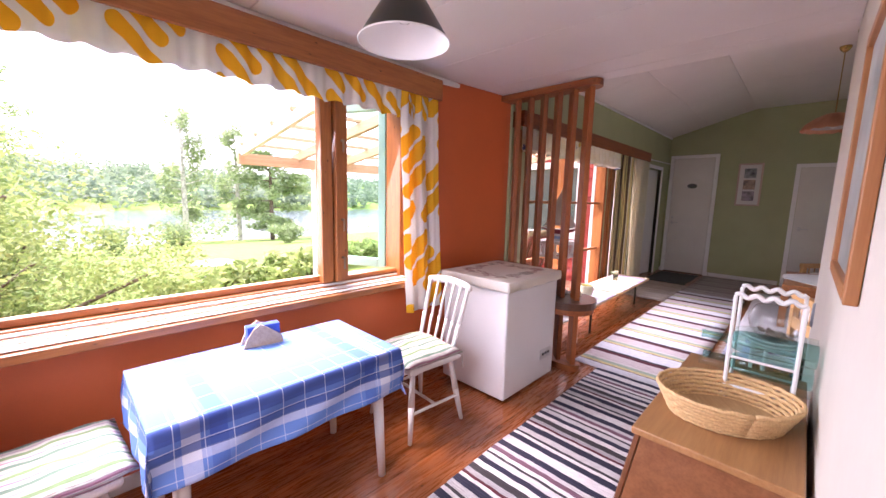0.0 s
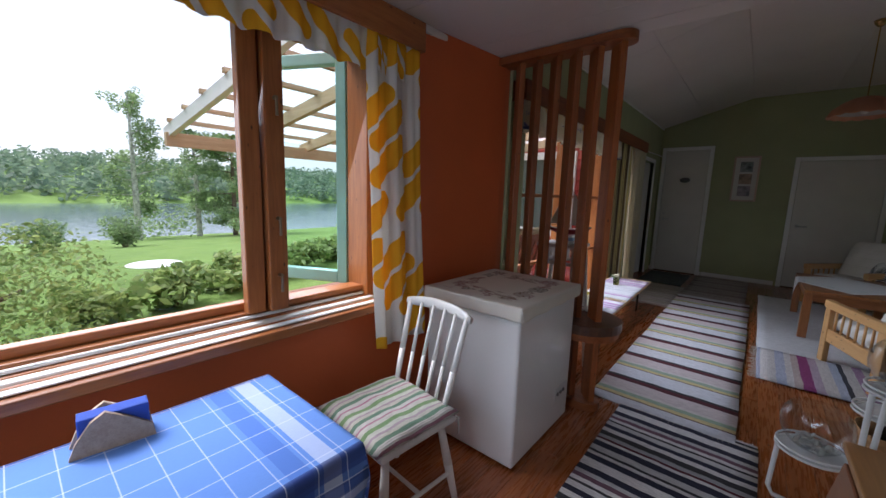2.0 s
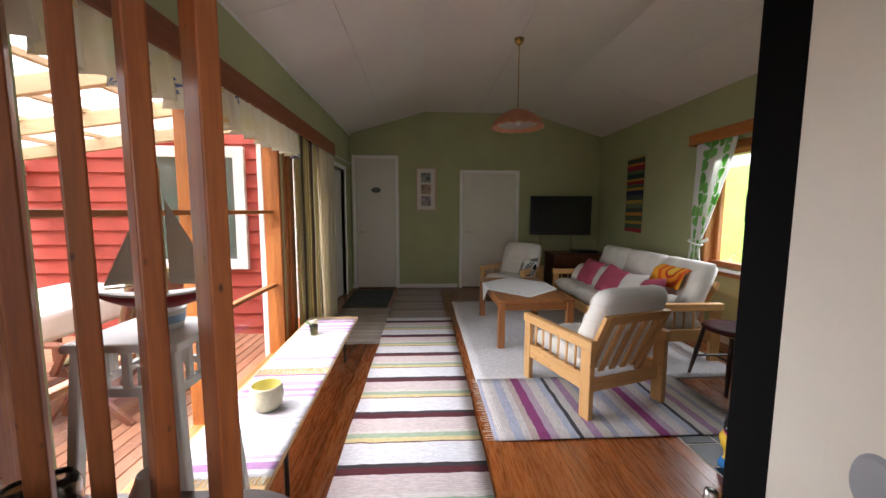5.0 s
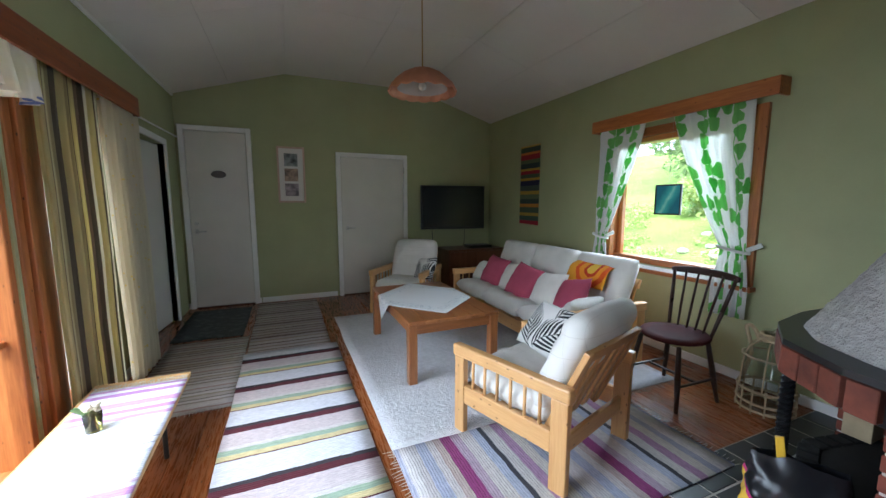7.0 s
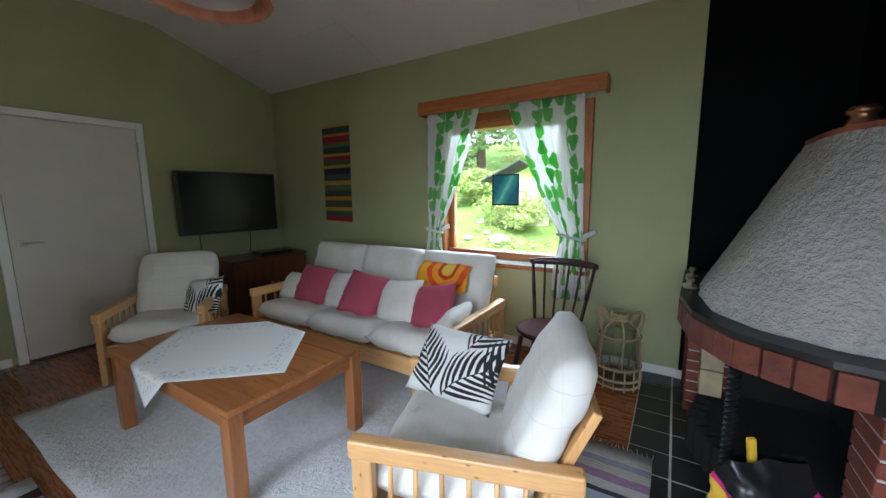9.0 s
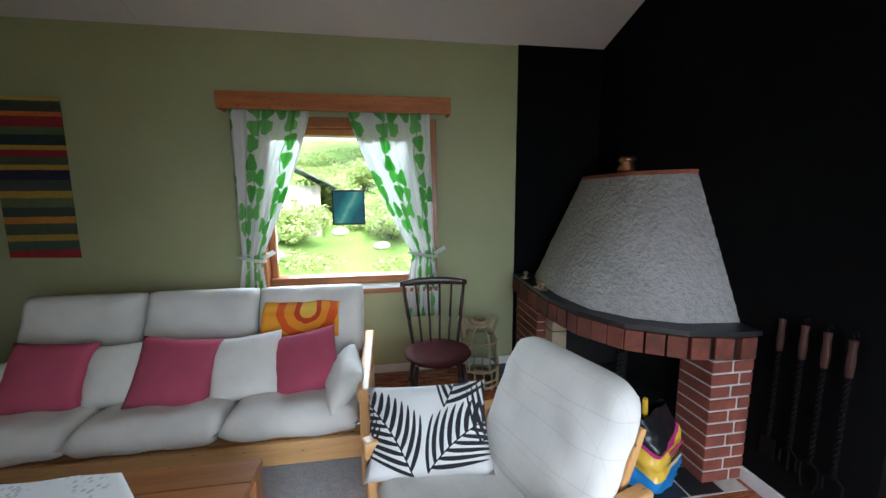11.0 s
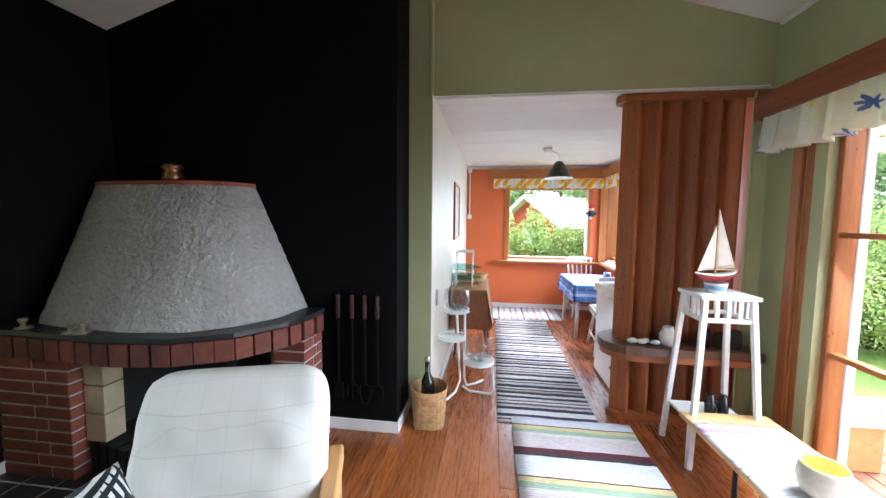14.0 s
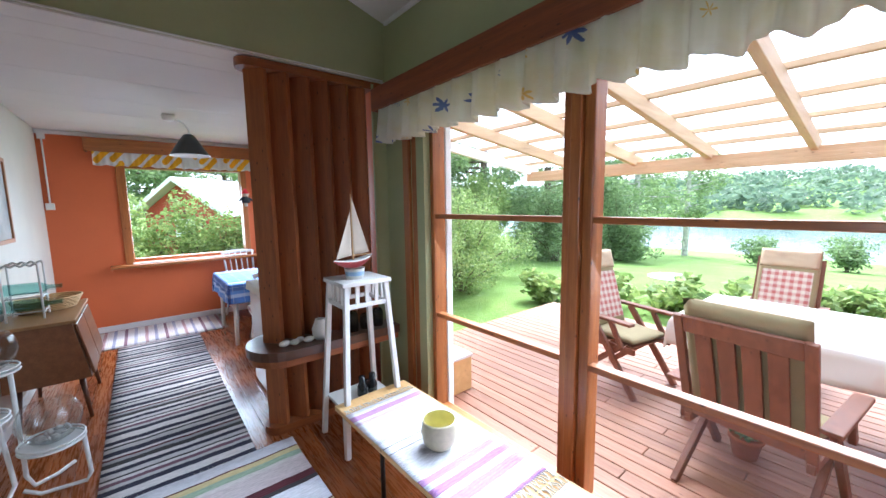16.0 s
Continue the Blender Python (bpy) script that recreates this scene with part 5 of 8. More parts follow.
for x, h in ((0.36, 0.13), (0.26, 0.10), (0.17, 0.12)):
    o = link_mesh("glass_jar", lathe(bmesh.new(), [(0, 0), (0.04, 0), (0.042, h * 0.8), (0.03, h), (0.027, h), (0.037, h * 0.78), (0.036, 0.008), (0, 0.008)], 18), DARKGLASS, None, "", True)
    o.matrix_basis = pose(x, 0.14, 0.585)
    tagged(o, "dark glass jar on the divider's shelf", "jar", "jars on the shelf")

# ---- kitchen ----
WHITE_WOOD = paint("white_painted_wood", (0.76, 0.75, 0.72), 0.4, 0.05, 7.0, 0.04)
tab = thing("kitchen_table", "small white kitchen table by the window", "table", pose(0.50, -2.25, 0.02))
part("tabletop", boxed(-0.275, 0.275, -0.46, 0.46, 0.595, 0.625, 0.006), WHITE_WOOD, tab)
part("apron", boxed(-0.24, 0.24, -0.42, 0.42, 0.52, 0.594, 0.004), WHITE_WOOD, tab)
for sx in (-1, 1):
    for sy in (-1, 1):
        part("leg", rod(bmesh.new(), (sx * 0.235, sy * 0.41, -0.02), (sx * 0.215, sy * 0.39, 0.52), 0.018, 0.029, 12), WHITE_WOOD, tab, "", True)


def plaid(n, blue):
    p = n.place("UV")
    s = n.split(p)
    navy, white, light = (0.025, 0.05, 0.20), (0.72, 0.76, 0.84), (0.13, 0.27, 0.66)
    across = n.ramp(n.math("DIVIDE", s[0], 0.97), [(0, light), (0.07, white), (0.105, light), (0.125, navy), (0.16, blue), (0.175, navy), (0.215, light), (0.785, navy), (0.825, blue), (0.84, navy), (0.875, light), (0.895, white), (0.93, light)], "CONSTANT")
    along = n.ramp(n.math("DIVIDE", s[1], 1.36), [(0, blue), (0.05, white), (0.075, light), (0.10, navy), (0.14, light), (0.20, white), (0.24, light), (0.26, blue), (0.30, light), (0.70, blue), (0.74, light), (0.76, white), (0.80, light), (0.86, navy), (0.90, light), (0.925, white), (0.95, blue)], "CONSTANT")
    base = n.mix(0.5, across, along)
    dark = n.ramp(n.math("DIVIDE", s[0], 0.97), [(0, (0, 0, 0)), (0.10, (1, 1, 1)), (0.135, (0, 0, 0)), (0.16, (1, 1, 1)), (0.222, (0, 0, 0)), (0.778, (1, 1, 1)), (0.84, (0, 0, 0)), (0.865, (1, 1, 1)), (0.90, (0, 0, 0))], "CONSTANT")
    base = n.mix(n.math("MULTIPLY", dark, 0.75), base, navy)
    for axis, gap in ((0, 0.105), (1, 0.085)):
        thin = n.ramp(n.math("FRACT", n.math("DIVIDE", s[axis], gap)), [(0.0, (1, 1, 1)), (0.032, (0, 0, 0))], "CONSTANT")
        base = n.mix(n.math("MULTIPLY", thin, 0.5), base, white)
    thread = n.noise(n.place("UV", (900, 60, 1)), 1.0, 2)
    return n.mix(n.math("MULTIPLY", thread, 0.25), base, navy)


PLAID = patterned("blue_plaid_cotton", (0.045, 0.13, 0.50), plaid, 0.08)


def spread(w, d, hem, top, seed, turn=0.0):
    """A cloth over a table of w x d with the rest hanging down."""
    def at(u, v):
        x, y = (u - 0.5) * (w + 2 * hem), (v - 0.5) * (d + 2 * hem)
        ox, oy = max(0.0, abs(x) - w / 2), max(0.0, abs(y) - d / 2)
        drop = max(ox, oy) if min(ox, oy) < 1e-6 else (ox * ox + oy * oy) ** 0.5
        sx, sy = math.copysign(1, x), math.copysign(1, y)
        wave = 0.008 * math.sin((u + v) * 26 + seed) * min(1.0, drop * 9)
        bx, by = min(abs(x), w / 2), min(abs(y), d / 2)
        out = 0.006 + 0.05 * drop + wave if drop > 1e-5 else 0.0
        return Vector((sx * (bx + (out if ox > 0 else 0)), sy * (by + (out if oy > 0 else 0)), top - min(drop, hem * 1.15) + 0.002 + (0.0015 * noise.noise(Vector((x * 6, y * 6, seed))))))
    return at


clo = thing("tablecloth", "blue checked cotton tablecloth hanging over the table", "tablecloth", pose(0.50, -2.25, 0.02))
part("cloth", sheet(bmesh.new(), spread(0.57, 0.945, 0.2, 0.632, 1), 97, 135, 0.002, (0.97, 1.36)), PLAID, clo, "", True)

nap = thing("napkin_holder", "wooden napkin holder with blue paper napkins", "napkin holder", pose(0.29, -2.22, 0.656, 0, 0, -6))
DRIFT = wood("driftwood", (0.28, 0.19, 0.13), (0.45, 0.34, 0.25), 0.8, 0, 2.0)
for y in (-0.035, 0.028):
    bm = bmesh.new()
    outline = [(-0.09, 0), (0.085, 0), (0.08, 0.035), (0.03, 0.075), (-0.015, 0.105), (-0.045, 0.085), (-0.075, 0.04)]
    prism(bm, outline, y, y + 0.012)
    part("side_piece", moved(bm, pose(0, 0, 0, 90, 0, 90)), DRIFT, nap)
part("napkin_stack", boxed(-0.022, 0.028, -0.07, 0.075, 0.0, 0.095, 0.004), cloth("blue_paper", (0.03, 0.07, 0.35)), nap, "folded dark blue napkins")
part("napkin_stack", boxed(-0.029, -0.023, -0.07, 0.075, 0.0, 0.09, 0.001), cloth("white_paper", (0.75, 0.75, 0.74)), nap, "folded white napkins")

CUSHION_STRIPE = stripes("seat_pad_stripes", 0, 0.135, [(0, (0.50, 0.50, 0.42)), (0.14, (0.17, 0.27, 0.12)), (0.30, (0.50, 0.49, 0.43)), (0.46, (0.38, 0.20, 0.25)), (0.53, (0.52, 0.50, 0.46)), (0.66, (0.13, 0.22, 0.15)), (0.8, (0.47, 0.45, 0.37)), (0.92, (0.36, 0.28, 0.31))], 0.9, 0.004, 300)


def spindle_chair(name, label, m, paint_of, seat_of, round_seat, top_w, group=""):
    """A chair with a rail on turned spindles; its front is +y."""
    t = thing(name, label, "chair", m, group)
    if round_seat:
        bm = lathe(bmesh.new(), [(0, 0.0), (0.15, 0.0), (0.205, 0.012), (0.222, 0.03), (0.21, 0.043), (0.15, 0.04), (0, 0.034)], 36)
        part("seat", moved(bm, pose(0, 0, 0.402)), seat_of, t, "", True)
    else:
        part("seat", boxed(-0.2, 0.2, -0.19, 0.2, 0.395, 0.43, 0.012), paint_of, t)
    for sx in (-1, 1):
        for sy in (-1, 1):
            bm = rod(bmesh.new(), (sx * 0.205, sy * 0.2, 0), (sx * 0.175, sy * 0.17, 0.2), 0.012, 0.019, 10)
            rod(bm, (sx * 0.175, sy * 0.17, 0.2), (sx * 0.145, sy * 0.14, 0.405), 0.019, 0.015, 10)
            part("leg", bm, paint_of, t, "", True)
        part("stretcher", rod(bmesh.new(), (sx * 0.185, -0.18, 0.16), (sx * 0.185, 0.18, 0.16), 0.009), paint_of, t)
    part("stretcher", rod(bmesh.new(), (-0.185, 0, 0.16), (0.185, 0, 0.16), 0.009), paint_of, t)
    for k in range(6):
        f = (k - 2.5) / 2.5
        r = 0.0115 if abs(f) == 1 else 0.0075
        a, b = Vector((f * 0.155, -0.165 + 0.02 * abs(f), 0.42)), Vector((f * (top_w / 2 - 0.02), -0.275 + 0.02 * abs(f), 0.83))
        bm = rod(bmesh.new(), a, a.lerp(b, 0.45), r, r * 1.25, 8)
        rod(bm, a.lerp(b, 0.45), b, r * 1.25, r, 8)
        part("spindle", bm, paint_of, t, "", True)

    def rail(u, v):
        a = (u - 0.5) * 2
        ring = v * math.tau
        return Vector((a * top_w / 2, -0.285 + 0.03 * a * a + 0.013 * math.cos(ring), 0.835 + 0.026 * math.sin(ring) * (1 - 0.35 * a ** 4) - 0.012 * a * a))

    bm = sheet(bmesh.new(), rail, 16, 10)
    bmesh.ops.remove_doubles(bm, verts=bm.verts, dist=0.0006)
    bmesh.ops.holes_fill(bm, edges=bm.edges)
    part("top_rail", bm, paint_of, t, "", True)
    return t


spindle_chair("spindle_chair", "white painted spindle-back chair at the kitchen table", pose(0.47, -1.38, 0, 0, 0, 176), WHITE_WOOD, WHITE_WOOD, False, 0.40, "kitchen chairs")
spindle_chair("spindle_chair", "white painted spindle-back chair at the kitchen table", pose(0.40, -2.99, 0, 0, 0, 4), WHITE_WOOD, WHITE_WOOD, False, 0.40, "kitchen chairs")
for m in (pose(0.47, -1.40, 0.448, 0, 0, 176), pose(0.40, -2.96, 0.448, 0, 0, 4)):
    pad = thing("seat_pad", "green, pink and white striped seat pad", "seat pad", m, "seat pads")
    part("pad", cushion(0.43, 0.42, 0.065, 0.3, 0.02, 0.008, 3), CUSHION_STRIPE, pad, "", True)
    for sx in (-1, 1):
        part("tie", tube(bmesh.new(), [(sx * 0.19, -0.17, 0), (sx * 0.215, -0.2, -0.02), (sx * 0.21, -0.21, -0.10)], 0.004, 5), CUSHION_STRIPE, pad)

ENAMEL = paint("white_enamel", (0.76, 0.76, 0.76), 0.16, 0.02, 3.0, 0.01)
frz = thing("chest_freezer", "white chest freezer beside the divider", "freezer", pose(0.49, -0.535, 0))
part("body", boxed(-0.285, 0.285, -0.335, 0.335, 0.015, 0.765, 0.012), ENAMEL, frz)
part("lid", boxed(-0.29, 0.295, -0.34, 0.34, 0.772, 0.835, 0.014, None, 3), ENAMEL, frz)
part("seal", boxed(-0.275, 0.275, -0.325, 0.325, 0.764, 0.773), plain("rubber_seal", (0.2, 0.2, 0.2), 0.7), frz)
part("control_plate", boxed(0.284, 0.289, 0.13, 0.28, 0.17, 0.25, 0.002), plain("grey_plastic", (0.55, 0.55, 0.56), 0.4), frz, "small grey control plate")
for y in (0.165, 0.205, 0.245):
    part("dial", rod(bmesh.new(), (0.288, y, 0.21), (0.296, y, 0.21), 0.011, None, 12), plain("dial_" + str(int(y * 1000)), (0.1, 0.1, 0.1), 0.4), frz)
for sx in (-1, 1):
    for sy in (-1, 1):
        part("foot", rod(bmesh.new(), (sx * 0.24, sy * 0.28, 0), (sx * 0.24, sy * 0.28, 0.02), 0.02), plain("foot_plastic_%d%d" % (sx + 1, sy + 1), (0.04, 0.04, 0.04), 0.6), frz)


def embroidery(n, white):
    """A wreath of cross-stitched blossoms round an empty middle."""
    p = n.place("UV")
    s = n.split(p)
    dx, dy = n.math("ABSOLUTE", n.math("SUBTRACT", s[0], 0.36)), n.math("ABSOLUTE", n.math("SUBTRACT", s[1], 0.41))
    ring = n.math("ABSOLUTE", n.math("SUBTRACT", n.math("MAXIMUM", n.math("MULTIPLY", dx, 1.2), dy), 0.22))
    v = n.add("ShaderNodeTexVoronoi", distance="MANHATTAN")
    v.inputs["Scale"].default_value = 62.0
    n.link(p, v.inputs["Vector"])
    b = n.add("ShaderNodeTexVoronoi")
    b.inputs["Scale"].default_value, b.inputs["Randomness"].default_value = 8.0, 0.5
    n.link(p, b.inputs["Vector"])
    petals = n.math("ADD", b.outputs["Distance"], n.math("MULTIPLY", n.noise(p, 45, 1), 0.35))
    bloom = n.ramp(petals, [(0.60, (1, 1, 1)), (0.64, (0, 0, 0))])
    vine = n.ramp(n.math("ABSOLUTE", n.math("ADD", ring, n.math("MULTIPLY_ADD", n.noise(p, 11, 2), 0.22, -0.11))), [(0.012, (1, 1, 1)), (0.016, (0, 0, 0))])
    near = n.ramp(ring, [(0.06, (1, 1, 1)), (0.07, (0, 0, 0))])
    stitch = n.ramp(v.outputs["Distance"], [(0.50, (1, 1, 1)), (0.60, (0.45, 0.45, 0.45))])
    mask = n.math("MULTIPLY", n.math("MULTIPLY", n.math("MAXIMUM", bloom, vine), near), stitch)
    soiled = n.mix(n.ramp(n.noise(p, 3, 3), [(0.4, (0, 0, 0)), (0.8, (0.3, 0.3, 0.3))]), white, (0.60, 0.52, 0.42))
    return n.mix(mask, soiled, n.ramp(n.split(b.outputs["Color"])[1], [(0, (0.24, 0.07, 0.065)), (0.55, (0.22, 0.13, 0.09)), (0.8, (0.15, 0.15, 0.11))], "CONSTANT"))


EMBROIDERED = patterned("embroidered_linen", (0.70, 0.66, 0.59), embroidery, 0.05)
run = thing("freezer_cloth", "off-white cloth with cross-stitched flower wreath on the freezer", "cloth", pose(0.49, -0.535, 0))
part("cloth", sheet(bmesh.new(), spread(0.592, 0.692, 0.065, 0.837, 4), 91, 104, 0.002, (0.72, 0.82)), EMBROIDERED, run, "", True)

# one veneer: a lit tone on top, front and body darkened for shade
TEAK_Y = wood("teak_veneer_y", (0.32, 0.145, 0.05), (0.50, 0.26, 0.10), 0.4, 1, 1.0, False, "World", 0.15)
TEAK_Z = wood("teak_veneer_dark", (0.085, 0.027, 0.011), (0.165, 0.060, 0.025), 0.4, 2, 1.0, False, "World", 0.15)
TEAK_FRONT = wood("teak_veneer_front_shaded", (0.15, 0.052, 0.018), (0.26, 0.105, 0.04), 0.4, 1, 1.0, False, "World", 0.15)
sb = thing("sideboard", "low teak sideboard on tapered legs", "sideboard", pose(0, 0, 0))
part("top", boxed(1.80, 2.175, -1.72, -0.93, 0.69, 0.712, 0.004), TEAK_Y, sb, "teak top in a lit tone")
bm = bmesh.new()
side = [(1.825, 0.689), (1.758, 0.30), (2.165, 0.30), (2.165, 0.689)]
ends = [[bm.verts.new((x, y, z)) for x, z in side] for y in (-1.70, -0.96)]
bm.faces.new(ends[0])
bm.faces.new(ends[1][::-1])
for k in range(4):
    bm.faces.new((ends[0][k], ends[1][k], ends[1][(k + 1) % 4], ends[0][(k + 1) % 4]))
bmesh.ops.recalc_face_normals(bm, faces=bm.faces)
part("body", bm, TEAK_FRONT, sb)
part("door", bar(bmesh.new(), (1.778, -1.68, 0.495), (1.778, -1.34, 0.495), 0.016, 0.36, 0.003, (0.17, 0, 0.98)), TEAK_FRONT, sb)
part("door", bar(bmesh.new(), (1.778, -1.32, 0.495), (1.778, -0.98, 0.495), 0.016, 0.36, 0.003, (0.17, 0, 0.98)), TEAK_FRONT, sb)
for x, y in ((1.82, -1.62), (2.11, -1.62), (1.82, -1.04), (2.11, -1.04)):
    part("leg", rod(bmesh.new(), (x + (-0.03 if x < 2 else 0.02), y + (0.03 if y > -1.3 else -0.03), 0), (x, y, 0.30), 0.011, 0.018, 10), TEAK_Z, sb, "", True)

WICKER = wood("woven_wicker", (0.42, 0.25, 0.10), (0.66, 0.45, 0.22), 0.7, 0, 6.0, False)
bas = thing("wicker_basket", "shallow oval wicker basket on the sideboard", "basket", pose(1.985, -1.45, 0.713, 0, 0, -58) @ Matrix.Diagonal((1.05, 0.92, 1.25, 1)))
bm = bmesh.new()
for k in range(7):
    f = k / 6
    rx, ry = 0.11 + 0.03 * f, 0.165 + 0.04 * f
    tube(bm, [(rx * math.cos(a), ry * math.sin(a), 0.006 + 0.0098 * k + 0.002 * math.sin(a * 20 + math.pi * k)) for a in [j * math.tau / 48 for j in range(49)]], 0.006, 5)
part("weave", bm, WICKER, bas, "", True)
bm = bmesh.new()
for j in range(30):
    a = j * math.tau / 30
    rod(bm, (0.111 * math.cos(a), 0.166 * math.sin(a), 0.004), (0.141 * math.cos(a), 0.206 * math.sin(a), 0.07), 0.003, None, 5)
part("stakes", bm, WICKER, bas)
part("base", lathe(bmesh.new(), [(0, 0.002), (1.0, 0.002), (1.0, 0.008), (0, 0.008)], 32, Matrix.Diagonal((0.115, 0.17, 1, 1))), WICKER, bas)
WHITE_METAL = paint("white_coated_wire", (0.76, 0.76, 0.75), 0.3, 0.03, 12.0, 0.01)
rack = thing("bottle_rack", "white wire bottle rack on the sideboard", "bottle rack", pose(2.05, -1.22, 0.713))
for y in (-0.09, 0.09):
    for x in (-0.085, 0.085):
        part("upright", rod(bmesh.new(), (x, y, 0), (x, y, 0.36), 0.006), WHITE_METAL, rack)
    part("top_rail", tube(bmesh.new(), [(-0.085 + 0.17 * k / 32, y, 0.362 + 0.006 * math.sin(k / 32 * math.tau * 4)) for k in range(33)], 0.008, 6), WHITE_METAL, rack)
    for z in (0.05, 0.15):
        part("cross_wire", rod(bmesh.new(), (-0.085, y, z), (0.085, y, z), 0.0045), WHITE_METAL, rack)
for x in (-0.085, 0.085):
    for z in (0.05, 0.15):
        part("side_wire", tube(bmesh.new(), [(x, -0.09 + 0.18 * k / 24, z + 0.0 - 0.012 * abs(math.sin(k / 24 * math.pi * 2))) for k in range(25)], 0.0045, 6), WHITE_METAL, rack)
TEAL = thin_glass("teal_glass", (0.60, 0.82, 0.80))
CLEAR = thin_glass("clear_bottle_glass", (0.90, 0.95, 0.94))
bottle_profile = [(0, 0), (0.036, 0), (0.038, 0.012), (0.038, 0.18), (0.034, 0.2), (0.014, 0.235), (0.0125, 0.29), (0.015, 0.292), (0.015, 0.30), (0.0, 0.30)]
for y, z, glass, label in ((-0.03, 0.192, TEAL, "teal glass bottle lying in the rack"), (0.045, 0.192, CLEAR, "clear glass bottle lying in the rack"), (-0.03, 0.092, CLEAR, "clear glass bottle lying in the rack"), (0.045, 0.092, TEAL, "teal glass bottle lying in the rack")):
    o = link_mesh("bottle", lathe(bmesh.new(), bottle_profile, 18), glass, None, "", True)
    o.matrix_basis = pose(2.178, -1.22 + y, 0.713 + z, 0, -90)
    tagged(o, label, "bottle", "bottles in the rack")

pic = thing("framed_picture", "picture in a thin orange-brown wooden frame", "picture")
FRAME = wood("orange_brown_frame", (0.36, 0.13, 0.04), (0.50, 0.22, 0.08), 0.4, 2, 1.5, False)
for ya, yb, za, zb in ((-1.86, -1.83, 1.19, 1.82), (-1.33, -1.30, 1.19, 1.82), (-1.83, -1.33, 1.19, 1.22), (-1.83, -1.33, 1.79, 1.82)):
    part("frame_side", boxed(2.168, 2.189, ya, yb, za, zb, 0.003), FRAME, pic)
part("print", boxed(2.18, 2.188, -1.83, -1.33, 1.22, 1.79), paint("faded_print", (0.42, 0.44, 0.42), 0.3, 0.3, 5.0, 0.0), pic)
box_ob = thing("switch_box", "white electrical box with its conduit", "switch")
part("cover", boxed(2.11, 2.17, -3.318, -3.29, 2.17, 2.23, 0.004), WHITE, box_ob)
part("conduit", rod(bmesh.new(), (2.14, -3.308, 1.5), (2.14, -3.308, 2.17), 0.008), WHITE, box_ob)
part("switch", boxed(2.105, 2.175, -3.318, -3.285, 1.43, 1.5, 0.004), WHITE, box_ob)
disk = thing("wall_disk", "round grey wall plate", "wall plate")
part("plate", lathe(bmesh.new(), [(0, 0.012), (0.05, 0.01), (0.058, 0.0)], 24, pose(2.189, -0.1, 0.80, 0, -90) @ Matrix.Diagonal((1.2, 0.85, 1, 1))), plain("grey_plate", (0.25, 0.26, 0.28), 0.5), disk)

lamp = thing("ceiling_lamp", "black cone pendant lamp with a white inside", "lamp", pose(0.985, -1.93, 0))
n = Nodes("lamp_black", 0.35)
SHADE_BLACK = n.done((0.012, 0.013, 0.013))
part("shade", lathe(bmesh.new(), [(0.165, 1.925), (0.1, 2.03), (0.045, 2.115), (0.026, 2.125)], 36), SHADE_BLACK, lamp, "", True)
part("shade_lining", lathe(bmesh.new(), [(0.1635, 1.9245), (0.098, 2.0285), (0.043, 2.1135), (0.0, 2.118)], 36), plain("lamp_white", (0.8, 0.79, 0.76), 0.5), lamp, "", True)
part("rim", tube(bmesh.new(), [(0.165 * math.cos(k * math.tau / 36), 0.165 * math.sin(k * math.tau / 36), 1.925) for k in range(37)], 0.003, 5), plain("rim_white", (0.75, 0.75, 0.72), 0.4), lamp)
part("bulb", lathe(bmesh.new(), [(0, 1.985), (0.022, 1.995), (0.03, 2.02), (0.022, 2.05), (0.012, 2.075), (0.0, 2.08)], 16), plain("opal_bulb", (0.85, 0.85, 0.82), 0.2), lamp, "", True)
part("cord", tube(bmesh.new(), [(0, 0, 2.12), (0, 0.0, 2.17), (0.03, 0.03, 2.215), (0.09, 0.06, 2.235), (0.14, 0.08, 2.24)], 0.006, 6), WHITE, lamp)
part("ceiling_rose", lathe(bmesh.new(), [(0.0, 2.215), (0.04, 2.218), (0.05, 2.245), (0.05, 2.269), (0, 2.269)], 24, pose(0.15, 0.09, 0)), WHITE, lamp, "", True)

n = Nodes("felt_red_and_black", 0.9)
felt = n.noise(n.place("Object"), 60, 3)
tall = n.math("ADD", n.split(n.place("Object"))[2], n.math("MULTIPLY_ADD", felt, 0.03, -0.015))
FELT = n.done(n.ramp(tall, [(0.0, (0.55, 0.53, 0.5)), (0.04, (0.015, 0.017, 0.02)), (0.13, (0.5, 0.36, 0.28)), (0.165, (0.50, 0.02, 0.03))], "CONSTANT"))
bm = lathe(bmesh.new(), [(0, 0), (0.02, 0.0), (0.022, 0.04), (0.055, 0.045), (0.048, 0.10), (0.03, 0.125), (0.04, 0.15), (0.05, 0.17), (0.035, 0.20), (0.012, 0.235), (0, 0.24)], 16)
for sx in (-1, 1):
    rod(bm, (sx * 0.03, 0, 0.11), (sx * 0.085, 0, 0.075), 0.016, 0.013, 8)
dol = link_mesh("hanging_doll", bm, FELT, None, "", True)
dol.matrix_basis = pose(0.27, -3.235, 1.44) @ Matrix.Scale(1.0, 4)
tagged(dol, "small red and black cloth figure hanging at the window corner", "ornament")

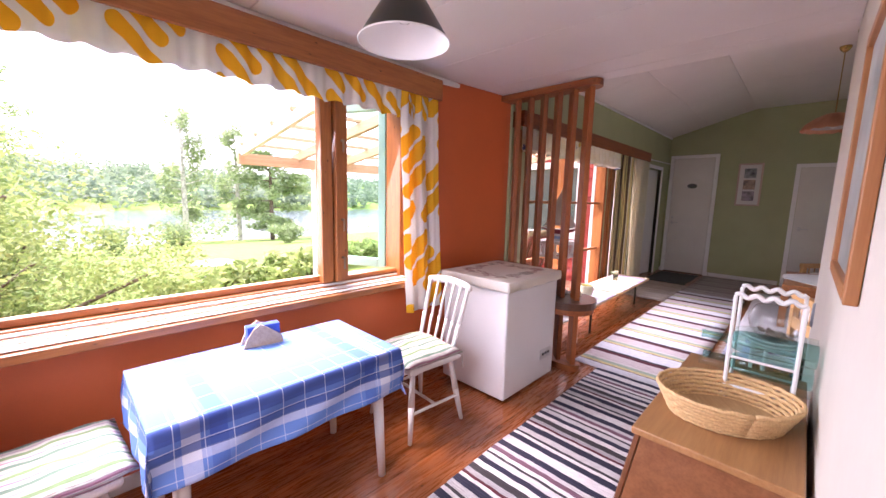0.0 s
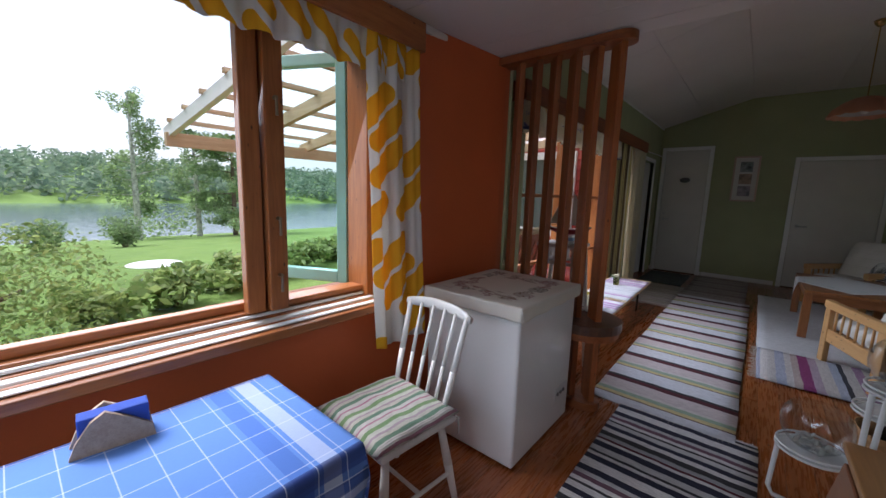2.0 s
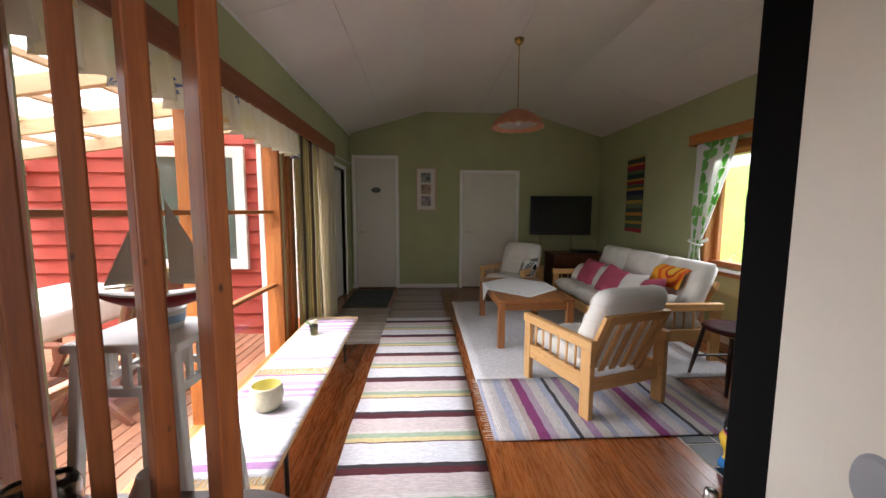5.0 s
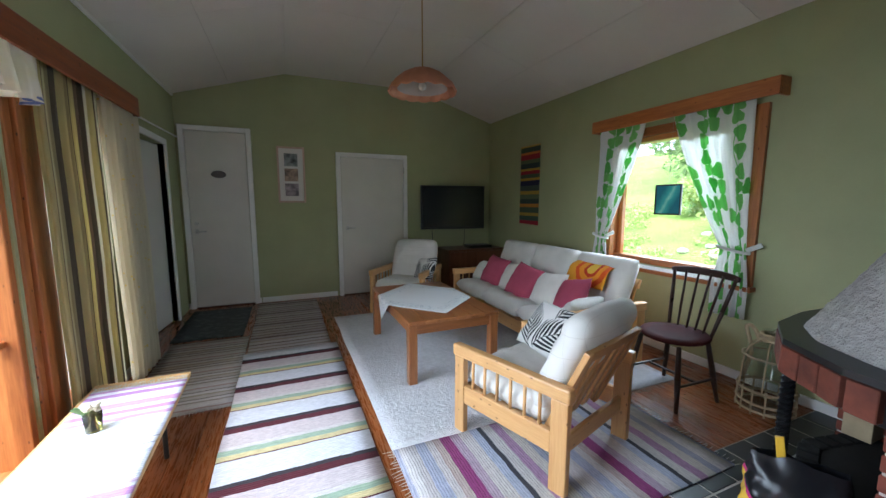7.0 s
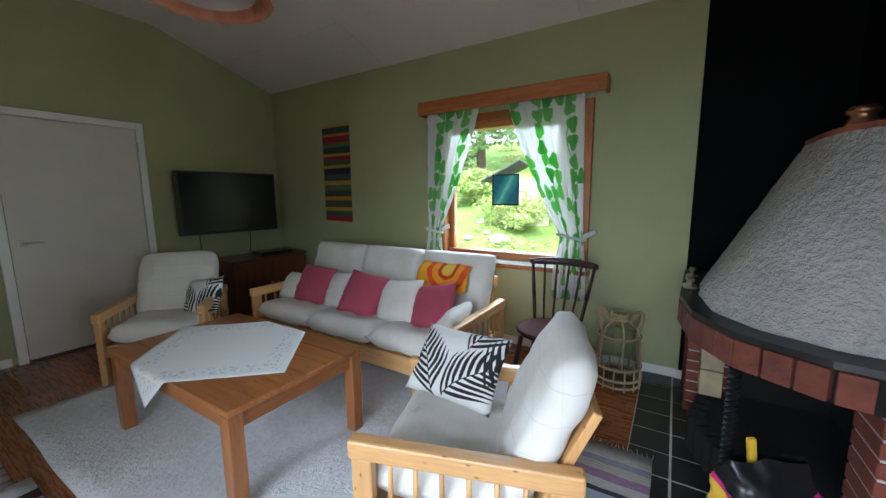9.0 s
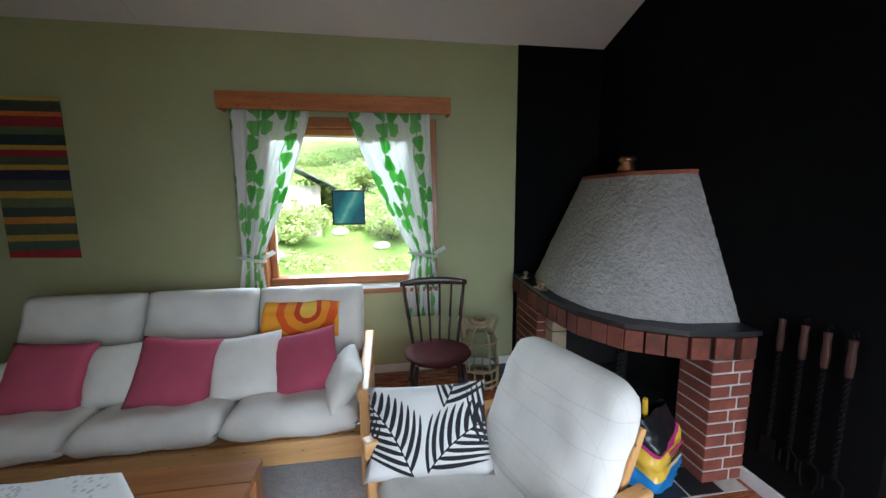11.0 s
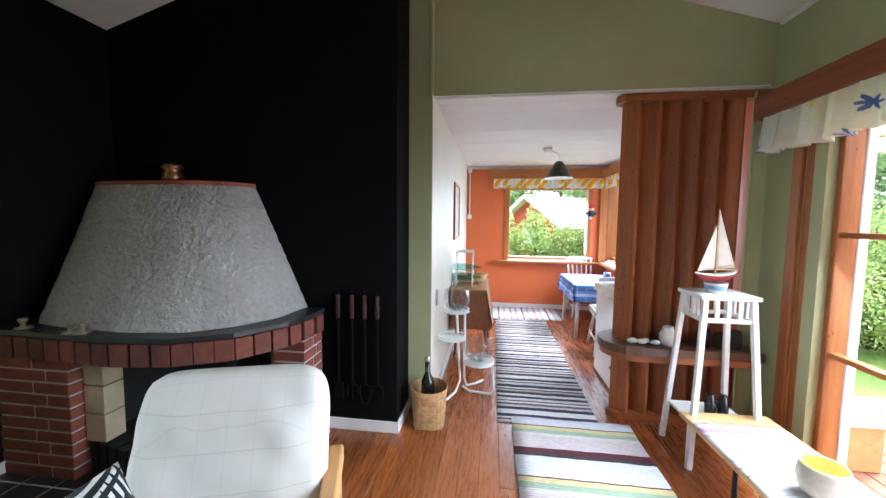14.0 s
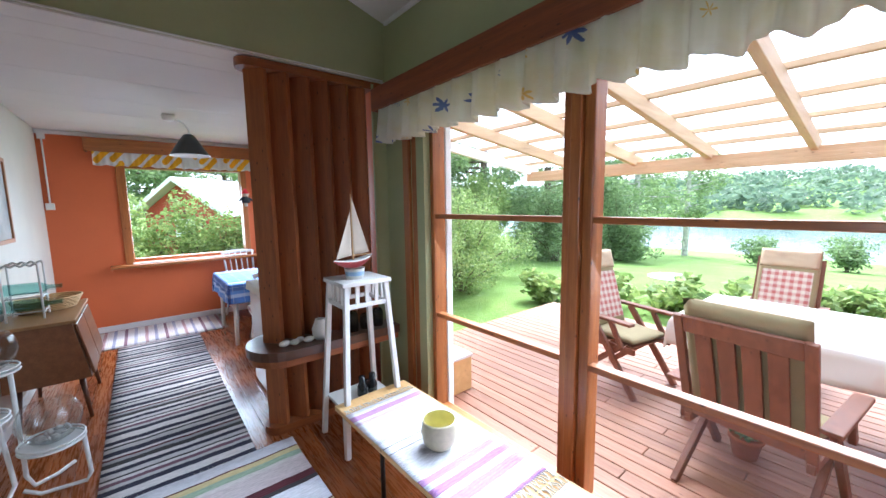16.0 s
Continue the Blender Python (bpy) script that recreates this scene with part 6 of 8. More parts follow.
stand = thing("wire_stand", "white tubular plant stand with three ring trays", "plant stand", pose(2.0, -0.22, 0))
tray_at = {"top": (0.045, -0.045, 0.655), "mid": (0.06, 0.15, 0.49), "low": (-0.15, 0.06, 0.275)}
for key, (x, y, z) in tray_at.items():
    r = 0.105 if key != "low" else 0.12
    bm = tube(bmesh.new(), [(x + r * math.cos(k * math.tau / 28), y + r * math.sin(k * math.tau / 28), z) for k in range(29)], 0.006, 6)
    tube(bm, [(x + r * math.cos(k * math.tau / 28), y + r * math.sin(k * math.tau / 28), z + 0.02) for k in range(29)], 0.005, 6)
    part("ring", bm, WHITE_METAL, stand, "", True)
    part("tray", lathe(bmesh.new(), [(0, z - 0.004), (r, z - 0.004), (r, z), (0, z)], 28, pose(x, y, 0)), WHITE_METAL, stand)
part("upright", tube(bmesh.new(), [(-0.03, -0.02, 0.655), (-0.03, -0.02, 0.1), (-0.05, -0.04, 0.03), (-0.12, -0.12, 0.012), (-0.18, -0.2, 0.012)], 0.010, 8), WHITE_METAL, stand, "", True)
part("upright", tube(bmesh.new(), [(0.03, 0.06, 0.66), (0.0, 0.03, 0.1), (0.03, 0.09, 0.03), (0.08, 0.18, 0.012), (0.11, 0.24, 0.012)], 0.010, 8), WHITE_METAL, stand, "", True)
part("upright", tube(bmesh.new(), [(-0.26, 0.05, 0.275), (-0.27, 0.05, 0.05), (-0.25, 0.05, 0.012), (-0.08, 0.03, 0.012), (-0.02, 0.02, 0.05)], 0.010, 8), WHITE_METAL, stand, "", True)
BOWL = thin_glass("clear_bowl_glass", (0.95, 0.96, 0.96))
PEBBLE = paint("shells_and_pebbles", (0.30, 0.25, 0.21), 0.6, 0.4, 40.0, 0.2, 60)
rng = random.Random(4)
for key, r in (("top", 0.112), ("low", 0.122)):
    x, y, z = tray_at[key]
    x, y, z = x + 2.0, y - 0.22, z + 0.004
    prof = [(r * math.sin(a), r - r * math.cos(a)) for a in [k * 2.25 / 12 for k in range(13)]]
    inner = [((r - 0.003) * math.sin(a), r - (r - 0.003) * math.cos(a)) for a in [k * 2.25 / 12 for k in range(12, -1, -1)]]
    o = link_mesh("glass_bowl", lathe(bmesh.new(), prof + inner, 28), BOWL, None, "", True)
    o.matrix_basis = pose(x, y, z)
    tagged(o, "round clear glass bowl standing on the wire stand", "glass bowl", "glass bowls")
    bm = bmesh.new()
    for k in range(26):
        a, q = rng.uniform(0, math.tau), rng.uniform(0, 0.065)
        s = rng.uniform(0.010, 0.019)
        bmesh.ops.create_icosphere(bm, subdivisions=1, radius=s, matrix=pose(q * math.cos(a), q * math.sin(a), 0.022 + 0.16 * q * q * 8 + rng.uniform(0, 0.022), rng.uniform(0, 180), rng.uniform(0, 180)) @ Matrix.Diagonal((1.4, 1, 0.55, 1)))
    o = link_mesh("shell_heap", bm, PEBBLE if key == "top" else paint("pale_shells", (0.55, 0.53, 0.5), 0.5, 0.2, 40.0), None, "", True)
    o.matrix_basis = pose(x, y, z)
    tagged(o, "heap of shells and pebbles in a glass bowl", "shells", "", "stuff")

# ---- living room: by the terrace window ----
PINE_TOP = wood("pale_pine_top", (0.52, 0.30, 0.11), (0.68, 0.44, 0.20), 0.4, 1, 1.0, True)
DARK_METAL = plain("dark_metal", (0.03, 0.028, 0.026), 0.4, 0.8)
bench = thing("low_bench", "long low pine bench table on thin metal legs", "bench", pose(0.395, 1.71, 0, 0, 0, 1.4))
part("top", boxed(-0.235, 0.235, -1.21, 1.21, 0.285, 0.312, 0.004), PINE_TOP, bench)
for x, y in ((-0.19, -1.15), (0.2, -1.16), (-0.19, -0.75), (0.19, -0.78), (-0.19, 0.8), (0.17, 0.82)):
    part("leg", rod(bmesh.new(), (x, y, 0), (x, y, 0.285), 0.012, None, 10), WHITE_METAL if y < -1 else DARK_METAL, bench)
LILAC, MAUVE, PALE = (0.47, 0.25, 0.46), (0.40, 0.20, 0.42), (0.66, 0.65, 0.67)
WOVEN = [(-0.65, PALE), (-0.43, LILAC), (-0.385, PALE), (-0.365, (0.56, 0.42, 0.55)), (-0.34, PALE), (-0.17, (0.50, 0.50, 0.55)), (-0.14, PALE), (-0.10, (0.12, 0.11, 0.13)), (-0.096, PALE), (-0.05, (0.16, 0.15, 0.17)), (-0.045, (0.58, 0.56, 0.60)),
         (0.06, PALE), (0.17, LILAC), (0.205, (0.55, 0.56, 0.62)), (0.235, MAUVE), (0.275, (0.56, 0.57, 0.62)), (0.31, LILAC), (0.37, PALE), (0.45, MAUVE), (0.49, PALE), (0.52, LILAC), (0.545, PALE)]
RUNNER = stripes("pink_striped_runner", 1, 1.3, sorted([(0.0, (0.58, 0.56, 0.60))] + [((p % 1.3) / 1.3, colour) for p, colour in WOVEN]))
FRINGE = cloth("cream_fringe", (0.66, 0.61, 0.50))
for y0, y1 in ((-1.06, -0.12), (-0.02, 1.12)):
    t = thing("table_runner", "white table runner with pink and lilac stripes", "table runner", pose(0.405 - 0.024 * (y0 + y1) / 2, 1.70 + (y0 + y1) / 2, 0.312, 0, 0, 1.4), "runners on the bench")
    w, d = 0.45, y1 - y0
    part("weave", sheet(bmesh.new(), lambda u, v: Vector(((u - 0.5) * w + 0.006 * noise.noise(Vector((v * 4, y0, 0))), (v - 0.5) * d, 0.004 + 0.0015 * noise.noise(Vector((u * 5, v * 9, y0))))), 12, 26, 0.003), RUNNER, t, "", True)
    rng = random.Random(int(y1 * 10) + 20)
    for s in (-1, 1):
        bm = bmesh.new()
        for k in range(34):
            x = -0.22 + k * 0.0133
            tube(bm, [(x, s * d / 2, 0.006), (x + rng.uniform(-0.01, 0.01), s * (d / 2 + 0.02), 0.007), (x + rng.uniform(-0.015, 0.015), s * (d / 2 + 0.045), 0.004)], 0.0028, 4)
        part("fringe", bm, FRINGE, t)
YELLOW_IN = paint("yellow_glaze", (0.72, 0.66, 0.28), 0.25, 0.05, 8.0)
bowl = thing("ceramic_bowl", "cream ceramic bowl with a yellow inside", "bowl", pose(0.43, 1.165, 0.318))
part("outside", lathe(bmesh.new(), [(0, 0), (0.05, 0), (0.075, 0.03), (0.085, 0.075), (0.078, 0.125), (0.074, 0.135), (0.071, 0.132)], 32), paint("cream_stoneware", (0.60, 0.55, 0.38), 0.4, 0.15, 12.0, 0.05), bowl, "", True)
part("inside", lathe(bmesh.new(), [(0.071, 0.132), (0.075, 0.12), (0.08, 0.075), (0.07, 0.03), (0, 0.012)], 32), YELLOW_IN, bowl, "", True)
vase = thing("flower_glass", "small yellow glass with a pale flower", "vase", pose(0.33, 2.36, 0.318))
part("glass", lathe(bmesh.new(), [(0, 0), (0.032, 0), (0.036, 0.085), (0.033, 0.085), (0.029, 0.01), (0, 0.01)], 20), clear_glass("yellow_glass", (0.75, 0.70, 0.25), 0.05), vase, "", True)
bm = bmesh.new()
for k in range(9):
    a = k * 2.4
    bmesh.ops.create_icosphere(bm, subdivisions=1, radius=0.016, matrix=pose(0.022 * math.cos(a), 0.022 * math.sin(a), 0.10 + 0.012 * (k % 3)) @ Matrix.Diagonal((1, 1, 0.6, 1)))
part("blossom", bm, cloth("pale_petals", (0.68, 0.60, 0.45)), vase, "pale pink and white blossom", True)
part("leaf", bar(bmesh.new(), (-0.02, 0.0, 0.085), (-0.075, 0.02, 0.11), 0.03, 0.003), LEAF_DEEP, vase)

ps = thing("plant_stand", "tall white painted wooden flower stand", "plant stand", pose(0.435, 0.395, 0))
part("top", boxed(-0.155, 0.155, -0.14, 0.14, 0.975, 1.0, 0.005), WHITE_WOOD, ps)
corners = ((-1, -1), (1, -1), (1, 1), (-1, 1))
for sx, sy in corners:
    bm = bmesh.new()
    bar(bm, (sx * 0.185, sy * 0.17, 0.0), (sx * 0.125, sy * 0.115, 0.976), 0.03, 0.03, 0.003, (0, 1, 0))
    part("leg", bm, WHITE_WOOD, ps)
for sx, sy in ((1, 0), (-1, 0)):
    part("rail", boxed(sx * 0.13 - 0.01, sx * 0.13 + 0.01, -0.11, 0.11, 0.845, 0.87, 0.002), WHITE_WOOD, ps)
    for k in (-0.055, 0, 0.055):
        part("slat", boxed(sx * 0.13 - 0.006, sx * 0.13 + 0.006, k - 0.01, k + 0.01, 0.87, 0.976), WHITE_WOOD, ps)
for sy in (-1, 1):
    part("rail", boxed(-0.12, 0.12, sy * 0.118 - 0.01, sy * 0.118 + 0.01, 0.845, 0.87, 0.002), WHITE_WOOD, ps)
    for k in (-0.06, 0, 0.06):
        part("slat", boxed(k - 0.01, k + 0.01, sy * 0.118 - 0.006, sy * 0.118 + 0.006, 0.87, 0.976), WHITE_WOOD, ps)
part("lower_shelf", boxed(-0.165, 0.165, -0.15, 0.15, 0.24, 0.258, 0.003), WHITE_WOOD, ps)
BLACK_METAL = plain("black_gloss", (0.015, 0.015, 0.016), 0.25)
bino = thing("binoculars", "pair of black binoculars standing on the stand's shelf", "binoculars", pose(0.40, 0.40, 0.258))
for x in (-0.035, 0.035):
    part("barrel", lathe(bmesh.new(), [(0, 0), (0.03, 0), (0.03, 0.06), (0.02, 0.075), (0.02, 0.12), (0.0, 0.12)], 16, pose(x, 0, 0)), BLACK_METAL, bino, "", True)
part("bridge", boxed(-0.03, 0.03, -0.01, 0.01, 0.04, 0.09, 0.004), BLACK_METAL, bino)
boat = thing("model_yacht", "model sailing yacht with cream sails and a red hull", "model boat", pose(0.455, 0.41, 1.062, 0, 0, 24))


def hull(u, v):
    a = (u - 0.5) * 2
    half = 0.036 * (1 - abs(a) ** 2.4) + 0.001
    ang = (v - 0.5) * math.pi
    return Vector((a * 0.165, half * math.sin(ang), 0.045 - 0.047 * math.cos(ang) * (1 - 0.75 * a * a) + 0.02 * a * a))


part("hull", sheet(bmesh.new(), hull, 24, 12), paint("red_hull_paint", (0.25, 0.02, 0.025), 0.35, 0.05, 9), boat, "dark red hull", True)
part("deck", sheet(bmesh.new(), lambda u, v: Vector(((u - 0.5) * 0.335, (v - 0.5) * 0.075 * (1 - abs(2 * u - 1) ** 2.4) + 0.0, 0.047 + 0.02 * (2 * u - 1) ** 2)), 20, 4, 0.006), WHITE_WOOD, boat, "white deck")
part("mast", rod(bmesh.new(), (0.01, 0, 0.045), (0.01, 0, 0.43), 0.0045, 0.003), PINE_TOP, boat)
part("boom", rod(bmesh.new(), (0.01, 0, 0.075), (-0.14, 0.01, 0.07), 0.003), PINE_TOP, boat)
SAIL = cloth("cream_sailcloth", (0.60, 0.53, 0.44), 0.9, 0.15, 200, 0.2)
part("mainsail", sheet(bmesh.new(), lambda u, v: Vector((0.005 - 0.145 * u * (1 - v), 0.012 * math.sin(u * 3) * (1 - v), 0.08 + 0.34 * v)), 8, 12, 0.001), SAIL, boat, "", True)
part("jib", sheet(bmesh.new(), lambda u, v: Vector((0.02 + (0.13 * u) * (1 - v), -0.01 * math.sin(u * 3) * (1 - v), 0.075 + 0.27 * v - 0.01 * u)), 8, 12, 0.001), SAIL, boat, "", True)
cup = thing("small_tub", "small white and blue tub under the model yacht", "tub", pose(0.455, 0.41, 1.0))
part("tub", lathe(bmesh.new(), [(0, 0), (0.05, 0), (0.058, 0.055), (0.062, 0.062), (0.054, 0.058), (0.047, 0.006), (0, 0.006)], 24), CERAMIC, cup, "", True)
part("band", lathe(bmesh.new(), [(0.0538, 0.02), (0.0575, 0.045)], 24), plain("blue_band", (0.25, 0.38, 0.55), 0.4), cup)

# ---- seating ----
PINE_A = wood("honey_pine_x", (0.50, 0.25, 0.085), (0.68, 0.40, 0.16), 0.42, 0, 1.0, True, "Object", 0.15)
PINE_B = wood("honey_pine_y", (0.50, 0.25, 0.085), (0.68, 0.40, 0.16), 0.42, 1, 1.0, True, "Object", 0.15)
PINE_C = wood("honey_pine_z", (0.50, 0.25, 0.085), (0.68, 0.40, 0.16), 0.42, 2, 1.0, True, "Object", 0.15)


def checked(name, colour):
    """Off-white upholstery with a faint woven check."""
    n = Nodes(name, 0.9)
    p = n.place("Object")
    s = n.split(p)
    soft = n.noise(p, 6.0, 4)
    base = n.ramp(soft, [(0.3, tuple(c * 0.93 for c in colour)), (0.7, colour)])
    for axis, gap, share in ((0, 0.085, 0.14), (1, 0.085, 0.14), (2, 0.11, 0.26)):
        line = n.ramp(n.math("FRACT", n.math("DIVIDE", s[axis], gap)), [(0, (1, 1, 1)), (0.03, (0, 0, 0))], "CONSTANT")
        base = n.mix(n.math("MULTIPLY", line, share), base, (0.34, 0.29, 0.22))
    n.bump(n.math("ADD", n.noise(p, 500, 2), n.math("MULTIPLY", soft, 3.0)), 0.25, 0.004)
    return n.done(base)


OFFWHITE_CLOTH = checked("offwhite_upholstery", (0.71, 0.685, 0.635))
PLAIN_WHITE = cloth("offwhite_cotton", (0.67, 0.645, 0.59), 0.9, 0.1, 350)
PINK = cloth("dusty_pink_cotton", (0.37, 0.06, 0.105), 0.9, 0.14, 350)


def palm(n, white):
    """Black palm fronds: narrow leaflets on both sides of bent stems."""
    s = n.split(n.place("Object"))
    shown = None
    # foot of the stem, its direction in degrees, its length and bend
    for x, y, turn, length, bend in ((-0.06, -0.16, 112, 0.33, 0.7), (0.00, -0.15, 48, 0.36, -0.8), (-0.27, -0.17, 100, 0.26, 0.3), (0.21, -0.07, 66, 0.26, -0.5), (0.07, 0.07, 60, 0.13, 0.5)):
        c, d = math.cos(radians(turn)), math.sin(radians(turn))
        px, py = n.math("SUBTRACT", s[0], x), n.math("SUBTRACT", s[1], y)
        along = n.math("ADD", n.math("MULTIPLY", px, c), n.math("MULTIPLY", py, d))
        side = n.math("SUBTRACT", n.math("MULTIPLY", py, c), n.math("MULTIPLY", px, d))
        side = n.math("SUBTRACT", side, n.math("MULTIPLY", n.math("MULTIPLY", along, along), bend))
        off = n.math("ABSOLUTE", side)
        foot = n.math("SUBTRACT", n.math("MULTIPLY_ADD", off, -0.75, along), n.math("MULTIPLY", n.math("MULTIPLY", off, off), 3.5))
        share = n.math("DIVIDE", foot, length)
        reach = n.math("MULTIPLY_ADD", n.math("SQRT", n.math("MAXIMUM", n.math("SUBTRACT", 1.0, share), 0.0)), 0.115, 0.02)
        out = n.math("MINIMUM", n.math("DIVIDE", off, reach), 1.0)
        phase = n.math("ADD", n.math("DIVIDE", foot, 0.039), n.math("MULTIPLY", n.math("GREATER_THAN", side, 0.0), 0.5))
        mid = n.math("ABSOLUTE", n.math("SUBTRACT", n.math("FRACT", phase), 0.5))
        wide = n.math("MULTIPLY", n.math("POWER", n.math("MULTIPLY", n.math("MULTIPLY_ADD", out, 0.92, 0.08), n.math("SUBTRACT", 1.0, out)), 0.55), 0.66)
        inside = n.math("MULTIPLY", n.math("GREATER_THAN", share, -0.02), n.math("LESS_THAN", share, 1.0))
        blade = n.math("MULTIPLY", n.math("LESS_THAN", mid, wide), inside)
        stem = n.math("MULTIPLY", n.math("LESS_THAN", off, 0.0025), inside)
        frond = n.math("MAXIMUM", blade, stem)
        shown = frond if shown is None else n.math("MAXIMUM", frond, shown)
    return n.mix(shown, white, (0.014, 0.014, 0.016))


n = Nodes("black_palm_print", 0.9)
weave = n.noise(n.place("Object"), 420, 2)
n.bump(weave, 0.2, 0.002)
PALM = n.done(palm(n, (0.70, 0.69, 0.66)))


def pillow(name, label, m, w, h, t, material, seed, group=""):
    o = link_mesh(name, cushion(w, h, t, 0.75, 0.06, 0.008, seed, 16), material, None, "", True)
    o.matrix_basis = m
    return tagged(o, label, "pillow", group)


def armchair(name, label, m):
    """A pine armchair; its front is +y."""
    t = thing(name, label, "armchair", m, "armchairs")
    for sx in (-1, 1):
        x0, x1 = (0.305, 0.345) if sx > 0 else (-0.345, -0.305)
        part("front_leg", boxed(x0, x1, 0.27, 0.345, 0, 0.475, 0.006), PINE_C, t)
        part("back_leg", boxed(x0, x1, -0.40, -0.31, 0, 0.475, 0.006), PINE_C, t)
        part("armrest", boxed(x0 - 0.008, x1 + 0.008, -0.41, 0.355, 0.475, 0.545, 0.010), PINE_B, t)
        part("side_rail", boxed(x0 + 0.004, x1 - 0.004, -0.31, 0.27, 0.195, 0.305, 0.006), PINE_B, t)
        for k in range(6):
            y = -0.24 + k * 0.09
            part("baluster", rod(bmesh.new(), (sx * 0.325, y, 0.305), (sx * 0.325, y, 0.476), 0.009, None, 10), PINE_C, t, "", True)
    part("front_rail", boxed(-0.305, 0.305, 0.285, 0.31, 0.2, 0.29, 0.006), PINE_A, t)
    part("back_rail", boxed(-0.305, 0.305, -0.36, -0.335, 0.18, 0.27, 0.006), PINE_A, t)
    tilt = pose(0, -0.20, 0.27, 24)
    for sx in (-1, 1):
        part("back_post", moved(boxed(sx * 0.26 - 0.022, sx * 0.26 + 0.022, -0.06, -0.03, -0.05, 0.50, 0.005), tilt), PINE_C, t)
    for k in range(5):
        x = -0.2 + 0.1 * k
        part("back_slat", moved(boxed(x - 0.025, x + 0.025, -0.05, -0.035, 0.0, 0.45, 0.003), tilt), PINE_C, t)
    part("top_slat", moved(boxed(-0.28, 0.28, -0.055, -0.03, 0.43, 0.5, 0.004), tilt), PINE_A, t)
    for k in range(5):
        part("seat_slat", boxed(-0.3, 0.3, -0.2 + 0.1 * k, -0.15 + 0.1 * k, 0.262, 0.278), PINE_A, t)
    part("seat_cushion", moved(cushion(0.60, 0.60, 0.16, 0.30, 0.0, 0.012, 1, 26, 0.05), pose(0, 0.03, 0.345, 3)), OFFWHITE_CLOTH, t, "off-white seat cushion", True)
    part("back_cushion", moved(cushion(0.62, 0.60, 0.17, 0.34, 0.0, 0.012, 2, 26, 0.11), tilt @ pose(0, 0.05, 0.335, 90)), OFFWHITE_CLOTH, t, "off-white back cushion", True)
    back = t.children[-1]
    for sx in (-1, 1):
        part("corner_tuck", moved(tube(bmesh.new(), [(sx * 0.225, 0.075, 0.575), (sx * 0.245, 0.095, 0.59), (sx * 0.262, 0.085, 0.582), (sx * 0.25, 0.07, 0.57)], 0.011, 7), tilt), OFFWHITE_CLOTH, back, "bunched cloth at the cushion's corner", True)
    return t


armchair("armchair", "pine armchair with off-white cushions on the coloured rug", pose(2.52, 1.95, 0, 0, 0, 18))
armchair("armchair", "pine armchair with off-white cushions near the white door", pose(2.60, 4.78, 0, 0, 0, 140))


def facing(x, y, z, toward, spin=0.0):
    """A pillow's pose: its face looks the given way, its top stays up."""
    return Matrix.Translation((x, y, z)) @ Vector(toward).to_track_quat("Z", "Y").to_matrix().to_4x4() @ pose(0, 0, 0, 0, 0, spin)


pillow("throw_pillow", "white pillow with black palm leaves on the armchair", facing(2.74, 2.13, 0.555, (-0.66, 0.12, 0.55), 4), 0.50, 0.35, 0.13, PALM, 3, "palm leaf pillows")
pillow("throw_pillow", "white pillow with black palm leaves by the armrest", facing(2.80, 4.62, 0.53, (-0.80, -0.25, 0.45), 10), 0.34, 0.32, 0.12, PALM, 5, "palm leaf pillows")

so = thing("sofa", "three-seat pine sofa with off-white cushions", "sofa", pose(3.53, 3.43, 0, 0, 0, 90))
# its front is +y before the turn
for sx in (-1, 1):
    x0, x1 = (1.0, 1.045) if sx > 0 else (-1.045, -1.0)
    part("front_leg", boxed(x0, x1, 0.33, 0.405, 0, 0.475, 0.006), PINE_C, so)
    part("back_leg", boxed(x0, x1, -0.42, -0.33, 0, 0.475, 0.006), PINE_C, so)
    part("armrest", boxed(x0 - 0.008, x1 + 0.008, -0.43, 0.415, 0.475, 0.545, 0.010), PINE_B, so)
    part("side_rail", boxed(x0 + 0.004, x1 - 0.004, -0.33, 0.33, 0.195, 0.305, 0.006), PINE_B, so)
    for k in range(7):
        part("baluster", rod(bmesh.new(), (sx * 1.022, -0.26 + k * 0.09, 0.305), (sx * 1.022, -0.26 + k * 0.09, 0.476), 0.009, None, 10), PINE_C, so, "", True)
part("front_rail", boxed(-1.0, 1.0, 0.35, 0.38, 0.16, 0.28, 0.006), PINE_A, so)
part("back_rail", boxed(-1.0, 1.0, -0.40, -0.37, 0.18, 0.27, 0.006), PINE_A, so)
tilt = pose(0, -0.20, 0.27, 20)
part("top_slat", moved(boxed(-0.99, 0.99, -0.06, -0.03, 0.42, 0.5, 0.004), tilt), PINE_A, so)
for k in range(11):
    x = -0.95 + 0.19 * k
    part("back_slat", moved(boxed(x - 0.025, x + 0.025, -0.05, -0.035, 0.0, 0.45, 0.003), tilt), PINE_C, so)
for k in range(6):
    part("seat_slat", boxed(-1.0, 1.0, -0.22 + 0.1 * k, -0.17 + 0.1 * k, 0.262, 0.278), PINE_A, so)
for k in (-1, 0, 1):
    part("seat_cushion", moved(cushion(0.664, 0.66, 0.16, 0.21, 0.0, 0.012, k + 4, 24, 0.0), pose(k * 0.662, 0.06, 0.345, 2)), PLAIN_WHITE, so, "off-white seat cushion", True)
    part("back_cushion", moved(cushion(0.664, 0.60, 0.15, 0.23, 0.0, 0.012, k + 8, 24, 0.02), tilt @ pose(k * 0.662, 0.045, 0.35, 90)), PLAIN_WHITE, so, "off-white back cushion", True)
sm = pose(3.53, 3.43, 0, 0, 0, 90)
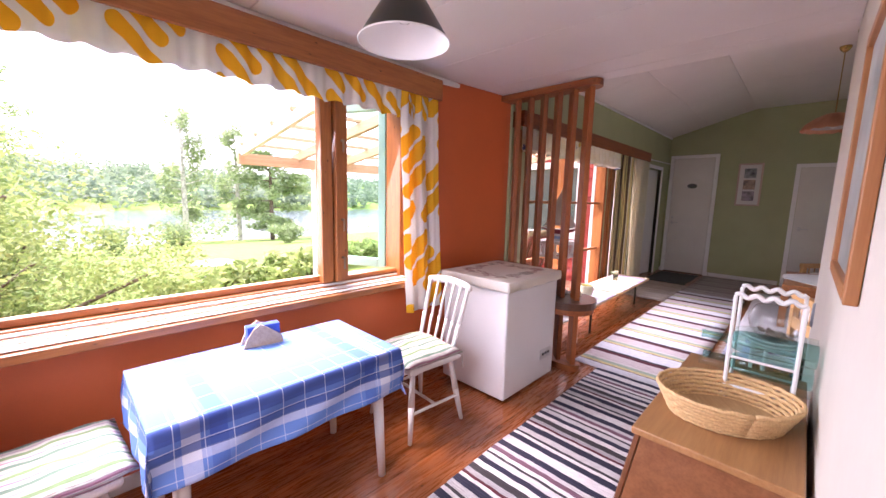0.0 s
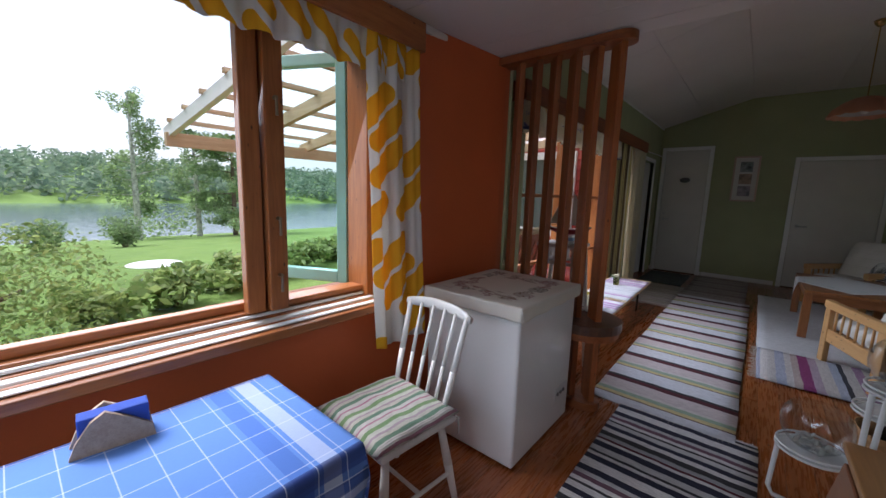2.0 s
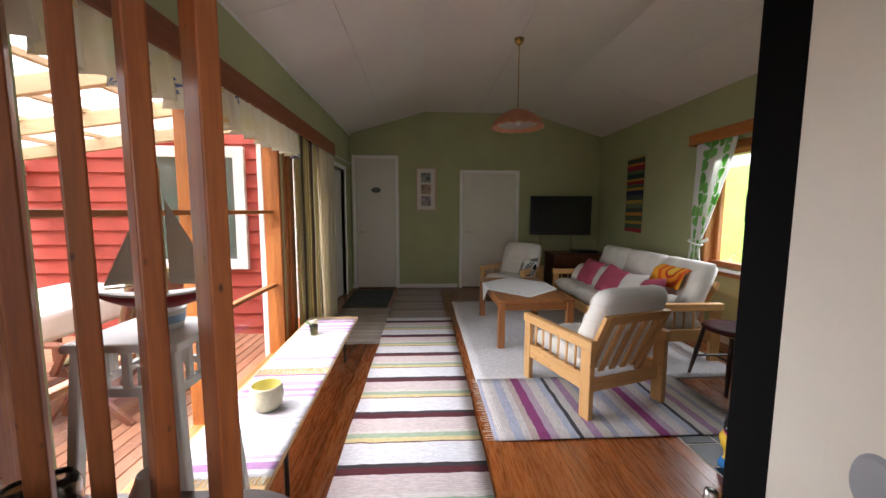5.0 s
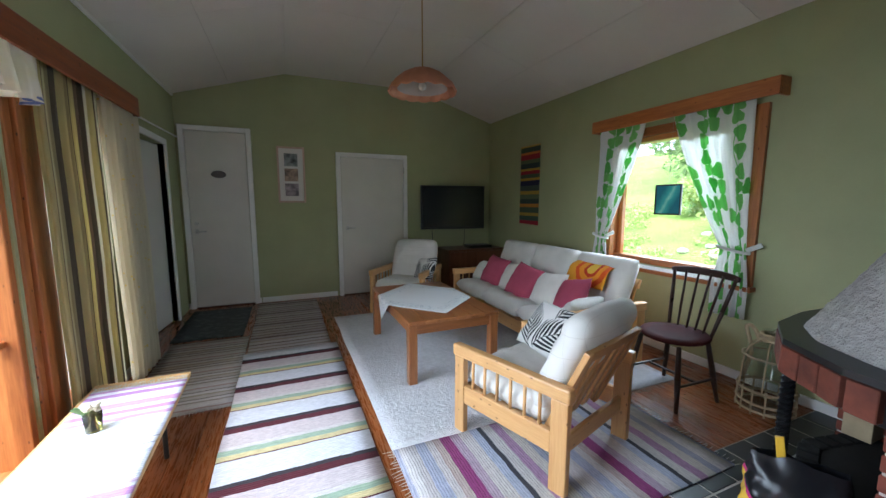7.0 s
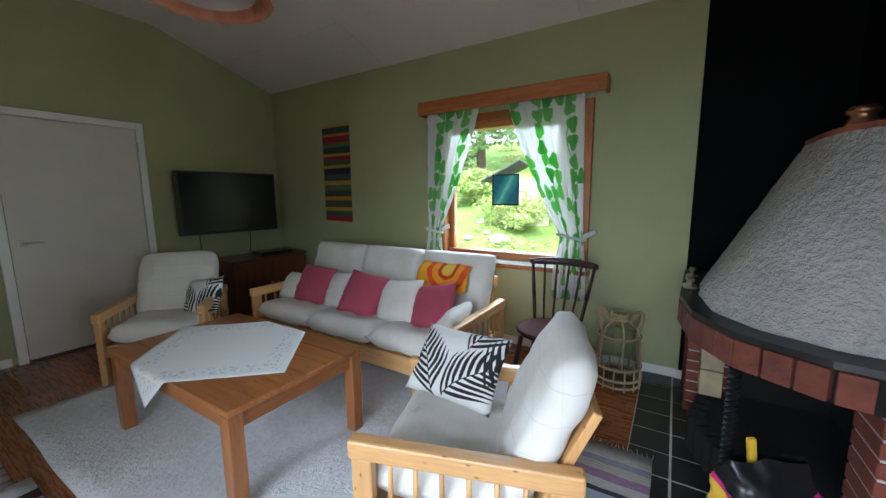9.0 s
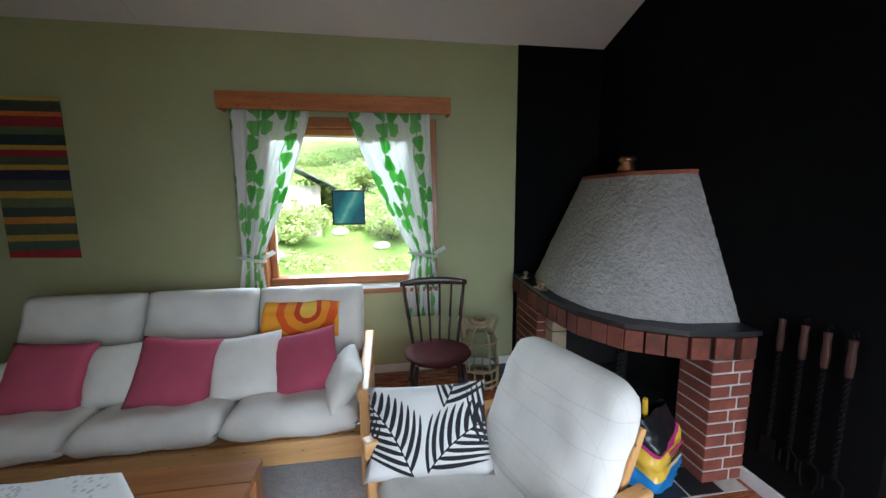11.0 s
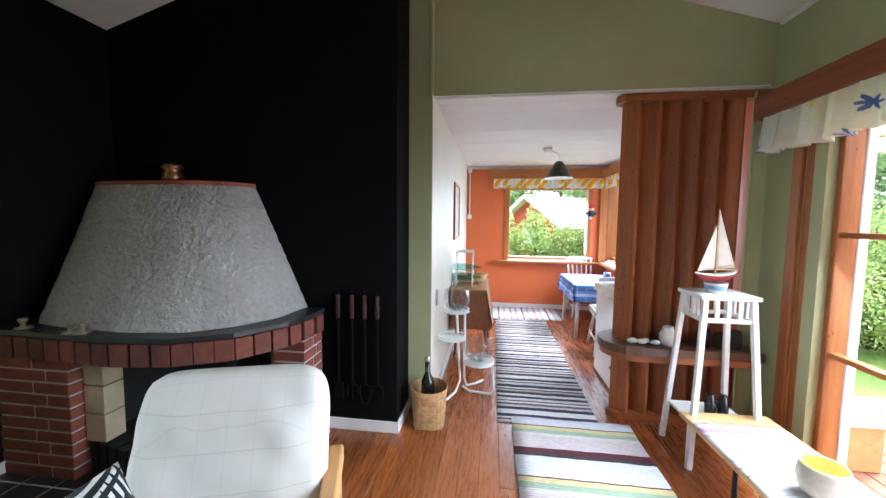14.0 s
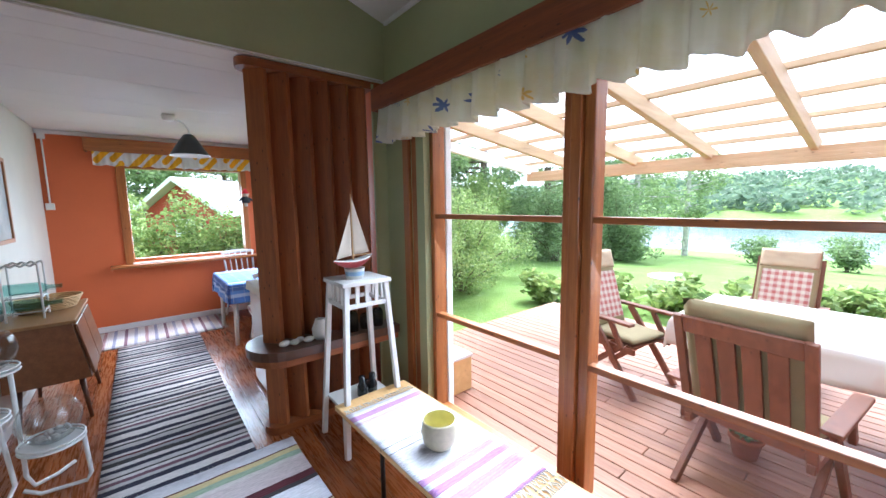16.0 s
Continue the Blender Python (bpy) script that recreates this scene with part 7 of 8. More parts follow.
for x, y, z, way, spin, w, h, cl, seed, label in (
    (0.86, 0.06, 0.52, (0.1, 1, 0.7), 4, 0.38, 0.28, PLAIN_WHITE, 11, "off-white cotton throw pillow on the sofa"),
    (0.60, 0.06, 0.565, (-0.1, 1, 0.55), -5, 0.39, 0.36, PINK, 12, "dusty pink cotton throw pillow on the sofa"),
    (0.27, 0.03, 0.545, (0.05, 1, 0.6), 6, 0.38, 0.34, PLAIN_WHITE, 13, "off-white cotton throw pillow on the sofa"),
    (-0.02, 0.09, 0.56, (-0.1, 1, 0.6), -8, 0.40, 0.37, PINK, 14, "dusty pink cotton throw pillow on the sofa"),
    (-0.36, 0.05, 0.545, (0.05, 1, 0.62), 7, 0.39, 0.36, PLAIN_WHITE, 15, "off-white cotton throw pillow on the sofa"),
    (-0.68, 0.06, 0.55, (0.2, 1, 0.6), 14, 0.38, 0.36, PINK, 16, "dusty pink cotton throw pillow on the sofa"),
    (-0.90, 0.16, 0.50, (0.9, 0.15, 0.75), 0, 0.44, 0.26, PLAIN_WHITE, 17, "off-white pillow leaning on the sofa's arm"),
):
    pillow("throw_pillow", label, sm @ facing(x, y, z, way, spin), w, h, 0.14, cl, seed, "pillows on the sofa")


def sunburst(n, base_colour):
    p = n.place("UV", (1, 1, 1), (0, 0, 0), (-0.27, -0.17, 0))
    d = n.add("ShaderNodeVectorMath", operation="LENGTH")
    n.link(p, d.inputs[0])
    wob = n.math("ADD", d.outputs["Value"], n.math("MULTIPLY", n.noise(n.place("UV"), 9, 2), 0.04))
    return n.ramp(wob, [(0.0, (0.80, 0.50, 0.06)), (0.07, (0.55, 0.05, 0.01)), (0.10, (0.82, 0.30, 0.015)), (0.15, (0.72, 0.10, 0.01)), (0.20, (0.85, 0.36, 0.02)), (0.30, (0.80, 0.22, 0.012))], "CONSTANT")


SUN_CLOTH = patterned("orange_sun_cotton", (0.8, 0.3, 0.02), sunburst, 0.1)
thr = thing("throw_cloth", "orange cloth with a yellow sun over the sofa's back", "throw", sm)


def over_back(u, v):
    s = (v - 0.35) * 0.62
    q = Vector((-0.615 - (u - 0.5) * 0.46, -0.305, 0.815))
    if s > 0.0:
        return q + Vector((0.006 * noise.noise(Vector((u * 5, v * 5, 0))), -0.045 - 0.02, -s)) if s > 0.06 else q + Vector((0, -0.065 * s / 0.06, 0.004 - s * 0.2))
    return q + Vector((0.005 * noise.noise(Vector((u * 5, v * 5, 3))), 0.10 - 0.35 * s, 0.012 + 0.93 * s)) if s < -0.05 else q + Vector((0, -2.35 * s, 0.012 + 0.93 * s))


part("cloth", sheet(bmesh.new(), over_back, 18, 24, 0.003, (0.46, 0.62)), SUN_CLOTH, thr, "", True)

TAN_X, TAN_Y, TAN_Z = (wood("orange_pine_" + "xyz"[k], (0.18, 0.058, 0.015), (0.37, 0.142, 0.044), 0.36, k, 1.0, True, "Object", 0.25) for k in range(3))
ct = thing("coffee_table", "low square-legged orange-brown pine table on the white rug", "table", pose(2.37, 3.39, 0))
for k in range(6):
    x = -0.38 + k * 0.127
    part("top_plank", boxed(x + 0.0008, x + 0.1262, -0.625, 0.625, 0.472, 0.5, 0.003, None, 1), TAN_Y, ct)
for sx in (-1, 1):
    part("apron", boxed(sx * 0.345 - 0.012, sx * 0.345 + 0.012, -0.56, 0.56, 0.39, 0.471, 0.003), TAN_Y, ct)
for sy in (-1, 1):
    part("apron", boxed(-0.31, 0.31, sy * 0.585 - 0.012, sy * 0.585 + 0.012, 0.39, 0.471, 0.003), TAN_X, ct)
    for sx in (-1, 1):
        part("leg", boxed(sx * 0.345 - 0.034, sx * 0.345 + 0.034, sy * 0.585 - 0.034, sy * 0.585 + 0.034, 0, 0.4715, 0.005), TAN_Z, ct)


def lacework(n, white):
    p = n.place("UV")
    v = n.add("ShaderNodeTexVoronoi")
    v.inputs["Scale"].default_value = 46.0
    n.link(p, v.inputs["Vector"])
    s = n.split(p)
    rim = n.math("MAXIMUM", n.math("ABSOLUTE", n.math("SUBTRACT", s[0], 0.41)), n.math("ABSOLUTE", n.math("SUBTRACT", s[1], 0.41)))
    band = n.math("MULTIPLY", n.ramp(rim, [(0.27, (0, 0, 0)), (0.29, (1, 1, 1)), (0.36, (1, 1, 1)), (0.38, (0, 0, 0))]), n.ramp(v.outputs["Distance"], [(0.25, (1, 1, 1)), (0.4, (0, 0, 0))]))
    return n.mix(n.math("MULTIPLY", band, 0.7), white, (0.34, 0.36, 0.38))


LACE = patterned("white_embroidered_linen", (0.72, 0.71, 0.69), lacework, 0.05)
lace = thing("table_mat", "white embroidered cloth laid crosswise on the pine table", "tablecloth", pose(2.36, 3.45, 0))


def diamond(u, v):
    a, b = (u - 0.5) * 0.82, (v - 0.5) * 0.82
    c, s = math.cos(radians(42)), math.sin(radians(42))
    x, y = a * c - b * s, a * s + b * c
    ox = max(0.0, abs(x) - 0.388)
    x2 = math.copysign(min(abs(x), 0.388 + 0.08 * min(ox, 0.2)) + (0.004 if ox else 0), x)
    return Vector((x2, y, 0.5035 - ox * 0.97 + 0.002 * noise.noise(Vector((x * 7, y * 7, 1)))))


part("cloth", sheet(bmesh.new(), diamond, 40, 40, 0.002, (0.82, 0.82)), LACE, lace, "", True)

DARKWOOD = paint("dark_chair_lacquer", (0.035, 0.016, 0.012), 0.3, 0.15, 6.0, 0.03)
SEATWOOD = paint("oxblood_seat", (0.07, 0.02, 0.02), 0.6, 0.15, 6.0, 0.04)
SEATWOOD.node_tree.nodes["Principled BSDF"].inputs["Specular IOR Level"].default_value = 0.03
spindle_chair("spindle_chair", "dark brown spindle-back chair by the curtained window", pose(3.70, 1.955, 0, 0, 0, 88) @ Matrix.Diagonal((1, 1, 1.05, 1)), DARKWOOD, SEATWOOD, True, 0.48)

# ---- television corner ----
tv = thing("television", "flat black television on a wall arm", "television", pose(3.61, 5.545, 1.295, 0, 0, -7))
part("casing", boxed(-0.515, 0.515, -0.005, 0.045, -0.335, 0.335, 0.008), plain("tv_plastic", (0.01, 0.01, 0.011), 0.3), tv)
part("screen", boxed(-0.49, 0.49, -0.009, -0.004, -0.30, 0.315, 0.001), plain("tv_screen", (0.006, 0.007, 0.008), 0.22), tv)
part("wall_arm", boxed(-0.1, 0.1, 0.045, 0.25, -0.08, 0.08, 0.006), plain("tv_bracket", (0.03, 0.03, 0.03), 0.5), tv)
for x in (-0.33, 0.2):
    part("cable", tube(bmesh.new(), [(x, 0.05, -0.33), (x + 0.02, 0.1, -0.5), (x + 0.01, 0.13, -0.62)], 0.005, 5), plain("cable_" + str(int(x * 100) + 50), (0.02, 0.02, 0.02), 0.5), tv)
cab = thing("television_cabinet", "dark reddish wooden cabinet in the corner", "cabinet", pose(3.90, 5.50, 0))
part("body", boxed(-0.47, 0.46, -0.2, 0.28, 0.04, 0.64, 0.005), TEAK_Z, cab)
part("top", boxed(-0.485, 0.475, -0.215, 0.29, 0.641, 0.662, 0.004), TEAK_Z, cab)
for k in range(2):
    d = part("door", boxed(-0.46 + 0.46 * k, -0.005 + 0.46 * k, -0.218, -0.201, 0.06, 0.625, 0.003), TEAK_Z, cab)
    part("knob", rod(bmesh.new(), (-0.04 + 0.08 * k, -0.24, 0.36), (-0.04 + 0.08 * k, -0.218, 0.36), 0.012, None, 12), STEEL, d)
for x in (-0.43, 0.42):
    for y in (-0.17, 0.24):
        part("foot", boxed(x - 0.02, x + 0.02, y - 0.02, y + 0.02, 0, 0.04), TEAK_Z, cab)
stb = thing("media_box", "flat black media box on the cabinet", "media box", pose(4.0, 5.45, 0.662, 0, 0, -6))
part("casing", boxed(-0.19, 0.19, -0.12, 0.12, 0.004, 0.05, 0.004), plain("box_black", (0.012, 0.012, 0.013), 0.35), stb)
part("front_panel", boxed(-0.18, 0.18, -0.124, -0.119, 0.01, 0.045), BLACK_METAL, stb)

tap = thing("wall_hanging", "narrow woven wall hanging with bright cross stripes", "wall hanging", pose(4.392, 4.675, 1.61))
WEAVE = stripes("woven_wall_stripes", 2, 1.12, [(0, (0.02, 0.02, 0.05)), (0.06, (0.45, 0.28, 0.03)), (0.09, (0.07, 0.10, 0.05)), (0.14, (0.30, 0.02, 0.03)), (0.18, (0.45, 0.28, 0.03)), (0.21, (0.03, 0.05, 0.04)), (0.27, (0.10, 0.14, 0.06)), (0.32, (0.30, 0.02, 0.03)), (0.38, (0.55, 0.16, 0.03)), (0.41, (0.05, 0.07, 0.05)), (0.47, (0.50, 0.34, 0.04)), (0.50, (0.32, 0.02, 0.03)), (0.56, (0.06, 0.10, 0.06)), (0.62, (0.42, 0.27, 0.04)), (0.66, (0.07, 0.10, 0.05)), (0.73, (0.5, 0.2, 0.03)), (0.77, (0.05, 0.07, 0.05)), (0.83, (0.12, 0.15, 0.07)), (0.89, (0.42, 0.27, 0.04)), (0.93, (0.06, 0.08, 0.06))], 0.95, 0.006, 240)
part("weave", sheet(bmesh.new(), lambda u, v: Vector((0.004 * math.sin(v * 4), (u - 0.5) * 0.44 + 0.004 * math.sin(v * 5), (v - 0.5) * 1.09 + 0.012 * (u - 0.5))), 8, 30, 0.004), WEAVE, tap)
part("rod", rod(bmesh.new(), (-0.004, -0.225, 0.548), (-0.004, 0.225, 0.548), 0.006), PINE_B, tap)

fr = thing("framed_pictures", "tall pale wooden frame with three small pictures", "picture", pose(1.30, 5.805, 1.74))
PALE_FRAME = wood("pinkish_frame", (0.42, 0.27, 0.20), (0.58, 0.42, 0.33), 0.5, 2, 1.5, False)
for x0, x1, z0, z1 in ((-0.175, -0.15, -0.375, 0.375), (0.15, 0.175, -0.375, 0.375), (-0.15, 0.15, 0.35, 0.375), (-0.15, 0.15, -0.375, -0.35)):
    part("frame_side", boxed(x0, x1, -0.015, 0.013, z0, z1, 0.003), PALE_FRAME, fr)
part("mount", boxed(-0.15, 0.15, 0.0, 0.008, -0.35, 0.35), plain("card_mount", (0.66, 0.62, 0.58), 0.8), fr)
for k, z in enumerate((0.2, 0.0, -0.2)):
    part("picture", boxed(-0.085, 0.085, -0.003, 0.001, z - 0.085, z + 0.085), paint("small_print_" + "abc"[k], ((0.20, 0.21, 0.20), (0.30, 0.20, 0.14), (0.30, 0.24, 0.26))[k], 0.4, 0.7, 12.0, 0.0), fr, "small faded print")

art = thing("window_picture", "dark framed green aurora picture hanging in the window", "picture", pose(4.352, 2.555, 1.40, 0, 0, 90))
for x0, x1, z0, z1 in ((-0.125, -0.112, -0.135, 0.135), (0.112, 0.125, -0.135, 0.135), (-0.112, 0.112, 0.122, 0.135), (-0.112, 0.112, -0.135, -0.122)):
    part("frame_side", boxed(x0, x1, -0.01, 0.008, z0, z1, 0.002), plain("dark_frame_" + str(int((x0 + z0) * 1000)), (0.02, 0.018, 0.016), 0.4), art)
n = Nodes("aurora_print", 0.6)
p = n.place("Object")
s = n.split(p)
ray = n.math("ADD", n.math("ABSOLUTE", n.math("ADD", s[0], n.math("MULTIPLY", s[2], 0.55))), n.math("MULTIPLY", n.noise(p, 12, 4), 0.06))
base = n.ramp(ray, [(0.02, (0.45, 0.85, 0.66)), (0.055, (0.08, 0.50, 0.46)), (0.12, (0.02, 0.20, 0.24))])
AURORA = n.done(base)
part("print", boxed(-0.112, 0.112, -0.003, 0.003, -0.122, 0.122), AURORA, art)
part("thread", rod(bmesh.new(), (0, 0, 0.135), (0, 0, 0.70), 0.001, None, 5), plain("thread", (0.3, 0.3, 0.3), 0.6), art)

pen = thing("ceiling_lamp", "pendant lamp with a copper-pink fluted shade on a brass rod", "lamp", pose(2.20, 3.03, 0))
COPPER_CLOTH = cloth("pinkish_shade_cloth", (0.55, 0.24, 0.13), 0.6, 0.15, 300, 0.3)
BRASS = plain("brass", (0.50, 0.34, 0.12), 0.25, 1.0)


def fluted(u, v):
    a = v * math.tau
    lo = min(4, int(u * 4.001))
    hi = min(4, lo + 1)
    f = u * 4 - lo
    rr = (0.055, 0.09, 0.155, 0.225, 0.255)
    zz = (2.37, 2.36, 2.325, 2.265, 2.205)
    r = rr[lo] + (rr[hi] - rr[lo]) * f
    z = zz[lo] + (zz[hi] - zz[lo]) * f
    r *= 1 + 0.035 * abs(math.sin(a * 8)) * u
    return Vector((r * math.cos(a), r * math.sin(a), z - 0.012 * abs(math.cos(a * 8)) * u))


part("shade", sheet(bmesh.new(), fluted, 12, 96, 0.003), COPPER_CLOTH, pen, "", True)
part("inner_reflector", lathe(bmesh.new(), [(0.19, 2.225), (0.15, 2.27), (0.06, 2.31), (0.0, 2.315)], 32), plain("dull_reflector", (0.34, 0.29, 0.25), 0.4), pen, "", True)
part("bulb", lathe(bmesh.new(), [(0, 2.21), (0.025, 2.22), (0.032, 2.245), (0.02, 2.28), (0.012, 2.3), (0, 2.3)], 16), plain("opal_bulb_living", (0.55, 0.52, 0.47), 0.2), pen, "", True)
part("rod", rod(bmesh.new(), (0, 0, 2.36), (0, 0, 3.0), 0.005), BRASS, pen)
part("canopy", lathe(bmesh.new(), [(0, 2.985), (0.02, 2.99), (0.045, 3.02), (0.05, 3.045), (0, 3.045)], 24), BRASS, pen, "", True)

# ---- fireplace corner ----
BRICK = paint("red_brick", (0.34, 0.10, 0.055), 0.85, 0.22, 7.0, 0.35, 45)
n = Nodes("red_brick_pieces", 0.85)
p = n.place("World")
info = n.add("ShaderNodeObjectInfo")
base = n.ramp(n.noise(p, 8, 5), [(0.3, (0.13, 0.033, 0.02)), (0.7, (0.27, 0.07, 0.038))])
base = n.mix(n.math("MULTIPLY", info.outputs["Random"], 0.45), base, (0.20, 0.055, 0.04))
n.bump(n.noise(p, 45, 4), 0.5, 0.006)
BRICK_PIECE = n.done(base)
n = Nodes("sooty_brick_pieces", 0.8)
p = n.place("World")
info = n.add("ShaderNodeObjectInfo")
base = n.ramp(n.noise(p, 9, 5), [(0.3, (0.10, 0.028, 0.016)), (0.7, (0.25, 0.062, 0.032))])
base = n.mix(n.math("MULTIPLY", info.outputs["Random"], 0.8), base, (0.05, 0.017, 0.012))
n.bump(n.noise(p, 45, 4), 0.5, 0.006)
SOOTY_BRICK = n.done(base)
MORTAR = paint("pale_mortar", (0.52, 0.47, 0.42), 0.9, 0.12, 9.0, 0.4, 60)
SLATE = paint("black_glazed_tile", (0.022, 0.023, 0.024), 0.35, 0.3, 5.0, 0.08)
FIREBRICK = paint("cream_firebrick", (0.50, 0.40, 0.25), 0.85, 0.12, 6.0, 0.3, 40)
SOOT = paint("sooty_black", (0.012, 0.011, 0.010), 0.95, 0.3, 6.0, 0.2)
n = Nodes("rough_white_plaster", 0.9)
p = n.place("World")
lumps = n.math("ADD", n.noise(p, 38, 3, 0.5), n.math("MULTIPLY", n.noise(p, 110, 3), 0.4))
base = n.ramp(n.noise(p, 3.0, 5), [(0.3, (0.34, 0.325, 0.30)), (0.7, (0.49, 0.475, 0.45))])
base = n.mix(0.35, base, n.ramp(lumps, [(0.5, (0.27, 0.255, 0.24)), (0.9, (0.52, 0.51, 0.49))]))
n.bump(lumps, 0.9, 0.025)
PLASTER = n.done(base)

fp = thing("fireplace", "corner fireplace of red brick with a rough white plaster hood", "fireplace")
SLAB = [(4.383, 0.462), (4.383, 1.20), (3.60, 1.235), (3.30, 1.19), (3.06, 1.06), (2.90, 0.82), (2.85, 0.60), (2.85, 0.462)]
part("mantel_slab", prism(bmesh.new(), SLAB[::-1], 0.795, 0.82), SLATE, fp, "black tiled mantel shelf")
part("mantel_core", prism(bmesh.new(), [(x + (0.025 if x < 3.6 else 0), y - (0.025 if y > 0.7 else 0)) for x, y in SLAB][::-1], 0.665, 0.794), SOOT, fp)
outer = SLAB[1:]
mb = None
for (xa, ya), (xb, yb) in zip(outer, outer[1:]):
    a, b = Vector((xa, ya, 0)), Vector((xb, yb, 0))
    count = max(1, round((b - a).length / 0.098))
    for k in range(count):
        m0 = a.lerp(b, (k + 0.5) / count)
        ang = math.degrees(math.atan2(b.y - a.y, b.x - a.x))
        if mb is None:
            bm = boxed(-0.0435, 0.0435, -0.003, 0.04, -0.055, 0.058, 0.003, None, 1)
            mb = bpy.data.meshes.new("edge_brick")
            bm.to_mesh(mb)
            bm.free()
            mb.materials.append(SOOTY_BRICK)
        o = new("edge_brick", mb)
        o.matrix_basis = pose(m0.x, m0.y, 0.731, 0, 0, ang)
        o.parent = fp
# two brick piers, course by course
long_brick = {}


def course_brick(x0, x1, y0, y1, z, parent):
    key = (round(x1 - x0, 3), round(y1 - y0, 3))
    if key not in long_brick:
        bm = boxed(-key[0] / 2, key[0] / 2, -key[1] / 2, key[1] / 2, 0, 0.056, 0.004, None, 1)
        long_brick[key] = bpy.data.meshes.new("brick")
        bm.to_mesh(long_brick[key])
        bm.free()
        long_brick[key].materials.append(BRICK_PIECE)
    o = new("brick", long_brick[key])
    o.location = ((x0 + x1) / 2, (y0 + y1) / 2, z)
    o.parent = parent


for name, x0, x1, y0, y1 in (("left", 3.93, 4.38, 0.95, 1.165), ("right", 2.87, 3.08, 0.465, 0.70)):
    pier = part("pier", boxed(x0 + 0.006, x1 - 0.006, y0 + 0.004, y1 - 0.006, 0.0, 0.664), MORTAR, fp)
    for k in range(10):
        z = 0.006 + k * 0.0665
        split = 0.5 if k % 2 else 0.32
        if x1 - x0 > 0.3:
            xm = x0 + (x1 - x0) * split
            course_brick(x0, xm - 0.006, y0, y1, z, pier)
            course_brick(xm + 0.006, x1, y0, y1, z, pier)
        else:
            ym = y0 + (y1 - y0) * split
            course_brick(x0, x1, y0, ym - 0.006, z, pier)
            course_brick(x0, x1, ym + 0.006, y1, z, pier)
for k in range(3):
    part("firebrick", boxed(3.80, 3.925, 0.99, 1.10, 0.19 + 0.158 * k, 0.342 + 0.158 * k, 0.004), FIREBRICK, fp)
    part("firebrick", boxed(3.085, 3.12, 0.50, 0.66, 0.19 + 0.158 * k, 0.342 + 0.158 * k, 0.004), FIREBRICK, fp)
part("fire_back", boxed(3.09, 3.92, 0.462, 0.50, 0.0, 0.664), SOOT, fp)
part("fire_side", boxed(3.93, 4.38, 0.462, 0.945, 0.0, 0.664), SOOT, fp)
part("fire_bed", prism(bmesh.new(), [(3.93, 0.50), (3.93, 1.02), (3.55, 1.10), (3.25, 0.98), (3.12, 0.75), (3.10, 0.50)][::-1], 0.006, 0.17), SOOT, fp)
hb = None
for (xa, ya), (xb, yb) in (((3.93, 1.03), (3.55, 1.11)), ((3.55, 1.11), (3.24, 0.99)), ((3.24, 0.99), (3.10, 0.75))):
    a, b = Vector((xa, ya, 0)), Vector((xb, yb, 0))
    count = max(1, round((b - a).length / 0.075))
    for k in range(count):
        m0 = a.lerp(b, (k + 0.5) / count)
        if hb is None:
            bm = boxed(-0.032, 0.032, -0.05, 0.03, 0, 0.175, 0.004, None, 1)
            hb = bpy.data.meshes.new("hearth_brick")
            bm.to_mesh(hb)
            bm.free()
            hb.materials.append(SOOT)
        o = new("hearth_brick", hb)
        o.matrix_basis = pose(m0.x, m0.y, 0.006, 0, 0, math.degrees(math.atan2(b.y - a.y, b.x - a.x)))
        o.parent = fp
part("twisted_post", twisted(bmesh.new(), 0.018, 0.01, 0.664, 6.5, 200, pose(3.09, 1.04, 0)), plain("wrought_iron", (0.012, 0.012, 0.013), 0.45, 0.6), fp, "twisted black iron post")


def ring_of(points, z, count=110):
    out, total, lens = [], 0.0, []
    for a, b in zip(points, points[1:]):
        lens.append(math.dist(a, b))
    whole = sum(lens)
    for k in range(count + 1):
        s = whole * k / count
        for (a, b), seg in zip(zip(points, points[1:]), lens):
            if s <= seg + 1e-9:
                f = s / seg
                out.append(Vector((a[0] + (b[0] - a[0]) * f, a[1] + (b[1] - a[1]) * f, z)))
                break
            s -= seg
    for _ in range(3):
        out = [out[0]] + [(out[k - 1] + 2 * out[k] + out[k + 1]) / 4 for k in range(1, count)] + [out[-1]]
    return out


low = ring_of([(4.383, 0.93), (4.22, 1.08), (3.95, 1.13), (3.62, 1.15), (3.32, 1.11), (3.13, 0.98), (3.0, 0.76), (2.97, 0.462)], 0.822)
high = ring_of([(4.383, 0.60), (4.25, 0.68), (4.05, 0.72), (3.75, 0.73), (3.55, 0.72), (3.41, 0.66), (3.33, 0.56), (3.32, 0.462)], 1.605)
bm = sheet(bmesh.new(), lambda u, v: low[round(u * 110)].lerp(high[round(u * 110)], v), 110, 70)
bm.normal_update()
for v in bm.verts:
    v.co += v.normal * (0.005 * noise.noise(v.co * 20) + 0.006 * noise.noise(v.co * 46)) * (-1 if v.normal.z > 0.9 else 1)
part("hood", bm, PLASTER, fp, "rough white plaster hood", True)
part("hood_cap", prism(bmesh.new(), [(p.x, p.y) for p in high[::5]] + [(4.383, 0.462)], 1.603, 1.63), BRICK, fp, "red brick rim on the hood")
KN = plain("copper_ornament", (0.42, 0.20, 0.11), 0.3, 0.9)
pot = thing("copper_pot", "small copper pot on top of the hood", "pot", pose(3.82, 0.58, 1.63))
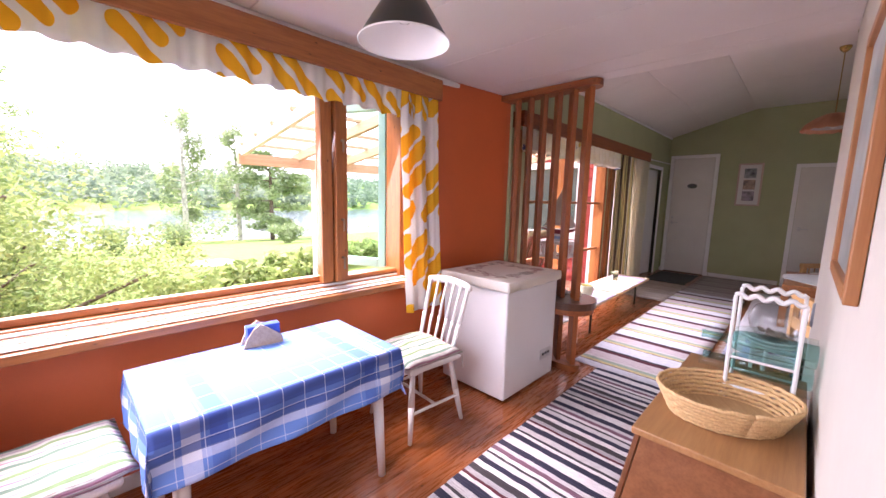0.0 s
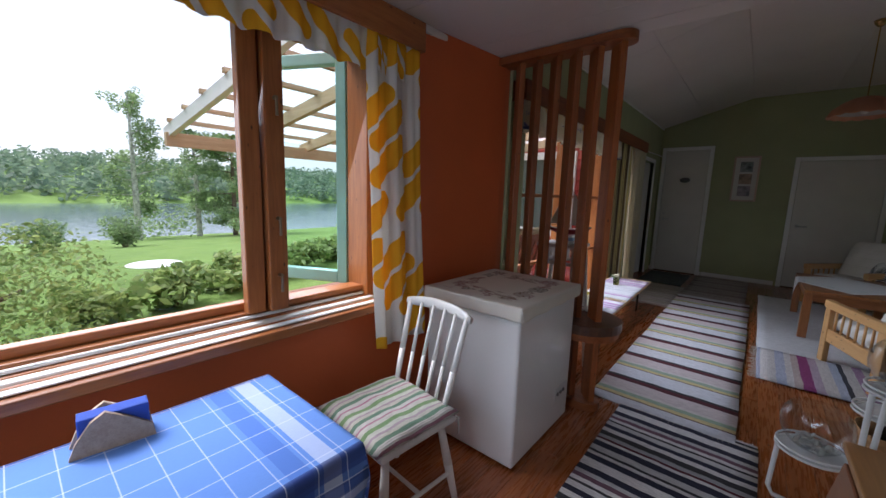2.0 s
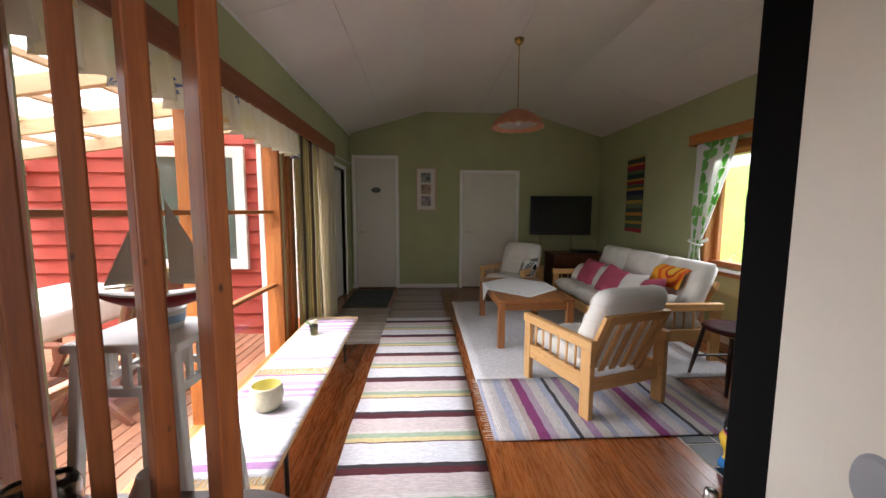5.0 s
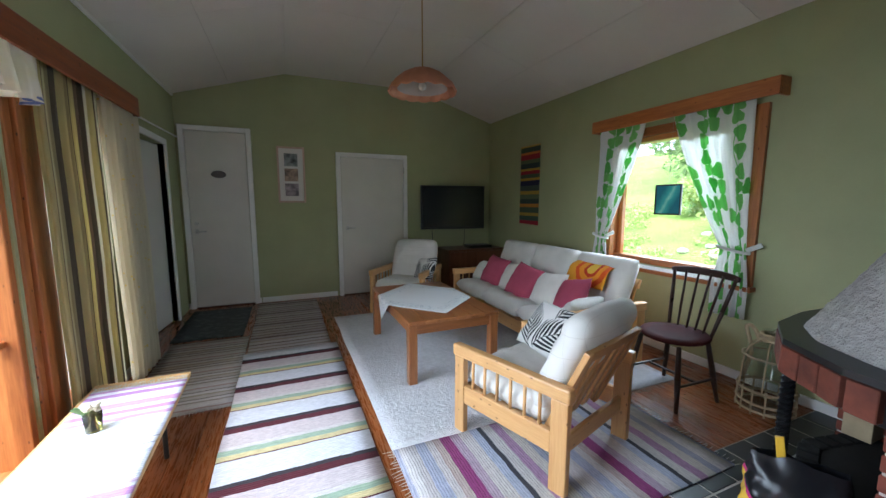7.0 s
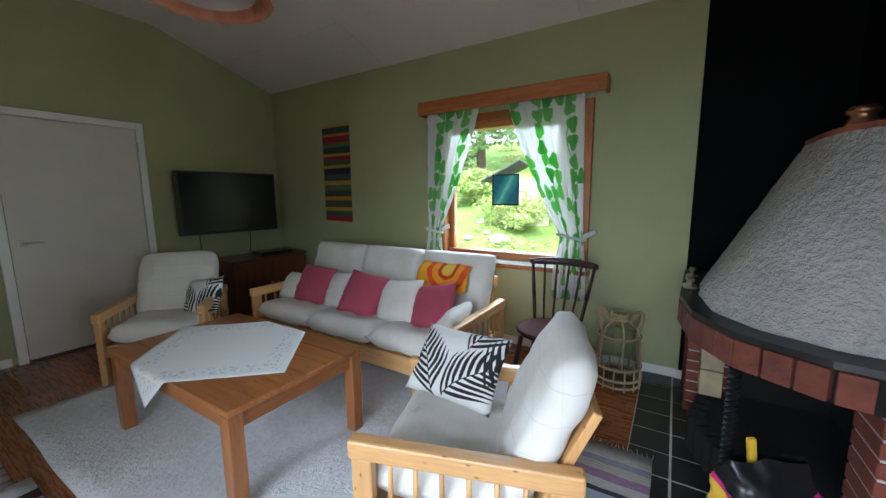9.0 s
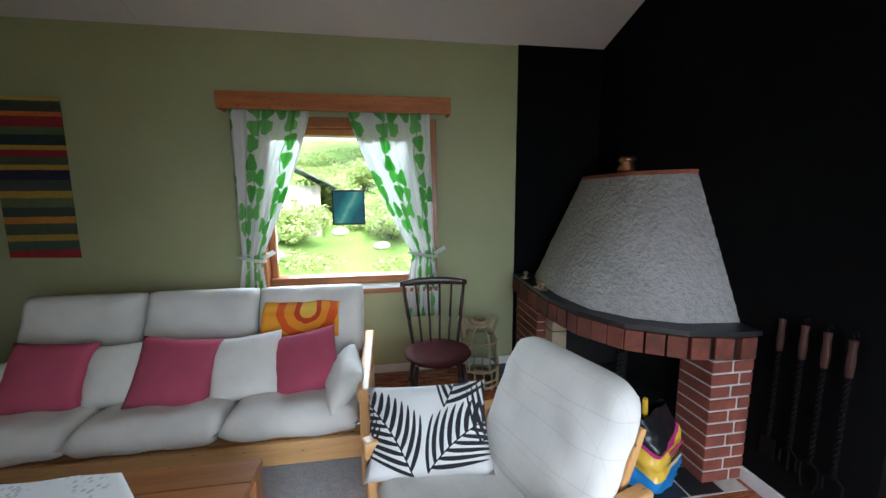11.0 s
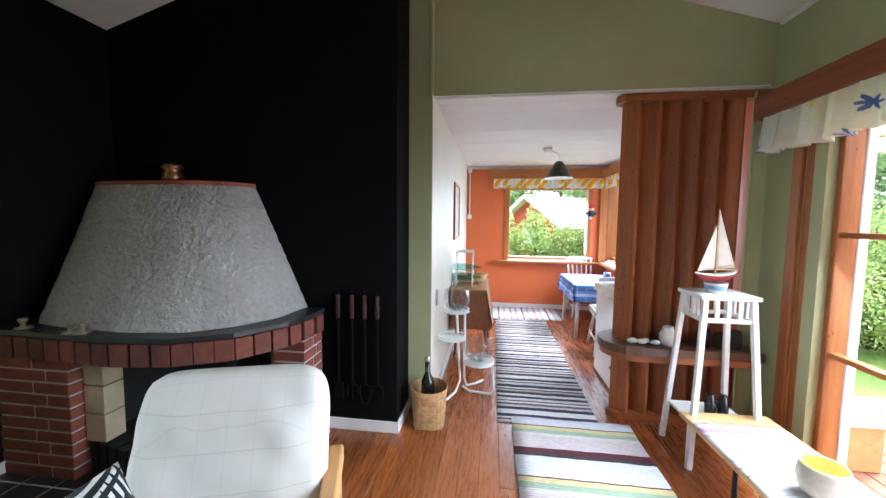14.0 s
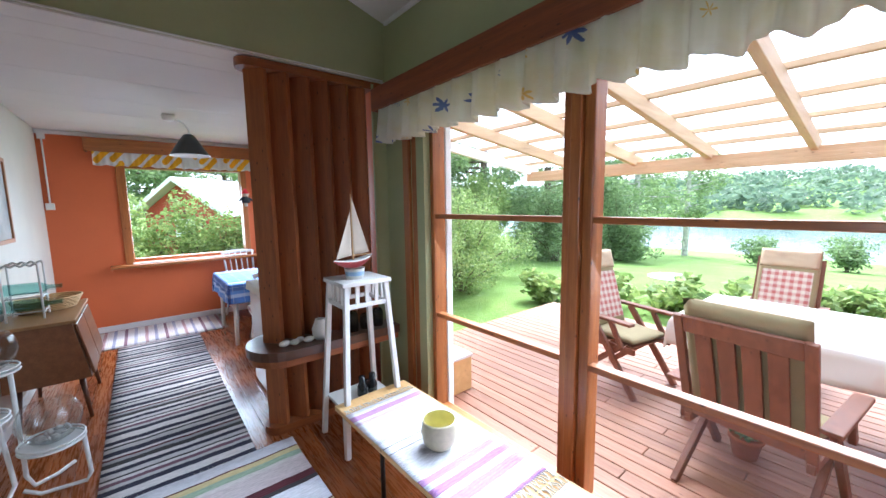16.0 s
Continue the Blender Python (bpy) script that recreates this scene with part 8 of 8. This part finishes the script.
part("pot", lathe(bmesh.new(), [(0, 0), (0.05, 0), (0.06, 0.03), (0.055, 0.06), (0.04, 0.075), (0.06, 0.09), (0.06, 0.105), (0.045, 0.12), (0, 0.12)], 24), KN, pot, "", True)
SILVER = plain("tarnished_brass", (0.42, 0.36, 0.26), 0.3, 0.9)
for x, y in ((4.18, 1.165), (3.86, 1.19), (3.80, 1.185)):
    o = link_mesh("candle_holder", lathe(bmesh.new(), [(0, 0), (0.035, 0), (0.036, 0.008), (0.012, 0.014), (0.010, 0.03), (0.02, 0.04), (0.02, 0.055), (0.014, 0.055), (0.012, 0.04), (0, 0.04)], 20), SILVER, None, "", True)
    o.matrix_basis = pose(x, y, 0.82)
    tagged(o, "small metal candle holder on the mantel shelf", "candle holder", "candle holders")
# hearth tiles
hearth = structure("hearth_floor", boxed(2.80, 4.383, 0.50, 1.42, 0.0005, 0.004), MORTAR, "hearth floor of black tiles")
tile_me = bpy.data.meshes.new("tile")
bm = boxed(-0.0935, 0.0935, -0.0935, 0.0935, 0.003, 0.0072, 0.0015, None, 1)
bm.to_mesh(tile_me)
bm.free()
tile_me.materials.append(SLATE)
for i in range(8):
    for j in range(5):
        x, y = 2.80 + 0.198 * (i + 0.5), 1.42 - 0.198 * (j + 0.5) + 0.0
        if y > 0.56 and x < 4.35:
            o = new("tile", tile_me)
            o.location = (x, y, 0)
            o.parent = hearth

IRON = plain("black_iron", (0.004, 0.0035, 0.0035), 0.8, 0.0)
IRON.node_tree.nodes["Principled BSDF"].inputs["Specular IOR Level"].default_value = 0.1
HANDLE = wood("tool_handle", (0.03, 0.009, 0.005), (0.065, 0.02, 0.011), 0.75, 2, 3.0, False)
for k, x in enumerate((2.75, 2.655, 2.57, 2.485)):
    t = thing("fire_tool", ("black iron hearth shovel with a wooden handle", "black iron hearth fork with a wooden handle", "black iron hearth tongs with a wooden handle", "black iron poker with a wooden handle")[k], "fire tool", pose(x, 0.485, 0.0), "fire tools on the black wall")
    part("hook", tube(bmesh.new(), [(0, 0, 0.92), (0, 0.01, 0.945), (0, -0.01, 0.955), (0, -0.018, 0.93)], 0.004, 6), IRON, t)
    part("handle", lathe(bmesh.new(), [(0, 0.76), (0.012, 0.765), (0.015, 0.82), (0.012, 0.88), (0.015, 0.915), (0, 0.92)], 12), HANDLE, t, "reddish wooden handle", True)
    part("twisted_shaft", twisted(bmesh.new(), 0.007, 0.32, 0.765, 4, 80), IRON, t)
    if k == 0:
        part("head", boxed(-0.035, 0.035, -0.006, 0.004, 0.22, 0.33, 0.004), IRON, t)
    else:
        bm = tube(bmesh.new(), [(-0.035, 0, 0.25), (-0.035, 0, 0.31), (0, 0, 0.335), (0.035, 0, 0.31), (0.035, 0, 0.25)], 0.006, 6)
        if k == 1:
            rod(bm, (0, 0, 0.33), (0, 0, 0.23), 0.006)
        if k == 2:
            tube(bm, [(-0.035, 0, 0.25), (-0.02, 0, 0.2), (0.02, 0, 0.2), (0.035, 0, 0.25)], 0.006, 6)
        part("head", bm, IRON, t)

bag = thing("charcoal_bag", "black, yellow and blue bag of charcoal closed with a peg", "bag", pose(2.98, 0.93, 0.012, 0, 0, 120))


def sack(u, v):
    a = u * math.tau
    w, d = 0.155 * (1 - 0.12 * max(0, v - 0.7) / 0.3), 0.115 * (1 - 0.80 * max(0, v - 0.62) / 0.38)
    c, s = math.cos(a), math.sin(a)
    e = 0.55
    x, y = w * math.copysign(abs(c) ** e, c), d * math.copysign(abs(s) ** e, s)
    k = 1 + 0.16 * noise.noise(Vector((x * 16, y * 16, v * 6))) + 0.05 * noise.noise(Vector((x * 50, y * 50, v * 18)))
    return Vector((x * k, y * k, 0.37 * v + 0.03 * noise.noise(Vector((x * 12, y * 12, 3))) * v))


def bag_print(n, base_colour):
    p = n.place("UV")
    s = n.split(p)
    wob = n.math("ADD", s[1], n.math("MULTIPLY", n.math("SINE", n.math("MULTIPLY", s[0], 12.6)), 0.035))
    return n.ramp(wob, [(0, (0.03, 0.20, 0.48)), (0.10, (0.72, 0.46, 0.05)), (0.225, (0.45, 0.03, 0.16)), (0.25, (0.012, 0.012, 0.014))], "CONSTANT")


BAGP = patterned("printed_paper_bag", (0, 0, 0), bag_print, 0.0, 0.25)
part("sack", sheet(bmesh.new(), sack, 64, 26, 0, (1.0, 0.37)), BAGP, bag, "", True)
part("peg", boxed(-0.014, 0.014, -0.02, -0.002, 0.32, 0.445, 0.003, pose(0, 0, 0, 0, 8)), plain("yellow_peg", (0.70, 0.42, 0.03), 0.5), bag, "yellow wooden peg")
PRINT_INK = [plain("pink_print", (0.55, 0.04, 0.20), 0.4), plain("dark_print", (0.04, 0.03, 0.03), 0.4), plain("pale_print", (0.6, 0.58, 0.5), 0.4)]
for k, (z, x0, x1) in enumerate(((0.205, -0.09, 0.08), (0.16, -0.08, 0.05), (0.135, -0.08, 0.07))):
    for s in (-1, 1):
        part("print_bar", boxed(x0, x1, s * 0.126 - 0.002, s * 0.126 + 0.002, z, z + 0.014), PRINT_INK[k], bag, "unreadable line of print")

dem = thing("demijohn", "clear glass demijohn in a rope and cane holder", "demijohn", pose(4.10, 1.57, 0) @ Matrix.Diagonal((1.2, 1.2, 1.17, 1)))
JAR = thin_glass("greenish_jar_glass", (0.95, 0.975, 0.965))
r = 0.115
part("jar", lathe(bmesh.new(), [(0, 0.01), (0.10, 0.01), (r, 0.03), (r, 0.30), (0.095, 0.36), (0.04, 0.40), (0.036, 0.46), (0.04, 0.465), (0.033, 0.465), (0.033, 0.40), (0.09, 0.355), (r - 0.004, 0.3), (r - 0.004, 0.034), (0, 0.014)], 32), JAR, dem, "", True)
CANE = wood("dry_cane", (0.34, 0.24, 0.13), (0.52, 0.40, 0.25), 0.8, 2, 3.0, False)
for z in (0.02, 0.06, 0.13):
    part("hoop", tube(bmesh.new(), [((r + 0.012) * math.cos(k * math.tau / 30), (r + 0.012) * math.sin(k * math.tau / 30), z) for k in range(31)], 0.008, 6), CANE, dem)
for k in range(14):
    a = k * math.tau / 14
    part("cane", rod(bmesh.new(), ((r + 0.015) * math.cos(a), (r + 0.015) * math.sin(a), 0), ((r + 0.012) * math.cos(a), (r + 0.012) * math.sin(a), 0.145), 0.0045, None, 6), CANE, dem)
for k in range(6):
    a = k * math.tau / 6 + 0.3
    part("net_cord", tube(bmesh.new(), [(q * math.cos(a + w), q * math.sin(a + w), z) for q, z, w in ((r + 0.012, 0.13, 0.0), (r + 0.006, 0.24, 0.02), (r + 0.003, 0.31, 0.05), (0.098, 0.365, 0.06), (0.046, 0.405, 0.08))], 0.0045, 5), CANE, dem, "", True)
for z, q in ((0.41, 0.046), (0.425, 0.047), (0.44, 0.046), (0.315, r + 0.004)):
    part("rope_wrap", tube(bmesh.new(), [(q * math.cos(j * math.tau / 24), q * math.sin(j * math.tau / 24), z + 0.003 * math.sin(j * 2.1)) for j in range(25)], 0.0085 if q < 0.1 else 0.006, 6), CANE, dem, "", True)
for s in (-1, 1):
    arc = [(0.01 * math.sin(j), s * (0.088 + 0.05 * math.sin(j * math.pi / 10) - 0.04 * j / 10), 0.30 + 0.165 * math.sin(j * math.pi / 12)) for j in range(11)]
    part("rope_handle", tube(bmesh.new(), [(0, s * 0.118, 0.15)] + arc, 0.011, 8), CANE, dem, "", True)

# ---- chip basket by the passage ----
bk = thing("chip_basket", "woven birch chip basket holding a bottle", "basket", pose(2.17, 0.31, 0, 0, 0, 6) @ Matrix.Diagonal((0.84, 0.84, 0.9, 1)))
CHIP = wood("birch_chip", (0.36, 0.19, 0.075), (0.54, 0.33, 0.15), 0.7, 2, 2.0, True)


def chip(a, z, off):
    """A place on the basket's side: round-cornered below, rounder and wider above."""
    e = 0.55 + 0.25 * z / 0.29
    c, q = math.cos(a), math.sin(a)
    r = 0.122 + 0.022 * z / 0.29 + off
    return Vector((r * math.copysign(abs(c) ** e, c), r * math.copysign(abs(q) ** e, q), z))


COLUMNS, ROWS, TALL = 20, 6, 0.046
for k in range(COLUMNS):
    for z in range(ROWS):
        a0, a1 = k * math.tau / COLUMNS, (k + 1) * math.tau / COLUMNS
        upright = (k + z) % 2
        gap_a, gap_z = (0.006, -0.004) if upright else (-0.006, 0.003)
        bulge = 0.004 if upright else 0.003
        part("strip", sheet(bmesh.new(), lambda u, v: chip(a0 + gap_a + (a1 - a0 - 2 * gap_a) * u, 0.006 + z * TALL + gap_z + (TALL - 2 * gap_z) * v, bulge * math.sin(math.pi * (v if upright else u)) + 0.001 * upright), 3, 3, 0.0022), CHIP, bk)
part("lining", sheet(bmesh.new(), lambda u, v: chip(math.tau * (1 - u), 0.004 + 0.274 * v, -0.004), 40, 4), CHIP, bk, "", True)
part("rim", sheet(bmesh.new(), lambda u, v: chip(math.tau * u, 0.268 + 0.032 * v + 0.004 * math.sin(u * 19), 0.006), 48, 2, 0.004), CHIP, bk)
part("bottom", boxed(-0.11, 0.11, -0.11, 0.11, 0.002, 0.01), CHIP, bk)
wb = thing("wine_bottle", "dark glass bottle with a pale label in the basket", "bottle", pose(2.17, 0.33, 0.012, 3, 2) @ Matrix.Diagonal((1.25, 1.25, 1.5, 1)))
part("glass", lathe(bmesh.new(), [(0, 0), (0.036, 0), (0.038, 0.012), (0.038, 0.18), (0.034, 0.2), (0.014, 0.235), (0.0125, 0.29), (0, 0.29)], 20), plain("dark_bottle_glass", (0.008, 0.009, 0.007), 0.08), wb, "", True)
part("cap", lathe(bmesh.new(), [(0.014, 0.285), (0.015, 0.29), (0.015, 0.305), (0, 0.307)], 16), STEEL, wb, "", True)
part("label", lathe(bmesh.new(), [(0.0385, 0.07), (0.0385, 0.14)], 20), plain("pale_label", (0.6, 0.58, 0.52), 0.7), wb)

# ---- terrace furniture ----
DW = wood("dark_garden_wood", (0.13, 0.045, 0.025), (0.25, 0.095, 0.05), 0.5, 2, 1.0, True, "Object")
OLIVE = cloth("olive_cushion", (0.30, 0.25, 0.14), 0.9, 0.1)
TAN = cloth("tan_cushion", (0.50, 0.40, 0.28), 0.9, 0.1)


def gingham(name):
    n = Nodes(name, 0.9)
    s = n.split(n.place("Object"))
    a, b = [n.ramp(n.math("FRACT", n.math("DIVIDE", s[k], 0.06)), [(0, (0, 0, 0)), (0.5, (1, 1, 1))], "CONSTANT") for k in (0, 2)]
    return n.done(n.mix(a, n.mix(b, (0.42, 0.14, 0.13), (0.53, 0.36, 0.32)), n.mix(b, (0.53, 0.36, 0.32), (0.60, 0.56, 0.48))))


GINGHAM = gingham("red_gingham")


def garden_chair(label, m):
    t = thing("garden_chair", label, "garden chair", m, "garden chairs")
    tilt = pose(0, -0.20, 0.40, 17)
    for sx in (-1, 1):
        part("front_leg", bar(bmesh.new(), (sx * 0.27, -0.16, 0.62), (sx * 0.27, 0.30, 0.0), 0.03, 0.055, 0.004), DW, t)
        part("back_leg", bar(bmesh.new(), (sx * 0.24, 0.16, 0.42), (sx * 0.24, -0.34, 0.0), 0.03, 0.05, 0.004), DW, t)
        part("armrest", boxed(sx * 0.29 - 0.035, sx * 0.29 + 0.035, -0.30, 0.27, 0.615, 0.64, 0.006), DW, t)
        part("arm_post", bar(bmesh.new(), (sx * 0.285, 0.18, 0.40), (sx * 0.285, 0.06, 0.615), 0.028, 0.045, 0.004), DW, t)
        part("seat_rail", boxed(sx * 0.235 - 0.015, sx * 0.235 + 0.015, -0.24, 0.26, 0.36, 0.41, 0.004), DW, t)
        part("back_stile", moved(boxed(sx * 0.235 - 0.02, sx * 0.235 + 0.02, -0.03, 0.0, -0.02, 0.70, 0.004), tilt), DW, t)
    for k in range(4):
        x = -0.135 + k * 0.09
        part("back_slat", moved(boxed(x - 0.034, x + 0.034, -0.025, -0.008, 0.1, 0.6, 0.003), tilt), DW, t)
    part("back_top", moved(boxed(-0.215, 0.215, -0.028, -0.004, 0.6, 0.70, 0.006), tilt), DW, t)
    part("back_base", moved(boxed(-0.215, 0.215, -0.028, -0.004, 0.03, 0.1, 0.004), tilt), DW, t)
    for k in range(6):
        part("seat_slat", boxed(-0.235, 0.235, -0.22 + k * 0.08, -0.16 + k * 0.08, 0.41, 0.425, 0.003), DW, t)
    part("seat_pad", moved(cushion(0.46, 0.46, 0.06, 0.25, 0, 0.004, 2), pose(0, 0.02, 0.455)), OLIVE, t, "olive seat pad", True)
    part("back_pad", moved(cushion(0.46, 0.74, 0.06, 0.25, 0, 0.004, 3), tilt @ pose(0, 0.035, 0.41, 90)), OLIVE, t, "olive back pad", True)
    part("check_panel", moved(boxed(-0.19, 0.19, 0.066, 0.07, 0.12, 0.56, 0.002), tilt), GINGHAM, t, "red checked panel")
    part("head_pad", moved(cushion(0.44, 0.18, 0.05, 0.3, 0, 0.004, 5), tilt @ pose(0, 0.06, 0.68, 90)), TAN, t, "tan head pad", True)
    return t


garden_chair("dark wooden garden chair with cushions, its back to the window", pose(-1.02, 2.05, -0.1, 0, 0, 83) @ Matrix.Diagonal((1.06, 0.95, 0.90, 1)))
garden_chair("dark wooden garden chair with cushions beside the table", pose(-1.72, 1.02, -0.1, 0, 0, -12) @ Matrix.Scale(0.94, 4))
garden_chair("dark wooden garden chair with cushions across the table", pose(-2.85, 1.80, -0.1, 0, 0, -92) @ Matrix.Scale(0.92, 4))
gt = thing("garden_table", "round-edged wooden garden table", "garden table", pose(-1.9, 2.25, -0.1))
part("top", boxed(-0.48, 0.48, -0.78, 0.9, 0.69, 0.72, 0.02), DW, gt)
for sx in (-1, 1):
    for sy in (-1, 1):
        part("leg", boxed(sx * 0.4 - 0.03, sx * 0.4 + 0.03, sy * 0.68 - 0.03, sy * 0.68 + 0.03, 0, 0.69, 0.005), DW, gt)
gc = thing("garden_tablecloth", "white cloth with faded pink edges on the garden table", "tablecloth", pose(-1.9, 2.31, -0.1))
n = Nodes("faded_white_linen", 0.9)
p = n.place("UV")
base = n.mix(n.ramp(n.noise(p, 2.2, 3), [(0.55, (0, 0, 0)), (0.75, (1, 1, 1))]), (0.74, 0.72, 0.70), (0.62, 0.34, 0.22))
FADED = n.done(base)
part("cloth", sheet(bmesh.new(), spread(0.98, 1.7, 0.2, 0.724, 7), 36, 50, 0.002, (1.38, 2.1)), FADED, gc, "", True)
bx = thing("wooden_box", "low pale pine box on the terrace", "box", pose(-0.42, 0.08, -0.1))
part("body", boxed(-0.19, 0.18, -0.2, 0.2, 0.0, 0.28, 0.004), PINE_TOP, bx)
part("lid", boxed(-0.2, 0.19, -0.21, 0.21, 0.281, 0.305, 0.004), OUTER_WHITE, bx, "white painted lid")

pot = thing("flower_pot", "small terracotta flower pot with a green plant on the terrace", "flower pot", pose(-1.28, 1.95, -0.1))
part("pot", lathe(bmesh.new(), [(0, 0), (0.06, 0), (0.08, 0.11), (0.088, 0.11), (0.088, 0.13), (0.078, 0.13), (0.074, 0.10), (0, 0.10)], 20), paint("terracotta", (0.45, 0.17, 0.08), 0.8, 0.1, 9.0), pot, "", True)
o = new("leaves", leaves("leaves", [((0, 0, 0.16), (0.09, 0.09, 0.05))], 90, 0.025, 71, LEAF_DEEP))
o.parent = pot
bb = thing("garden_stand", "small pale round table on the lawn", "garden table", pose(-7.2, -0.55, land(-7.2, -0.55)))
top = -0.16 - land(-7.2, -0.55)
part("tabletop", lathe(bmesh.new(), [(0, top - 0.03), (0.42, top - 0.03), (0.44, top - 0.01), (0.42, top), (0, top)], 32), OUTER_WHITE, bb)
part("stem", rod(bmesh.new(), (0, 0, 0.02), (0, 0, top - 0.03), 0.035), OUTER_WHITE, bb)
part("foot", lathe(bmesh.new(), [(0, 0.03), (0.2, 0.02), (0.22, 0.0), (0, 0)], 20), OUTER_WHITE, bb)

# ---- floor boards ----
floor = structure("floor", boxed(-0.02, 4.42, -3.34, 5.84, -0.12, -0.02), DARK_SHELF, "reddish brown lacquered board floor")
board_meshes = {}
rng = random.Random(12)
x, k = 0.0, 0
while x < 4.4:
    wide = min(0.113, 4.4 - x)
    cuts = [-3.32 if x < 2.25 else 0.2, rng.uniform(-0.9, 0.9) if x < 2.25 else rng.uniform(1.0, 2.2), rng.uniform(2.5, 3.6), 5.82]
    for ya, yb in zip(cuts, cuts[1:]):
        length = round((yb - ya) * 5) / 5 + 0.2
        key = (round(wide, 3), length)
        if key not in board_meshes:
            bm = boxed(0.0006, wide - 0.0006, -length / 2, length / 2, -0.02, 0.0, 0.0014, None, 1)
            board_meshes[key] = bpy.data.meshes.new("floor_board")
            bm.to_mesh(board_meshes[key])
            bm.free()
            board_meshes[key].materials.append(FLOOR)
        o = new("floor_board", board_meshes[key])
        o.location = (x, (ya + yb) / 2, 0.0)
        o.scale.y = (yb - ya - 0.0012) / length
        o.parent = floor
    x += wide
    k += 1
